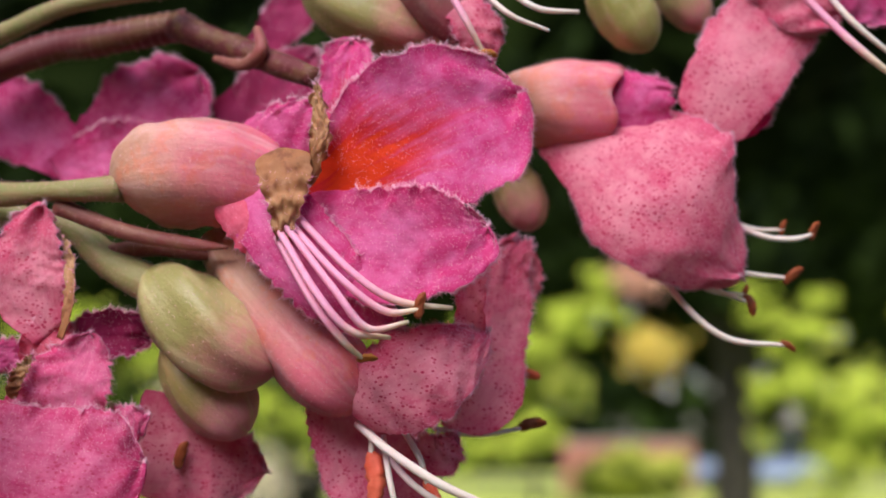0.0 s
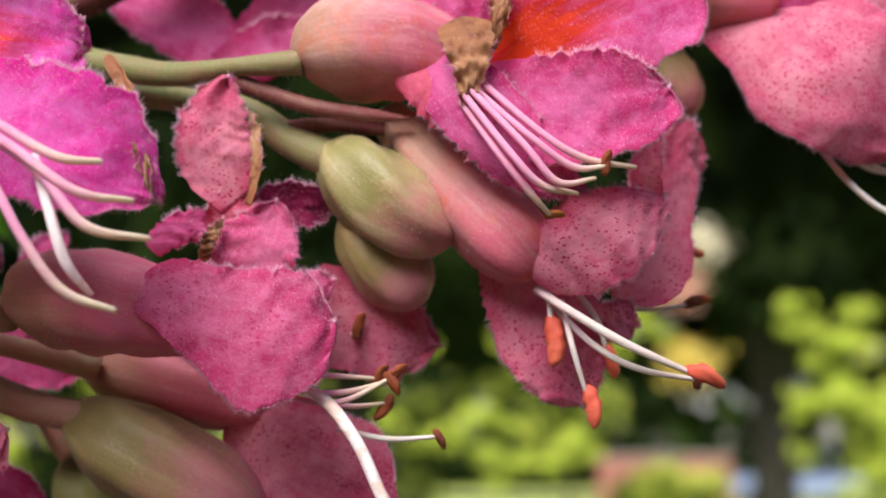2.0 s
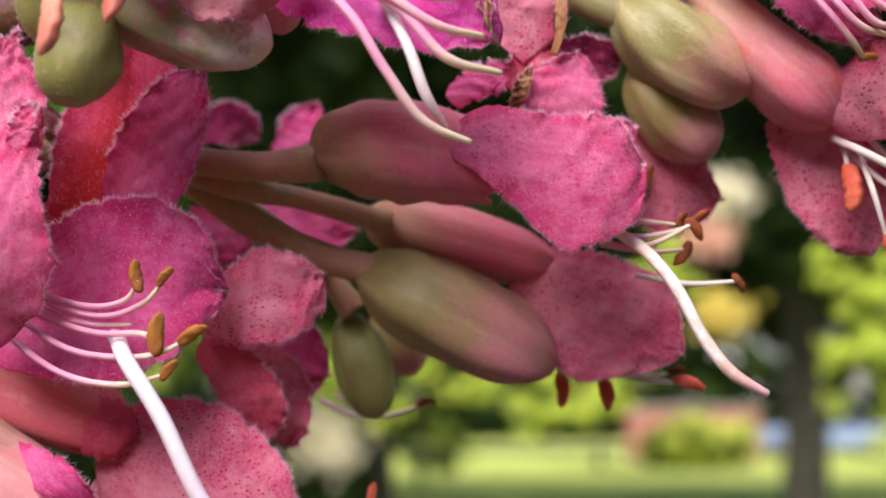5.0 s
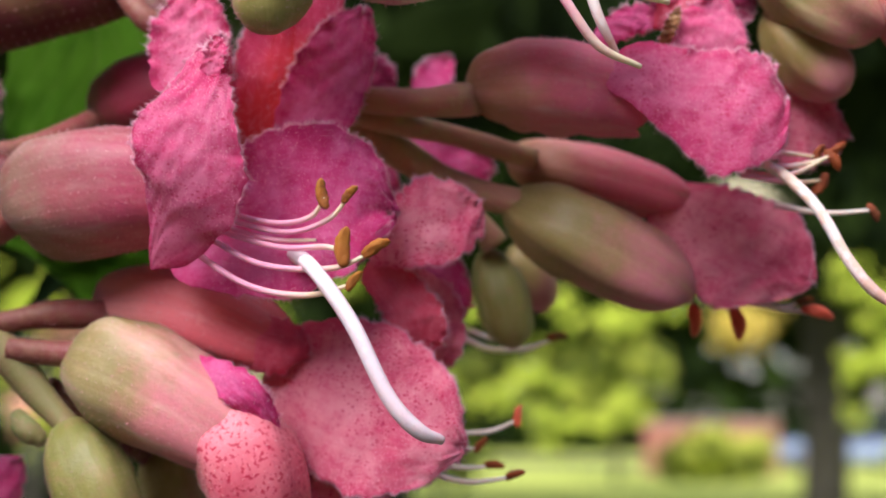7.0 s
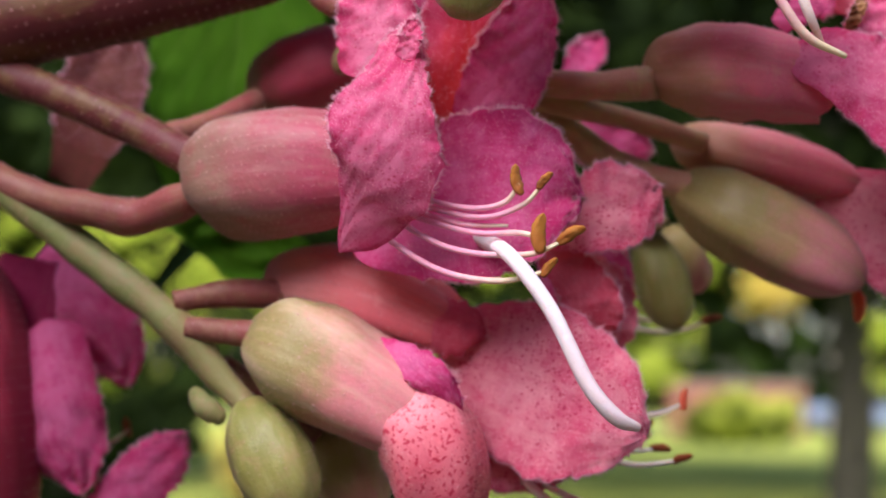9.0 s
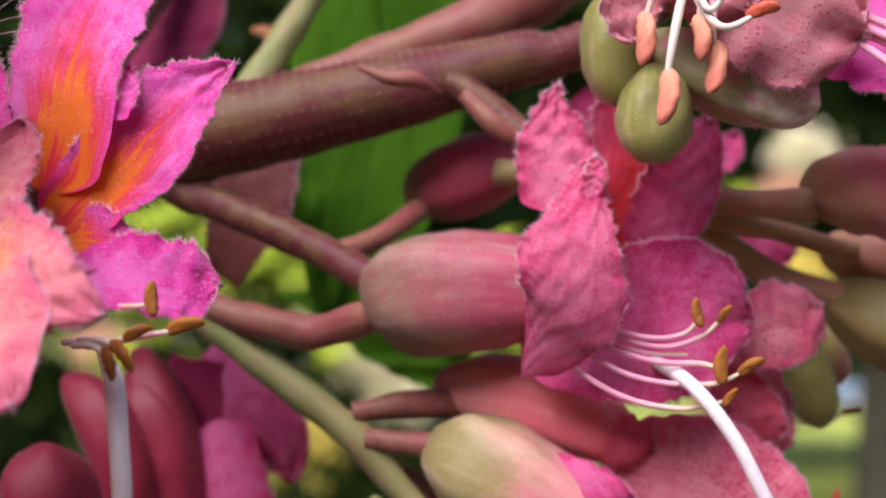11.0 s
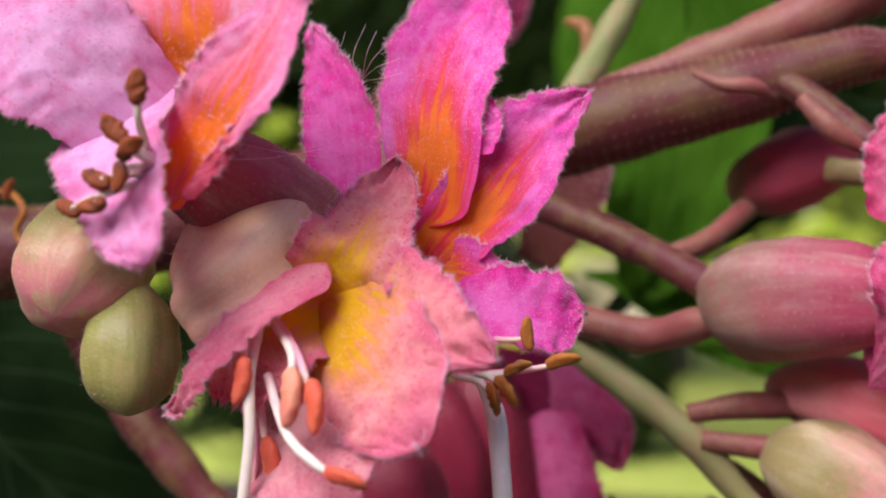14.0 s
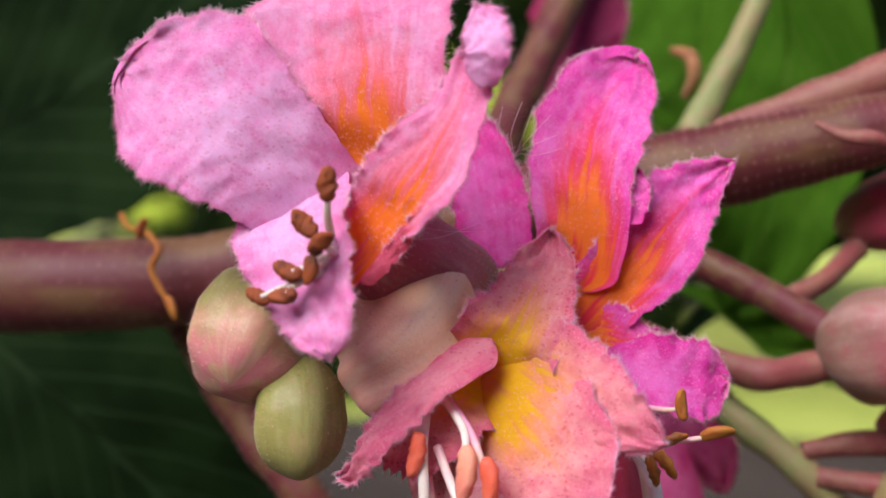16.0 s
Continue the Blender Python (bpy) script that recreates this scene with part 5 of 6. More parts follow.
stamen(f, [(-34.2, 13.0, -24.1), (-27.2, 12.0, -25.4), (-21.5, 14.0, -22.8)], 0.42, FILAMENT, (22, 0, 18), 1.0)
stamen(f, [(-31.0, 15.0, -24.8), (-26.1, 15.0, -25.6), (-22.6, 16.0, -25.3)], 0.4, FILAMENT, (-14, 0, -20), 1.25)
stamen(f, [(-27.3, 17.0, -27.7), (-22.4, 16.0, -28.7), (-17.6, 16.0, -28.5)], 0.42, FILAMENT_WHITE, (8, 0, -16), 0.9)
stamen(f, [(-28.2, 22.0, -18.8), (-26.7, 21.0, -18.4), (-25.5, 20.0, -17.9)], 0.35, FILAMENT, (10, 0, 34), 1.2)
stamen(f, [(-32.3, 13.0, -22.8), (-28.0, 11.0, -25.1), (-24.6, 9.0, -29.2), (-22.1, 8.0, -34.3), (-19.6, 8.0, -37.6), (-16.2, 9.0, -39.6)], 0.85, PISTIL, name="pistil", label="cream pistil with rusty stains")

# ---- flower with the round speckled petal, and the bud before it ----
f = thing("horse_chestnut_flower", (-53.3, 28.0, -20.9), "rose flower with one round speckled petal and coral anthers", "flower", G_FLOWERS)
swell("calyx", f, (-55.2, 28.0, -20.3), (-47.0, 26.0, -22.6), (-34.4, 25.0, -26.0), 3.7, CALYX_BROWN, ((0, 0.24), (0.1, 0.6), (0.3, 0.9), (0.55, 1.0), (0.8, 0.86), (0.94, 0.52), (1, 0.16)), lobe=0.07)
blade(f, [(-39.7, 25.0, -26.6, 2.8, 3.4, 0, -0.3), (-34.9, 23.0, -28.5, 4.9, 5.5, 0, -0.3), (-30.8, 22.0, -30.8, 5.8, 7.3, 0, -0.3), (-27.4, 22.0, -32.5, 6.2, 6.1, 0, -0.3), (-24.5, 22.5, -34.0, 4.4, 3.8, 0, -0.3), (-22.4, 23.0, -35.2, 0.0, 0.0, 0, -0.3)], PETAL_SPECKLED, ruffle=0.02)
stamen(f, [(-35.3, 30.0, -32.9), (-34.6, 30.0, -35.9), (-34.5, 30.0, -38.3)], 0.4, FILAMENT, (1, 0, -30), 1.6, ANTHER_CORAL)
stamen(f, [(-31.7, 29.0, -33.0), (-30.5, 29.0, -36.0), (-30.0, 29.0, -38.6)], 0.4, FILAMENT, (6, 0, -30), 1.7, ANTHER_CORAL)
stamen(f, [(-29.2, 27.0, -36.5), (-25.7, 27.0, -37.7), (-21.6, 27.0, -38.3)], 0.5, FILAMENT_WHITE, (30, 0, -10), 1.5, ANTHER_CORAL)
stamen(f, [(-28.7, 28.0, -37.1), (-25.1, 28.0, -37.6), (-22.5, 28.0, -37.0)], 0.4, FILAMENT_WHITE, (20, 0, 4), 0.9)
f = thing("flower_bud", (-54.3, 24.0, -26.5), "long olive bud with a dusky pink tip", "bud", G_BUDS)
swell("bud", f, (-55.4, 25.0, -26.2), (-46.3, 22.0, -30.7), (-35.4, 23.0, -36.7), 4.81, BUD_BROWN, lobe=0.08, shape=((0, 0.24), (0.1, 0.62), (0.3, 0.97), (0.55, 1.0), (0.78, 0.92), (0.93, 0.62), (1, 0.2)))
f = thing("flower_bud", (-57.4, 32.0, -31.0), "small oval green bud on thin stalk", "bud", G_BUDS)
swell("bud", f, (-58.2, 33.0, -30.3), (-56.0, 32.0, -36.2), (-54.7, 32.0, -41.9), 3.18, BUD_GREEN)
f = thing("flower_bud", (-53.9, 38.0, -28.9), "small dull brown-green bud in shade behind", "bud", G_BUDS)
swell("bud", f, (-54.9, 40.0, -28.8), (-52.9, 40.0, -32.7), (-50.9, 40.0, -36.9), 2.89, BUD_BROWN)
f = thing("horse_chestnut_flower", (-57.1, 42.0, -41.1), "small spent flower with white filament and rust anther", "flower", G_FLOWERS)
stamen(f, [(-61.9, 40.0, -39.7), (-57.9, 40.0, -41.5), (-53.4, 40.0, -41.5), (-49.9, 40.0, -40.3)], 0.45, FILAMENT_WHITE, (22, 0, 3), 1.1)
stamen(f, [(-60.4, 42.0, -39.1), (-57.7, 42.0, -40.1), (-55.8, 42.0, -40.3)], 0.4, FILAMENT_WHITE, (22, 0, -2), 1.1)

# ---- bright flower nearest the lens ----
f = thing("horse_chestnut_flower", (-67.5, 0.0, 3.8), "bright pink flower with long curved pale filaments", "flower", G_FLOWERS)
swell("calyx", f, (-81.2, 6.0, 9.8), (-72.5, 2.0, 6.6), (-64.0, 0.0, 3.7), 4.81, CALYX, CUP_SHAPE, open_end=True)
blade(f, [(-64.6, 3.0, 7.1, 3.8, 4.9, 0, 0.3), (-57.7, 0.0, 6.6, 5.3, 4.7, 0, 0.3), (-52.7, 0.0, 6.2, 4.7, 5.3, 0, 0.3), (-49.7, 0.0, 5.9, 3.1, 4.7, 0, 0.3), (-48.4, 1.0, 5.7, 0.0, 1.6, 0, 0.3)], PETAL_MAGENTA)
blade(f, [(-60.9, 1.0, 1.3, 4.2, 5.3, 0, 0.25), (-54.7, -2.0, -1.6, 5.6, 6.2, 0, 0.25), (-49.5, -4.0, -4.1, 6.6, 5.6, 0, 0.25), (-45.7, -4.0, -6.1, 6.5, 4.6, 0, 0.25), (-42.6, -3.0, -7.9, 3.4, 2.1, 0, 0.25), (-41.0, -2.0, -8.7, 0.0, 0.0, 0, 0.25)], PETAL_HOT, ruffle=0.04, crinkle=0.4)
blade(f, [(-46.5, 1.0, 5.1, 0.5, 0.7, 0, 0.5), (-44.0, -1.0, 1.0, 0.7, 0.7, 0, 0.5), (-42.2, -3.5, -3.6, 0.7, 0.7, 0, 0.5), (-41.3, -2.5, -8.3, 0.0, 0.0, 0, 0.5)], WITHERED, fringe=0.3, crinkle=0.6, name="withered_edge", label="withered brown petal edge")
stamen(f, [(-63.3, -2.0, 3.1), (-53.9, -7.0, -2.6), (-48.0, -8.0, -6.1), (-44.6, -6.0, -6.2)], 0.62)
stamen(f, [(-62.8, -2.0, 2.0), (-51.8, -8.0, -5.1), (-45.9, -9.0, -9.2), (-41.9, -6.0, -9.5)], 0.62)
stamen(f, [(-61.8, -2.0, 1.0), (-49.9, -8.0, -6.8), (-45.0, -9.0, -12.0), (-40.4, -6.0, -12.7)], 0.65)
stamen(f, [(-61.2, -2.0, 0.5), (-53.6, -8.0, -7.2), (-50.0, -9.0, -12.9), (-46.9, -8.0, -17.1), (-43.0, -6.0, -18.6)], 0.62)
stamen(f, [(-50.6, -5.0, -5.5), (-48.2, -8.0, -10.6), (-46.7, -8.0, -14.8), (-45.1, -6.0, -17.3)], 0.68, PISTIL)
f = thing("flower_bud", (-75.9, -2.0, -3.9), "bud with a creamy white and pink-streaked tip", "bud", G_BUDS)
swell("bud", f, (-78.1, 0.0, -2.2), (-68.5, -3.0, -6.4), (-60.6, -2.0, -9.1), 4.03, BUD_CREAM, lobe=0.10, twist=1.0)
f = thing("flower_bud", (-61.4, 8.0, 1.7), "brown-green bud in shade behind", "bud", G_BUDS)
swell("bud", f, (-65.1, 10.0, 2.4), (-62.8, 10.0, -0.5), (-61.6, 10.0, -4.5), 2.70, BUD_BROWN)

# ---- blush flower with hanging peach anthers ----
f = thing("horse_chestnut_flower", (-74.3, -8.0, 5.1), "blush-pink speckled flower with hanging peach anthers", "flower", G_FLOWERS)
petal(f, (-75.3, -6.0, 6.3), (-66.6, -10.0, 0.5), (-56.9, -6.0, -3.1), 15.08, PETAL_BLUSH, cup=-0.3, claw=0.55, full=0.55, blunt=3.0)
petal(f, (-74.9, -8.0, 5.1), (-78.3, -10.0, 1.8), (-79.1, -9.0, -3.7), 6.38, PETAL_BLUSH, cup=0.4, claw=0.6)
petal(f, (-75.4, -8.0, 6.8), (-72.1, -12.0, 2.8), (-68.2, -10.0, -1.1), 8.70, PETAL_BLUSH, cup=0.3, claw=0.6)
stamen(f, [(-73.8, -13.0, 2.5), (-75.3, -15.0, -4.4), (-76.2, -15.0, -9.6)], 0.62, FILAMENT_WHITE, (-6, 0, -40), 2.2, ANTHER_PEACH)
stamen(f, [(-75.2, -12.0, 3.9), (-77.0, -14.0, -0.4), (-78.2, -14.0, -4.1)], 0.5, FILAMENT, (-2, 0, -40), 2.1, ANTHER_PEACH)
stamen(f, [(-73.1, -12.0, 3.9), (-72.9, -14.0, -1.0), (-73.2, -14.0, -4.2)], 0.5, FILAMENT, (2, 0, -30), 1.8, ANTHER_PEACH)
stamen(f, [(-72.1, -12.0, 3.9), (-71.7, -13.0, -1.8), (-71.7, -13.0, -6.6)], 0.5, FILAMENT, (-6, 0, -40), 2.1, ANTHER_PEACH)
stamen(f, [(-74.7, -12.0, 2.3), (-71.5, -15.0, -3.9), (-67.8, -14.0, -2.7)], 0.55, FILAMENT_WHITE, (24, 0, 6), 1.35, ANTHER_CORAL)
stamen(f, [(-74.3, -13.0, 3.1), (-72.5, -15.0, -2.3), (-70.9, -15.0, -1.3)], 0.5, FILAMENT_WHITE, (16, 0, 4), 1.0, ANTHER_CORAL)
f = thing("flower_bud", (-80.1, -2.0, 2.3), "round green bud under peach anthers", "bud", G_BUDS)
swell("bud", f, (-80.1, -2.0, 2.9), (-80.2, -3.0, -3.2), (-79.3, -2.0, -8.9), 3.48, BUD_GREEN)
f = thing("flower_bud", (-76.3, -4.0, -6.6), "round green bud under peach anthers", "bud", G_BUDS)
swell("bud", f, (-76.1, -3.0, -5.6), (-76.6, -6.0, -10.7), (-76.7, -5.0, -14.6), 3.71, BUD_GREEN)

# ---- flower with the white pistil ----
f = thing("horse_chestnut_flower", (-106.7, 11.0, -29.2), "fuzzy pink flower with red throat, ochre anthers and white pistil", "flower", G_FLOWERS)
swell("calyx", f, (-106.8, 12.0, -28.6), (-99.1, 10.0, -26.9), (-87.9, 8.0, -26.7), 6.7, CALYX, CUP_SHAPE, open_end=True, rim=0.5)
blade(f, [(-80.7, 10.0, -27.2, 4.4, 5.7, 0, 0.5), (-79.0, 12.0, -17.8, 5.5, 6.8, 0, 0.5), (-77.9, 13.0, -10.8, 5.4, 6.7, 0, 0.5), (-77.3, 12.0, -5.1, 4.0, 5.3, 0, 0.5), (-77.0, 12.0, -2.3, 0.0, 0.0, 0, 0.5)], PETAL_RED, ruffle=0.08)
blade(f, [(-76.5, 11.0, -22.9, 3.7, 3.1, 0, 0.3), (-73.1, 9.0, -16.6, 4.6, 3.7, 0, 0.3), (-71.2, 9.0, -11.6, 3.4, 2.8, 0, 0.3), (-69.8, 10.0, -8.0, 0.0, 0.0, 0, 0.3)], PETAL_PLAIN)
blade(f, [(-89.9, 8.0, -32.8, 3.6, 2.7, 0, 0.3), (-83.4, 6.0, -32.2, 6.0, 5.7, 0, 0.3), (-78.2, 5.0, -31.0, 8.3, 7.7, 0, 0.3), (-73.8, 4.0, -29.6, 8.3, 7.7, 0, 0.3), (-69.9, 4.0, -29.5, 6.6, 6.6, 0, 0.3), (-67.5, 5.0, -29.8, 3.3, 3.3, 0, 0.3), (-66.2, 6.0, -29.8, 0.0, 0.0, 0, 0.3)], PETAL_PLAIN, ruffle=0.04, crinkle=0.4)
blade(f, [(-70.4, 12.0, -31.3, 2.8, 3.1, 0, -0.2), (-65.5, 10.0, -30.7, 3.7, 4.2, 0, -0.2), (-62.1, 10.0, -29.6, 4.5, 4.7, 0, -0.2), (-59.4, 11.0, -28.6, 2.9, 3.5, 0, -0.2), (-58.0, 12.0, -27.8, 0.0, 0.0, 0, -0.2)], PETAL_SPECKLED, ruffle=0.08, crinkle=0.4)
blade(f, [(-69.5, 13.0, -33.8, 1.2, 1.9, 0, 0.3), (-66.3, 13.0, -37.3, 2.6, 2.6, 0, 0.3), (-64.7, 14.0, -40.7, 3.2, 2.6, 0, 0.3), (-64.1, 16.0, -43.8, 0.0, 0.0, 0, 0.3)], PETAL_CORAL)
blade(f, [(-86.4, 2.5, -19.0, 3.4, 3.8, 0, 0.3), (-86.2, 3.0, -12.4, 4.0, 3.9, 0, 0.3), (-86.3, 4.0, -7.8, 2.0, 1.5, 0, 0.3), (-85.9, 5.0, -5.3, 0.0, 0.0, 0, 0.3)], PETAL_MAUVE, ruffle=0.1, crinkle=0.5)
blade(f, [(-89.6, 3.0, -35.7, 0.0, 0.0, 0, -0.35), (-87.6, 0.0, -32.4, 2.0, 4.4, 0, -0.35), (-85.4, -4.0, -28.4, 4.5, 6.1, 0, -0.35), (-84.3, -5.0, -24.0, 5.5, 4.9, 0, -0.35), (-83.4, -4.0, -20.0, 3.8, 2.9, 0, -0.35), (-83.0, -2.0, -16.9, 2.6, 2.1, 0, -0.35), (-82.5, 0.0, -13.8, 0.0, 0.9, 0, -0.35)], PETAL_MAUVE, ruffle=0.04, crinkle=0.5)
blade(f, [(-83.1, -3.0, -18.0, 0.8, 1.2, 0, 0.3), (-82.3, -3.0, -15.7, 0.9, 1.1, 0, 0.3), (-82.1, -2.0, -13.8, 0.0, 0.0, 0, 0.3)], PETAL_MAUVE)
petal(f, (-67.5, 18.0, -34.9), (-63.9, 18.0, -38.5), (-62.6, 20.0, -44.4), 6.89, PETAL_SPECKLED, cup=-0.2, claw=0.6)
stamen(f, [(-84.2, 3.0, -29.7), (-77.3, 0.0, -31.6), (-73.6, -1.0, -31.3), (-72.0, -2.0, -29.6)], 0.38, FILAMENT, (-6, 0, 30), 1.25, ANTHER_OCHRE)
stamen(f, [(-84.2, 3.0, -30.3), (-76.3, 0.0, -32.5), (-72.0, -1.0, -31.6), (-69.8, -2.0, -29.6)], 0.38, FILAMENT, (14, 0, 16), 0.9, ANTHER_OCHRE)
stamen(f, [(-84.7, 3.0, -31.4), (-76.8, 0.0, -33.9), (-71.9, -2.0, -34.2), (-69.9, -3.0, -34.9)], 0.4, FILAMENT, (2, 0, 34), 1.6, ANTHER_OCHRE)
stamen(f, [(-85.2, 3.0, -31.9), (-78.4, 0.0, -35.5), (-71.4, -2.0, -36.2), (-67.5, -2.0, -34.7)], 0.4, FILAMENT, (28, 0, 16), 1.25, ANTHER_OCHRE)
stamen(f, [(-87.0, 4.0, -32.9), (-80.0, 1.0, -37.3), (-74.0, -1.0, -38.6), (-69.3, -2.0, -37.7)], 0.42, FILAMENT, (14, 0, 18), 0.95, ANTHER_OCHRE)
stamen(f, [(-84.8, 4.0, -30.7), (-77.9, 1.0, -33.0), (-73.1, 0.0, -33.3)], 0.36, FILAMENT)
stamen(f, [(-79.1, 10.0, -32.5), (-75.6, 4.0, -34.3), (-72.7, -3.0, -36.5), (-69.0, -5.0, -41.5), (-65.7, -5.0, -48.0), (-63.1, -4.0, -51.0), (-61.1, -2.0, -51.9)], 1.05, PISTIL_WHITE, name="pistil", label="smooth white pistil")

# ---- flower with the broad speckled petal ----
f = thing("horse_chestnut_flower", (-98.5, 19.0, -38.0), "coral-rose flower with a broad red-speckled petal", "flower", G_FLOWERS)
swell("calyx", f, (-100.0, 20.0, -37.9), (-90.1, 17.0, -38.3), (-76.8, 15.0, -43.8), 4.7, CALYX_RED, ((0, 0.24), (0.1, 0.6), (0.3, 0.9), (0.55, 1.0), (0.8, 0.86), (0.94, 0.52), (1, 0.16)), lobe=0.08)
blade(f, [(-81.2, 17.0, -45.9, 3.8, 3.8, 0, -0.2), (-75.3, 13.0, -46.6, 7.1, 7.7, 0, -0.2), (-70.6, 11.0, -47.9, 8.0, 9.0, 0, -0.2), (-66.6, 9.0, -49.6, 7.2, 8.9, 0, -0.2), (-63.3, 8.0, -51.3, 5.7, 6.6, 0, -0.2), (-60.8, 8.0, -52.4, 3.2, 3.2, 0, -0.2), (-59.5, 9.0, -52.9, 0.0, 0.0, 0, -0.2)], PETAL_SPECKLED, ruffle=0.02, crinkle=0.3)
blade(f, [(-83.5, 13.0, -41.4, 3.2, 3.5, 0, -0.9), (-79.9, 12.0, -42.1, 3.1, 3.8, 0, -0.9), (-77.0, 12.0, -42.9, 2.7, 3.1, 0, -0.9), (-75.7, 13.0, -43.4, 0.0, 0.0, 0, -0.9)], PETAL_CORAL, fringe=0.2, ruffle=0.02)
petal(f, (-82.1, 18.0, -48.5), (-75.2, 15.0, -53.2), (-67.6, 17.0, -57.6), 9.97, PETAL_SPECKLED, cup=-0.2, claw=0.7)
petal(f, (-79.2, 19.0, -49.6), (-78.4, 17.0, -53.2), (-77.5, 18.0, -56.8), 4.20, PETAL_PLAIN, cup=-0.3, claw=0.7)
stamen(f, [(-61.6, 25.0, -51.5), (-57.3, 25.0, -51.3), (-54.2, 25.0, -50.0)], 0.4, FILAMENT_WHITE, (3, 0, 24), 1.05, ANTHER_CORAL)
stamen(f, [(-64.7, 22.0, -55.5), (-59.9, 22.0, -56.7), (-55.0, 23.0, -56.2)], 0.45, FILAMENT_WHITE, (26, 0, 8), 1.0)
stamen(f, [(-64.7, 22.0, -54.3), (-60.4, 23.0, -55.2), (-57.3, 24.0, -55.1)], 0.4, FILAMENT_WHITE, (24, 0, -2), 1.0)
stamen(f, [(-62.9, 25.0, -53.0), (-60.4, 25.0, -53.3), (-58.5, 25.0, -53.1)], 0.4, FILAMENT_WHITE, (14, 0, 16), 0.9)
stamen(f, [(-74.2, 17.0, -55.6), (-69.3, 15.0, -60.1), (-64.1, 15.0, -63.2), (-57.7, 17.0, -64.1)], 0.7, FILAMENT_WHITE, (34, 0, 10), 1.2)
stamen(f, [(-73.6, 18.0, -56.2), (-68.8, 17.0, -59.0), (-64.1, 17.0, -61.0), (-59.7, 18.0, -61.4)], 0.55, FILAMENT_WHITE, (12, 0, -20), 1.2)
stamen(f, [(-72.4, 18.0, -56.7), (-67.7, 19.0, -59.7), (-62.3, 19.0, -61.3)], 0.45, FILAMENT_WHITE, (16, 0, 6), 0.9)
f = thing("flower_bud", (-98.7, 13.0, -44.1), "large bud opening from olive calyx into stippled pink petals", "bud", G_BUDS)
swell("calyx", f, (-99.7, 14.0, -44.0), (-90.9, 10.0, -47.1), (-78.9, 11.0, -54.4), 5.88, BUD_OPENING, shape=((0, 0.25), (0.1, 0.62), (0.28, 1.0), (0.55, 0.98), (0.8, 0.82), (1, 0.6)), lobe=0.06)
swell("petal_tip", f, (-86.9, 12.0, -49.3), (-80.9, 9.0, -54.5), (-80.7, 13.0, -63.7), 5.04, BUD_PINK, shape=((0, 0.3), (0.15, 0.72), (0.4, 1.0), (0.7, 1.0), (0.9, 0.84), (1, 0.55)), label="stippled crimson-pink petals", lobe=0.06, bumpy=0.04)
petal(f, (-88.3, 11.0, -44.2), (-81.7, 5.0, -46.8), (-78.0, 8.0, -51.7), 3.93, PETAL_PLAIN, cup=-0.6, claw=0.5, fringe=0.4)
stamen(f, [(-81.4, 14.0, -61.9), (-81.4, 13.0, -63.6), (-81.5, 13.0, -65.3)], 0.4, FILAMENT, (0, 0, -30), 1.8, ANTHER_CORAL)
f = thing("flower_bud", (-99.8, 12.0, -51.1), "small oval green bud on thin stalk", "bud", G_BUDS)
swell("bud", f, (-100.4, 13.0, -50.6), (-97.1, 10.0, -56.3), (-94.0, 11.0, -62.0), 4.20, BUD_GREEN)
f = thing("flower_bud", (-93.5, 24.0, -53.9), "dusky green bud in shade below", "bud", G_BUDS)
swell("bud", f, (-95.2, 26.0, -52.6), (-91.7, 25.0, -58.2), (-88.5, 25.0, -63.5), 4.09, BUD_BROWN)
f = thing("flower_bud", (-103.4, 30.0, -15.6), "round rose-pink bud behind the stalks", "bud", G_BUDS)
swell("bud", f, (-105.1, 32.0, -14.0), (-97.7, 30.0, -11.4), (-90.0, 32.0, -8.3), 4.87, BUD_RED)

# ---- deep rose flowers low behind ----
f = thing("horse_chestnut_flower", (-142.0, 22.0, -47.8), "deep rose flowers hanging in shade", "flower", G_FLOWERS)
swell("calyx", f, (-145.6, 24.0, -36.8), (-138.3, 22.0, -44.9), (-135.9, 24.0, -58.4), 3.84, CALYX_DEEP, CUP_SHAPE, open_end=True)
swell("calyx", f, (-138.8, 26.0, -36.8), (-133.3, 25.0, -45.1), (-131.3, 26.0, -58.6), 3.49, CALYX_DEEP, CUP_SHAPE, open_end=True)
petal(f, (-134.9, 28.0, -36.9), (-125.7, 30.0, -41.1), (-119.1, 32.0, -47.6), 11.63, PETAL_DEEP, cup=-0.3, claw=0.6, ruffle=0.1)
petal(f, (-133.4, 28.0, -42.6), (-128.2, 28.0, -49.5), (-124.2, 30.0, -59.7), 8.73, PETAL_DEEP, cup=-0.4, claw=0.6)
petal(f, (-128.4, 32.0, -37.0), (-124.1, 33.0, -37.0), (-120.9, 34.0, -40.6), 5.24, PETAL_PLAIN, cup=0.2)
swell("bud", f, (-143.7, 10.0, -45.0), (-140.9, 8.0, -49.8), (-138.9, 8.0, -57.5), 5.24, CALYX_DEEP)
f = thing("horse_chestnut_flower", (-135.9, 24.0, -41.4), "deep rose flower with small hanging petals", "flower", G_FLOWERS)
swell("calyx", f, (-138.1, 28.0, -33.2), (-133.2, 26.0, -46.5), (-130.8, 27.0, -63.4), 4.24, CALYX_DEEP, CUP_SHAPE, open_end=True)
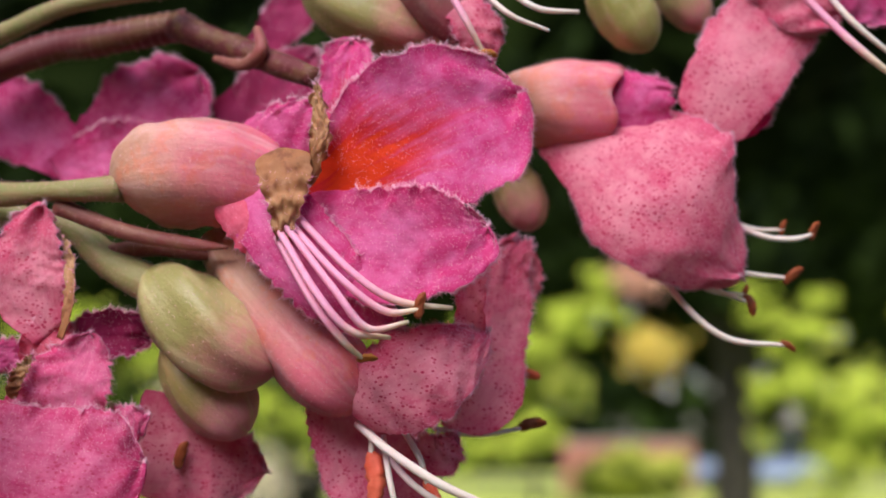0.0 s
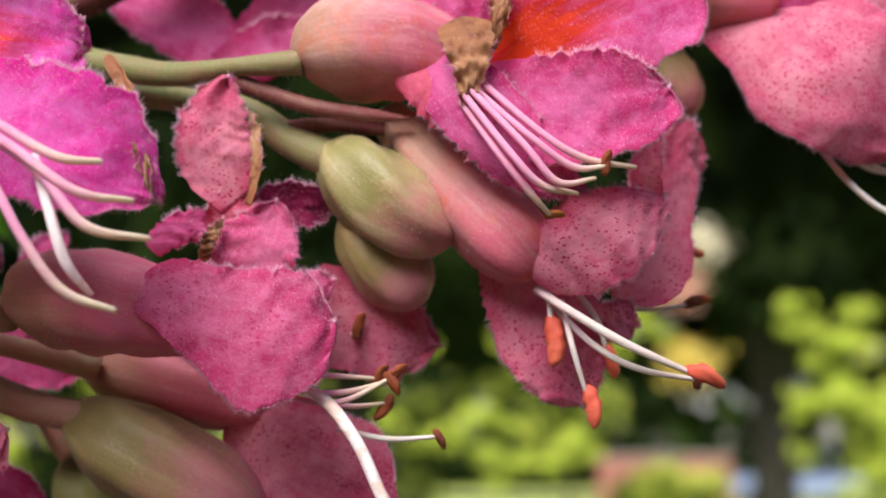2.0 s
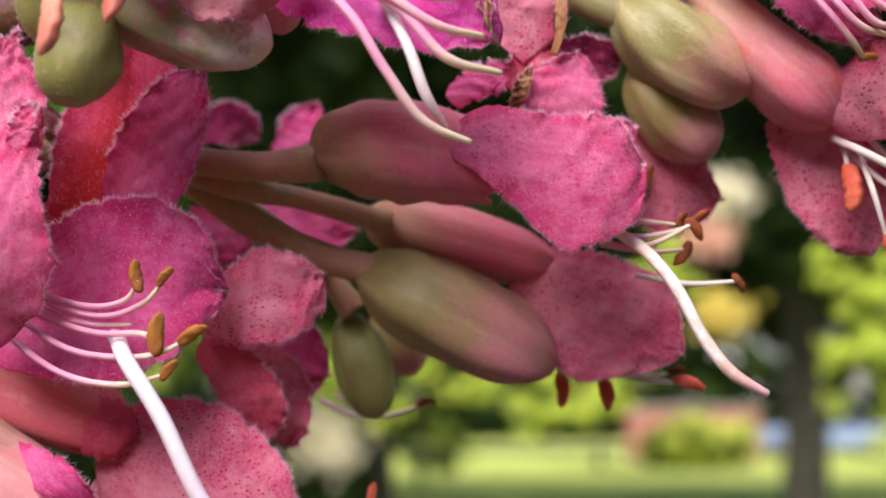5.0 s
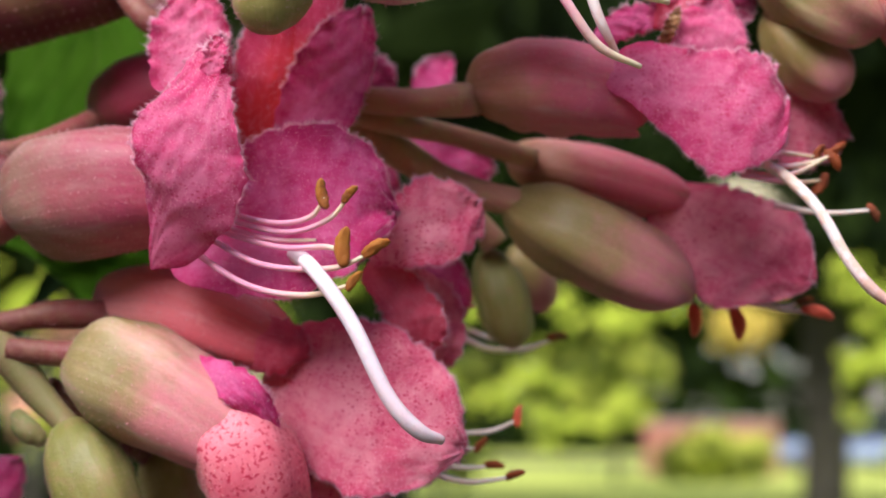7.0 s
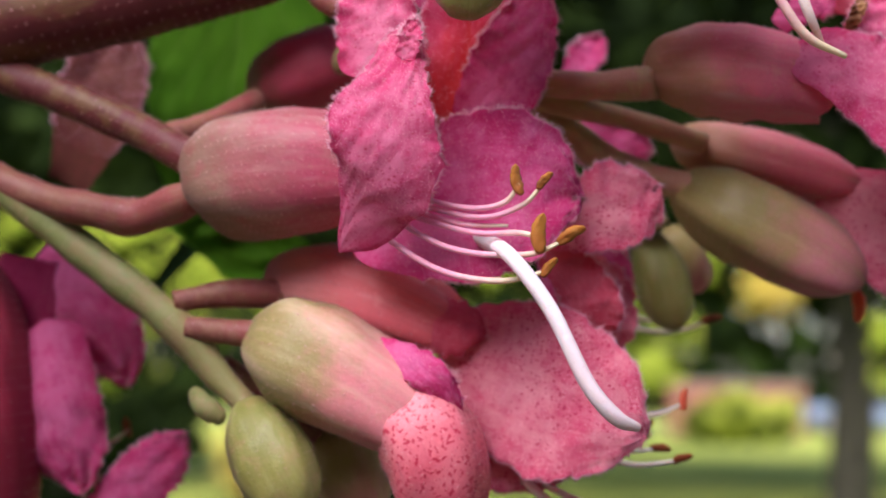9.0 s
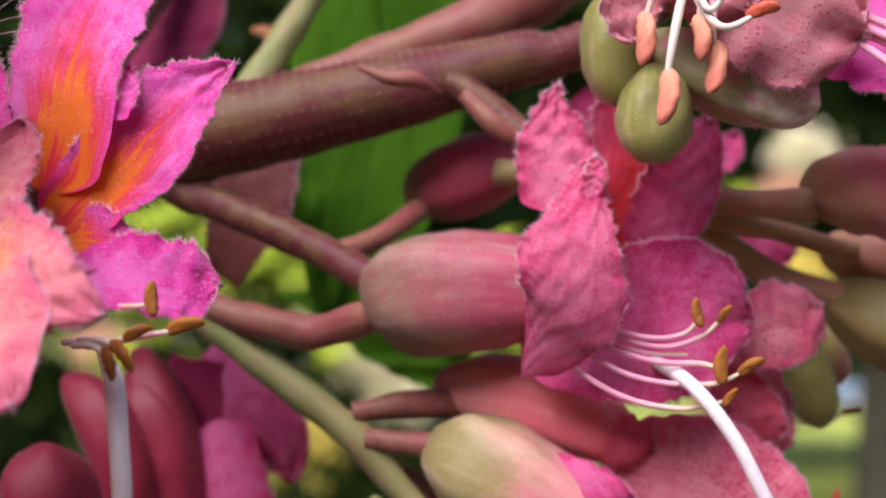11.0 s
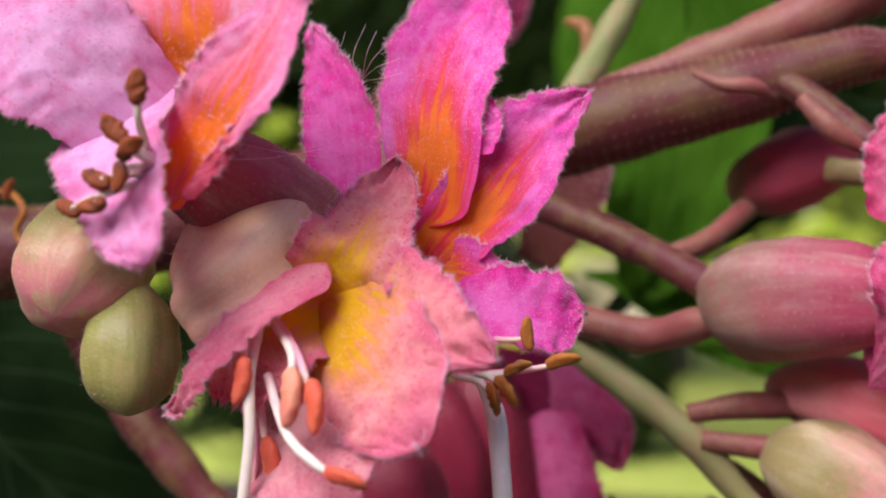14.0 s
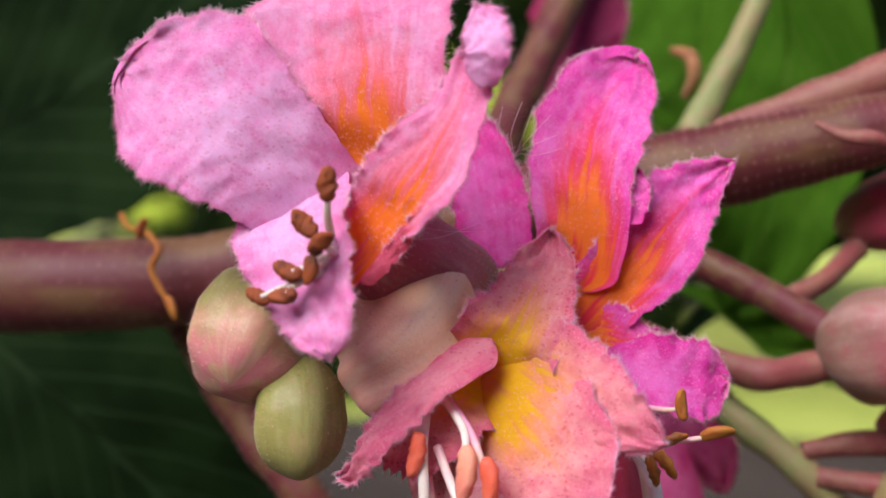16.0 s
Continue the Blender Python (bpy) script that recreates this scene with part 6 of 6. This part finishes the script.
blade(f, [(-132.0, 31.0, -35.8, 4.4, 3.3, 0, -0.5), (-125.6, 29.0, -38.0, 6.1, 4.7, 0, -0.5), (-121.9, 29.0, -42.0, 4.6, 4.6, 0, -0.5), (-119.8, 30.0, -46.0, 3.2, 3.9, 0, -0.5), (-118.9, 31.0, -48.7, 0.0, 0.0, 0, -0.5)], PETAL_PLAIN, ruffle=0.06)
blade(f, [(-127.7, 27.0, -41.6, 4.0, 4.8, 0, -0.6), (-125.6, 25.0, -49.5, 4.9, 5.3, 0, -0.6), (-123.4, 25.0, -55.9, 4.1, 6.0, 0, -0.6), (-122.1, 26.0, -61.3, 0.0, 0.0, 0, -0.6)], PETAL_PLAIN, ruffle=0.06)
blade(f, [(-121.4, 27.0, -66.1, 3.1, 4.5, 0, -0.3), (-116.3, 26.0, -60.9, 3.7, 3.5, 0, -0.3), (-113.2, 26.0, -57.2, 3.0, 3.3, 0, -0.3), (-110.8, 27.0, -54.6, 0.0, 0.0, 0, -0.3)], PETAL_PLAIN, ruffle=0.08)
stamen(f, [(-127.0, 36.0, -56.0), (-122.7, 36.0, -56.2), (-120.1, 36.0, -54.5)], 0.4, FILAMENT, (-8, 0, 26), 1.0)
f = thing("dried_petal", (-127.9, 44.0, -9.3), "dry tan and pink petal caught behind the stem", "petal")
petal(f, (-132.6, 46.0, -23.3), (-128.5, 44.0, -13.8), (-125.8, 46.0, -2.8), 11.65, PETAL_DRY, cup=0.3, claw=0.5)

# ---- small pink petals far behind ----
f = thing("horse_chestnut_flower", (-68.5, 38.0, -8.6), "dull pink flower behind the stalks", "flower", G_FLOWERS)
petal(f, (-78.3, 40.0, -10.1), (-73.7, 40.0, -7.1), (-70.0, 42.0, -8.5), 5.31, PETAL_DEEP, cup=0.3)
petal(f, (-68.0, 42.0, -9.9), (-65.3, 42.0, -7.5), (-63.0, 44.0, -4.0), 4.34, PETAL_PLAIN, cup=0.3)
petal(f, (-70.8, 34.0, -16.6), (-64.2, 33.0, -19.4), (-57.2, 35.0, -20.5), 6.27, PETAL_PLAIN, cup=0.3, claw=0.6)
petal(f, (-75.5, 30.0, -20.2), (-71.7, 30.0, -22.8), (-69.6, 32.0, -28.2), 6.75, PETAL_PLAIN, cup=0.3, claw=0.6)
petal(f, (-70.2, 30.0, -36.3), (-64.9, 28.0, -35.8), (-59.8, 30.0, -37.0), 9.65, PETAL_PLAIN, cup=0.2, claw=0.6)
petal(f, (-84.4, 22.0, -3.2), (-78.9, 20.0, -7.4), (-76.0, 22.0, -4.6), 6.27, PETAL_DEEP, cup=0.3, claw=0.6)

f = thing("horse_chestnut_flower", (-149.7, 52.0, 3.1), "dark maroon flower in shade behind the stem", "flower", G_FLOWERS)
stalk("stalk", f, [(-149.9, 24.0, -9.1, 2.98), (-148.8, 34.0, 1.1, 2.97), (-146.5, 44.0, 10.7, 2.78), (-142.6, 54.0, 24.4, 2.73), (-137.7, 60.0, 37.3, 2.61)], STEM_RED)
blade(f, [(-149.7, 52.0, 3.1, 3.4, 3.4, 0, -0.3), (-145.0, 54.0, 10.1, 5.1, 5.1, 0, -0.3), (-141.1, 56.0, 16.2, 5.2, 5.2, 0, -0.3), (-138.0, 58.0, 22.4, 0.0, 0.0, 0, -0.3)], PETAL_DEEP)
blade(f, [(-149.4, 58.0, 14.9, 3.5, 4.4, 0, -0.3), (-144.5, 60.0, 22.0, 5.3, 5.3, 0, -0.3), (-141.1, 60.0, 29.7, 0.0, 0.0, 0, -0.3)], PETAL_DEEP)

# ---- magenta flower with orange streaks ----
f = thing("horse_chestnut_flower", (-132.1, -10.0, -22.4), "magenta flower with orange-streaked upright petals and white pistil", "flower", G_FLOWERS)
swell("calyx", f, (-142.2, -2.0, -27.8), (-135.7, -8.0, -24.7), (-131.5, -10.0, -21.9), 4.07, CALYX, CUP_SHAPE, open_end=True)
blade(f, [(-137.9, -20.0, -17.7, 3.2, 3.7, 0, 0.3), (-139.0, -19.0, -11.9, 3.6, 4.1, 0, 0.3), (-140.3, -17.5, -6.9, 3.3, 3.2, 0, 0.3), (-141.9, -16.5, -3.3, 2.1, 2.1, 0, 0.3), (-143.2, -16.0, 0.2, 0.0, 0.0, 0, 0.3)], PETAL_HOT, ruffle=0.06)
blade(f, [(-130.5, -21.0, -19.8, 3.5, 4.1, 0, 0.3), (-129.5, -20.5, -13.8, 4.5, 4.7, 0, 0.3), (-129.8, -19.5, -9.5, 5.0, 5.0, 0, 0.3), (-129.5, -18.0, -5.0, 5.4, 5.7, 0, 0.3), (-128.1, -16.5, -1.0, 5.1, 5.1, 0, 0.3), (-126.4, -15.0, 1.7, 4.0, 3.7, 0, 0.3), (-125.3, -14.0, 3.5, 0.0, 0.0, 0, 0.3)], PETAL_MAGENTA, ruffle=0.06, crinkle=0.4)
blade(f, [(-130.0, -21.5, -23.6, 2.9, 2.6, 0, 0.35), (-126.4, -20.5, -19.5, 4.2, 3.8, 0, 0.35), (-123.2, -19.0, -15.4, 4.4, 4.8, 0, 0.35), (-120.4, -17.5, -11.5, 4.5, 3.6, 0, 0.35), (-117.9, -16.0, -8.8, 2.5, 1.9, 0, 0.35), (-115.9, -15.0, -7.1, 0.0, 0.0, 0, 0.35)], PETAL_MAGENTA, ruffle=0.08, crinkle=0.4)
blade(f, [(-125.5, -20.5, -13.0, 0.9, 1.7, 0, 0.3), (-124.8, -19.5, -10.2, 1.2, 1.7, 0, 0.3), (-124.6, -18.5, -7.8, 0.0, 0.0, 0, 0.3)], PETAL_HOT)
blade(f, [(-130.4, -21.0, -23.1, 2.3, 2.6, 25, 0.3), (-125.9, -22.0, -24.0, 3.4, 3.2, 25, 0.3), (-122.8, -21.0, -23.9, 1.5, 2.1, 25, 0.3), (-121.9, -20.5, -23.4, 0.0, 0.0, 25, 0.3)], PETAL_MAGENTA)
blade(f, [(-127.1, -24.0, -27.8, 2.8, 2.8, 30, 0.2), (-122.4, -24.0, -26.9, 3.8, 4.0, 30, 0.2), (-119.4, -22.5, -26.9, 3.6, 4.8, 30, 0.2), (-117.2, -21.0, -27.2, 3.0, 4.1, 30, 0.2), (-115.5, -19.5, -27.6, 0.0, 0.0, 30, 0.2)], PETAL_HOT, ruffle=0.08)
stamen(f, [(-127.2, -22.0, -29.3), (-121.9, -26.0, -29.8), (-118.9, -27.0, -29.6)], 0.4, FILAMENT, (-3, 0, 34), 1.25, ANTHER_OCHRE)
stamen(f, [(-127.6, -24.0, -32.8), (-122.3, -28.0, -32.8), (-119.8, -29.0, -32.3)], 0.45, FILAMENT_WHITE, (28, 0, 12), 1.1, ANTHER_OCHRE)
stamen(f, [(-125.5, -24.0, -33.2), (-119.4, -28.0, -32.3), (-116.2, -28.0, -31.7)], 0.4, FILAMENT, (30, 0, 8), 1.35, ANTHER_OCHRE)
stamen(f, [(-126.0, -26.0, -33.1), (-122.8, -30.0, -33.2), (-121.4, -31.0, -34.2)], 0.4, FILAMENT_WHITE, (8, 0, -28), 1.2, ANTHER_OCHRE)
stamen(f, [(-125.5, -26.0, -32.6), (-122.0, -30.0, -32.7), (-120.4, -31.0, -33.6)], 0.4, FILAMENT_WHITE, (16, 0, -22), 1.3, ANTHER_OCHRE)
stamen(f, [(-123.9, -26.0, -33.1), (-121.8, -28.0, -35.8), (-121.2, -28.0, -40.6), (-121.1, -27.0, -45.5), (-121.2, -26.0, -48.6)], 1.25, PISTIL_WHITE, name="pistil", label="smooth white pistil")

# ---- flower with the yellow throat ----
f = thing("horse_chestnut_flower", (-140.9, -26.0, -24.8), "open salmon-pink flower with a yellow throat and coral anthers", "flower", G_FLOWERS)
swell("calyx", f, (-148.4, -22.0, -17.8), (-142.6, -26.0, -22.7), (-138.9, -28.0, -27.2), 4.65, CALYX, CUP_SHAPE, open_end=True)
blade(f, [(-136.9, -30.0, -28.3, 5.6, 5.6, 0, 0.4), (-133.6, -33.0, -22.7, 4.6, 5.0, 0, 0.4), (-132.5, -30.0, -19.3, 3.4, 4.2, 0, 0.4), (-132.1, -27.0, -16.9, 2.6, 3.2, 0, 0.4), (-131.8, -24.0, -14.1, 0.0, 0.0, 0, 0.4)], PETAL_YELLOW, ruffle=0.08, crinkle=0.6)
blade(f, [(-135.4, -33.0, -23.2, 2.5, 2.5, -40, -0.4), (-138.7, -36.0, -25.6, 2.6, 2.0, -40, -0.4), (-141.7, -38.0, -28.2, 2.4, 1.9, -40, -0.4), (-144.5, -39.0, -31.3, 2.5, 1.5, -40, -0.4), (-146.9, -37.5, -34.4, 1.8, 0.8, -40, -0.4), (-148.4, -36.0, -35.9, 0.0, 0.0, -40, -0.4)], PETAL_SALMON, ruffle=0.04, crinkle=0.5)
blade(f, [(-136.6, -30.0, -25.7, 5.2, 3.3, 0, 0.3), (-139.4, -33.5, -27.9, 5.4, 2.7, 0, 0.3), (-141.6, -35.0, -31.4, 4.6, 3.2, 0, 0.3), (-142.8, -36.0, -35.3, 2.1, 2.1, 0, 0.3)], PETAL_YELLOW, ruffle=0.04, crinkle=0.4, fringe=0.4)
blade(f, [(-140.8, -29.0, -31.3, 5.6, 5.0, 0, -0.1), (-138.1, -33.0, -34.8, 7.6, 5.7, 0, -0.1), (-135.4, -37.0, -38.3, 7.3, 6.4, 0, -0.1), (-133.9, -40.0, -41.2, 4.8, 4.8, 0, -0.1), (-133.9, -41.0, -44.3, 0.0, 0.0, 0, -0.1)], PETAL_BLUSH, ruffle=0.06)
blade(f, [(-137.7, -30.0, -26.2, 4.4, 4.4, 12, -0.2), (-131.3, -34.0, -27.0, 6.0, 5.8, 12, -0.2), (-126.6, -36.5, -28.4, 5.1, 5.3, 12, -0.2), (-123.0, -38.0, -29.5, 3.1, 2.9, 12, -0.2), (-119.6, -38.0, -30.7, 0.0, 0.0, 12, -0.2)], PETAL_YELLOW, ruffle=0.05, crinkle=0.4)
blade(f, [(-136.9, -31.0, -27.1, 4.6, 4.9, 0, -0.25), (-131.7, -35.5, -30.3, 6.5, 6.8, 0, -0.25), (-128.4, -38.5, -33.2, 5.8, 6.1, 0, -0.25), (-126.3, -40.5, -35.7, 3.7, 4.0, 0, -0.25), (-124.9, -41.0, -37.6, 0.0, 0.0, 0, -0.25)], PETAL_YELLOW, ruffle=0.06, crinkle=0.4)
stamen(f, [(-141.0, -34.0, -28.1), (-140.3, -38.0, -32.6), (-139.8, -39.0, -37.5), (-140.5, -39.0, -43.9), (-141.4, -38.0, -47.4)], 0.72, FILAMENT_WHITE)
stamen(f, [(-142.0, -33.0, -28.2), (-141.1, -37.0, -30.4), (-140.7, -39.0, -32.3)], 0.5, FILAMENT, (-8, 0, -36), 1.75, ANTHER_CORAL)
stamen(f, [(-140.4, -33.0, -28.1), (-136.6, -38.0, -30.7), (-136.1, -40.0, -33.3)], 0.55, FILAMENT_WHITE, (-5, 0, -40), 2.1, ANTHER_PEACH)
stamen(f, [(-139.9, -33.0, -28.1), (-135.9, -38.0, -31.1), (-134.1, -40.0, -34.1)], 0.55, FILAMENT, (2, 0, -40), 1.9, ANTHER_CORAL)
stamen(f, [(-139.5, -36.0, -32.7), (-136.2, -40.0, -36.9), (-133.1, -42.0, -38.9), (-131.0, -42.0, -40.0)], 0.6, FILAMENT_WHITE, (34, 0, -10), 1.6, ANTHER_CORAL)
stamen(f, [(-142.0, -33.0, -29.1), (-140.5, -35.0, -35.6), (-139.5, -36.0, -39.3)], 0.5, FILAMENT, (4, 0, -40), 1.8, ANTHER_CORAL)
stamen(f, [(-141.5, -34.0, -35.8), (-140.7, -36.0, -40.2), (-141.1, -36.0, -43.1)], 0.5, FILAMENT, (-4, 0, -40), 1.8, ANTHER_CORAL)

# ---- pale flower with an orange throat ----
f = thing("horse_chestnut_flower", (-148.7, -30.0, -15.0), "pale lilac-pink flower with an orange throat and rust anthers", "flower", G_FLOWERS)
swell("calyx", f, (-140.0, -16.0, -22.8), (-143.8, -24.0, -18.9), (-147.9, -34.0, -14.4), 5.51, CALYX, CUP_SHAPE, open_end=True)
blade(f, [(-147.6, -35.0, -13.3, 4.8, 4.8, 0, 0.25), (-146.1, -38.0, -6.8, 6.8, 6.8, 0, 0.25), (-145.8, -39.0, -2.0, 8.0, 7.5, 0, 0.25), (-146.4, -38.0, 2.5, 10.0, 8.6, 0, 0.25), (-147.1, -37.0, 6.6, 9.6, 9.1, 0, 0.25), (-147.6, -36.0, 10.2, 0.0, 0.0, 0, 0.25)], PETAL_PALE, ruffle=0.04, crinkle=0.45)
blade(f, [(-148.5, -37.0, -12.8, 4.7, 4.7, -12, 0.1), (-152.1, -40.0, -8.2, 6.7, 4.9, -12, 0.1), (-156.0, -41.5, -4.3, 7.8, 6.3, -12, 0.1), (-160.0, -41.5, -2.1, 8.7, 7.9, -12, 0.1), (-164.3, -40.5, -0.5, 7.1, 6.5, -12, 0.1), (-166.7, -40.0, 0.5, 4.3, 4.2, -12, 0.1), (-168.1, -39.5, 1.2, 0.0, 0.0, -12, 0.1)], PETAL_LILAC, ruffle=0.03, crinkle=0.4)
blade(f, [(-148.8, -36.0, -18.4, 3.2, 1.6, 15, 0.3), (-142.5, -41.0, -12.9, 4.8, 2.3, 15, 0.3), (-139.3, -42.0, -8.4, 4.5, 4.0, 15, 0.3), (-137.0, -41.5, -4.1, 3.0, 3.1, 15, 0.3), (-135.5, -40.0, 0.6, 1.8, 2.3, 15, 0.3), (-134.5, -40.0, 4.4, 0.0, 0.0, 15, 0.3)], PETAL_PALE, ruffle=0.05, crinkle=0.4)
blade(f, [(-134.3, -43.0, -1.7, 1.5, 1.3, 0, -0.5), (-133.5, -44.0, 1.1, 2.3, 1.9, 0, -0.5), (-134.2, -43.0, 3.5, 2.0, 2.0, 0, -0.5), (-135.0, -42.0, 5.2, 0.0, 0.0, 0, -0.5)], PETAL_LILAC, ruffle=0.1)
blade(f, [(-152.7, -34.5, -8.8, 4.9, 6.0, 0, 0.15), (-151.0, -41.5, -13.3, 5.5, 5.7, 0, 0.15), (-148.5, -45.0, -17.9, 4.8, 3.9, 0, 0.15), (-146.3, -47.0, -20.9, 3.3, 3.1, 0, 0.15), (-145.3, -48.0, -23.4, 0.0, 0.0, 0, 0.15)], PETAL_LILAC, ruffle=0.05, crinkle=0.45)
blade(f, [(-144.7, -42.0, -18.0, 0.3, 1.0, 0, -0.4), (-142.1, -42.0, -15.0, 0.4, 1.1, 0, -0.4), (-139.7, -42.0, -12.1, 0.3, 0.8, 0, -0.4), (-138.2, -42.0, -10.2, 0.0, 0.0, 0, -0.4)], PETAL_CORAL)
stamen(f, [(-146.5, -44.0, -14.6), (-145.9, -47.0, -12.2), (-145.4, -48.0, -10.1)], 0.5, FILAMENT_WHITE, (0, 0, 34), 1.20, plump=0.62)
stamen(f, [(-146.0, -44.0, -15.0), (-146.8, -47.0, -14.0), (-147.2, -48.0, -13.1)], 0.45, FILAMENT_WHITE, (-16, 0, 16), 1.20, plump=0.62)
stamen(f, [(-146.0, -44.0, -15.5), (-145.9, -47.0, -14.9), (-146.2, -48.0, -14.8)], 0.45, FILAMENT_WHITE, (20, 0, 16), 1.06, plump=0.62)
stamen(f, [(-146.0, -44.0, -15.5), (-146.8, -47.0, -15.9), (-147.1, -48.0, -16.3)], 0.45, FILAMENT_WHITE, (-4, 0, -24), 1.06, plump=0.62)
stamen(f, [(-145.9, -44.0, -16.0), (-147.8, -47.0, -16.6), (-148.6, -48.0, -16.8)], 0.45, FILAMENT_WHITE, (-20, 0, 8), 1.10, plump=0.62)
stamen(f, [(-145.9, -44.0, -16.4), (-148.3, -47.0, -17.8), (-149.1, -48.0, -18.6)], 0.45, FILAMENT_WHITE, (-24, 0, -4), 1.06, plump=0.62)
stamen(f, [(-146.4, -44.0, -16.5), (-149.8, -47.0, -18.3), (-151.6, -47.0, -19.0)], 0.45, FILAMENT_WHITE, (-20, 0, 8), 0.96, plump=0.62)

# ---- buds by the main stem ----
f = thing("flower_bud", (-158.6, -28.0, -20.2), "round pale green bud flushed pink", "bud", G_BUDS)
swell("bud", f, (-158.0, -28.0, -18.8), (-158.5, -33.0, -23.6), (-158.5, -38.0, -28.0), 5.76, BUD_ROSY, lobe=0.07)
f = thing("flower_bud", (-154.9, -30.0, -26.4), "oval green bud with a dark tip", "bud", G_BUDS)
swell("bud", f, (-154.8, -30.0, -26.0), (-153.3, -34.0, -31.0), (-153.6, -33.0, -36.2), 4.26, BUD_GREEN)
f = thing("flower_bud", (-146.1, -24.0, -20.1), "round peach-pink bud by the stem", "bud", G_BUDS)
swell("bud", f, (-143.5, -22.0, -18.5), (-144.2, -29.0, -23.9), (-146.0, -30.0, -31.4), 6.6, BUD_PEACH)
f = thing("spent_stamens", (-187.4, 0.0, -13.2), "withered ochre stamens on the stem", "stamen")
stamen(f, [(-190.6, 1.0, -13.2), (-188.7, -1.0, -14.6), (-186.8, -1.0, -15.2)], 0.5, ANTHER_OCHRE, (10, 0, 24), 1.2, ANTHER_BROWN)
stamen(f, [(-187.4, 0.0, -14.6), (-184.0, -2.0, -17.2), (-184.9, -2.0, -19.9), (-182.5, -2.0, -24.0)], 0.6, ANTHER_OCHRE, (10, 0, -24), 1.4, ANTHER_OCHRE)

f = thing("plant_fluff", (-134.5, -24.0, -5.3), "wisps of white plant fluff caught between flowers", "fluff")
stamen(f, [(-135.3, -24.0, -6.3), (-133.9, -27.0, -4.4), (-133.3, -26.0, -2.2)], 0.032, FUZZ, name="strand")
stamen(f, [(-135.3, -24.0, -6.3), (-133.3, -27.0, -4.9), (-131.7, -26.0, -3.0)], 0.032, FUZZ, name="strand")
stamen(f, [(-135.6, -24.0, -6.3), (-135.2, -27.0, -4.6), (-134.4, -26.0, -1.7)], 0.032, FUZZ, name="strand")
stamen(f, [(-135.3, -24.0, -6.3), (-133.0, -27.0, -5.7), (-131.1, -26.0, -4.8)], 0.032, FUZZ, name="strand")
stamen(f, [(-135.3, -24.0, -6.4), (-132.8, -27.0, -6.7), (-130.8, -26.0, -6.1)], 0.032, FUZZ, name="strand")
stamen(f, [(-136.1, -24.0, -6.6), (-136.5, -27.0, -4.9), (-136.3, -26.0, -2.2)], 0.032, FUZZ, name="strand")
stamen(f, [(-142.5, -36.0, -14.5), (-139.9, -34.0, -14.2), (-137.8, -28.0, -13.0)], 0.03, FUZZ, name="strand")
stamen(f, [(-142.0, -36.0, -13.2), (-139.4, -34.0, -13.7), (-137.3, -28.0, -13.8)], 0.03, FUZZ, name="strand")

# ---- leaves ----
f = thing("leaf", (-129.0, 64.0, 63.2), "bright green leaf lit from behind", "leaf", "leaves")
leaf(f, (-129.0, 64.0, 63.2), (-112.8, 55.0, 16.3), (-119.5, 60.0, -27.5), 25.5)
f = thing("leaf", (-157.7, 222.0, 69.6), "bright green leaf farther behind the stem", "leaf", "leaves")
leaf(f, (-157.7, 222.0, 69.6), (-147.2, 215.0, 34.9), (-140.5, 220.0, 5.2), 29.0)
f = thing("leaf", (-110.4, 60.0, -34.8), "bright green leaf lit from behind", "leaf", "leaves")
leaf(f, (-128.7, 66.0, -24.6), (-113.4, 62.0, -29.0), (-97.6, 66.0, -39.1), 10.60)
f = thing("leaf", (-243.8, 40.0, -30.8), "large green leaf with pale veins, shade put into its colour", "leaf", "leaves")
leaf(f, (-269.4, 52.0, -18.7), (-222.4, 42.0, -44.7), (-186.7, 50.0, -80.2), 47.57, LEAF_SHADED)
f = thing("leaf", (-265.0, 70.0, 25.0), "green leaf with shade put into its colour", "leaf", "leaves")
leaf(f, (-320.9, 90.0, -32.6), (-254.8, 84.0, 4.9), (-199.0, 90.0, 42.8), 56.33, LEAF_SHADED)
f = thing("leaf", (-106.6, 70.0, 25.8), "green leaf with shade put into its colour", "leaf", "leaves")
leaf(f, (-133.5, 80.0, -38.4), (-101.5, 72.0, -9.2), (-80.7, 80.0, -4.0), 14.47, LEAF_SHADED)
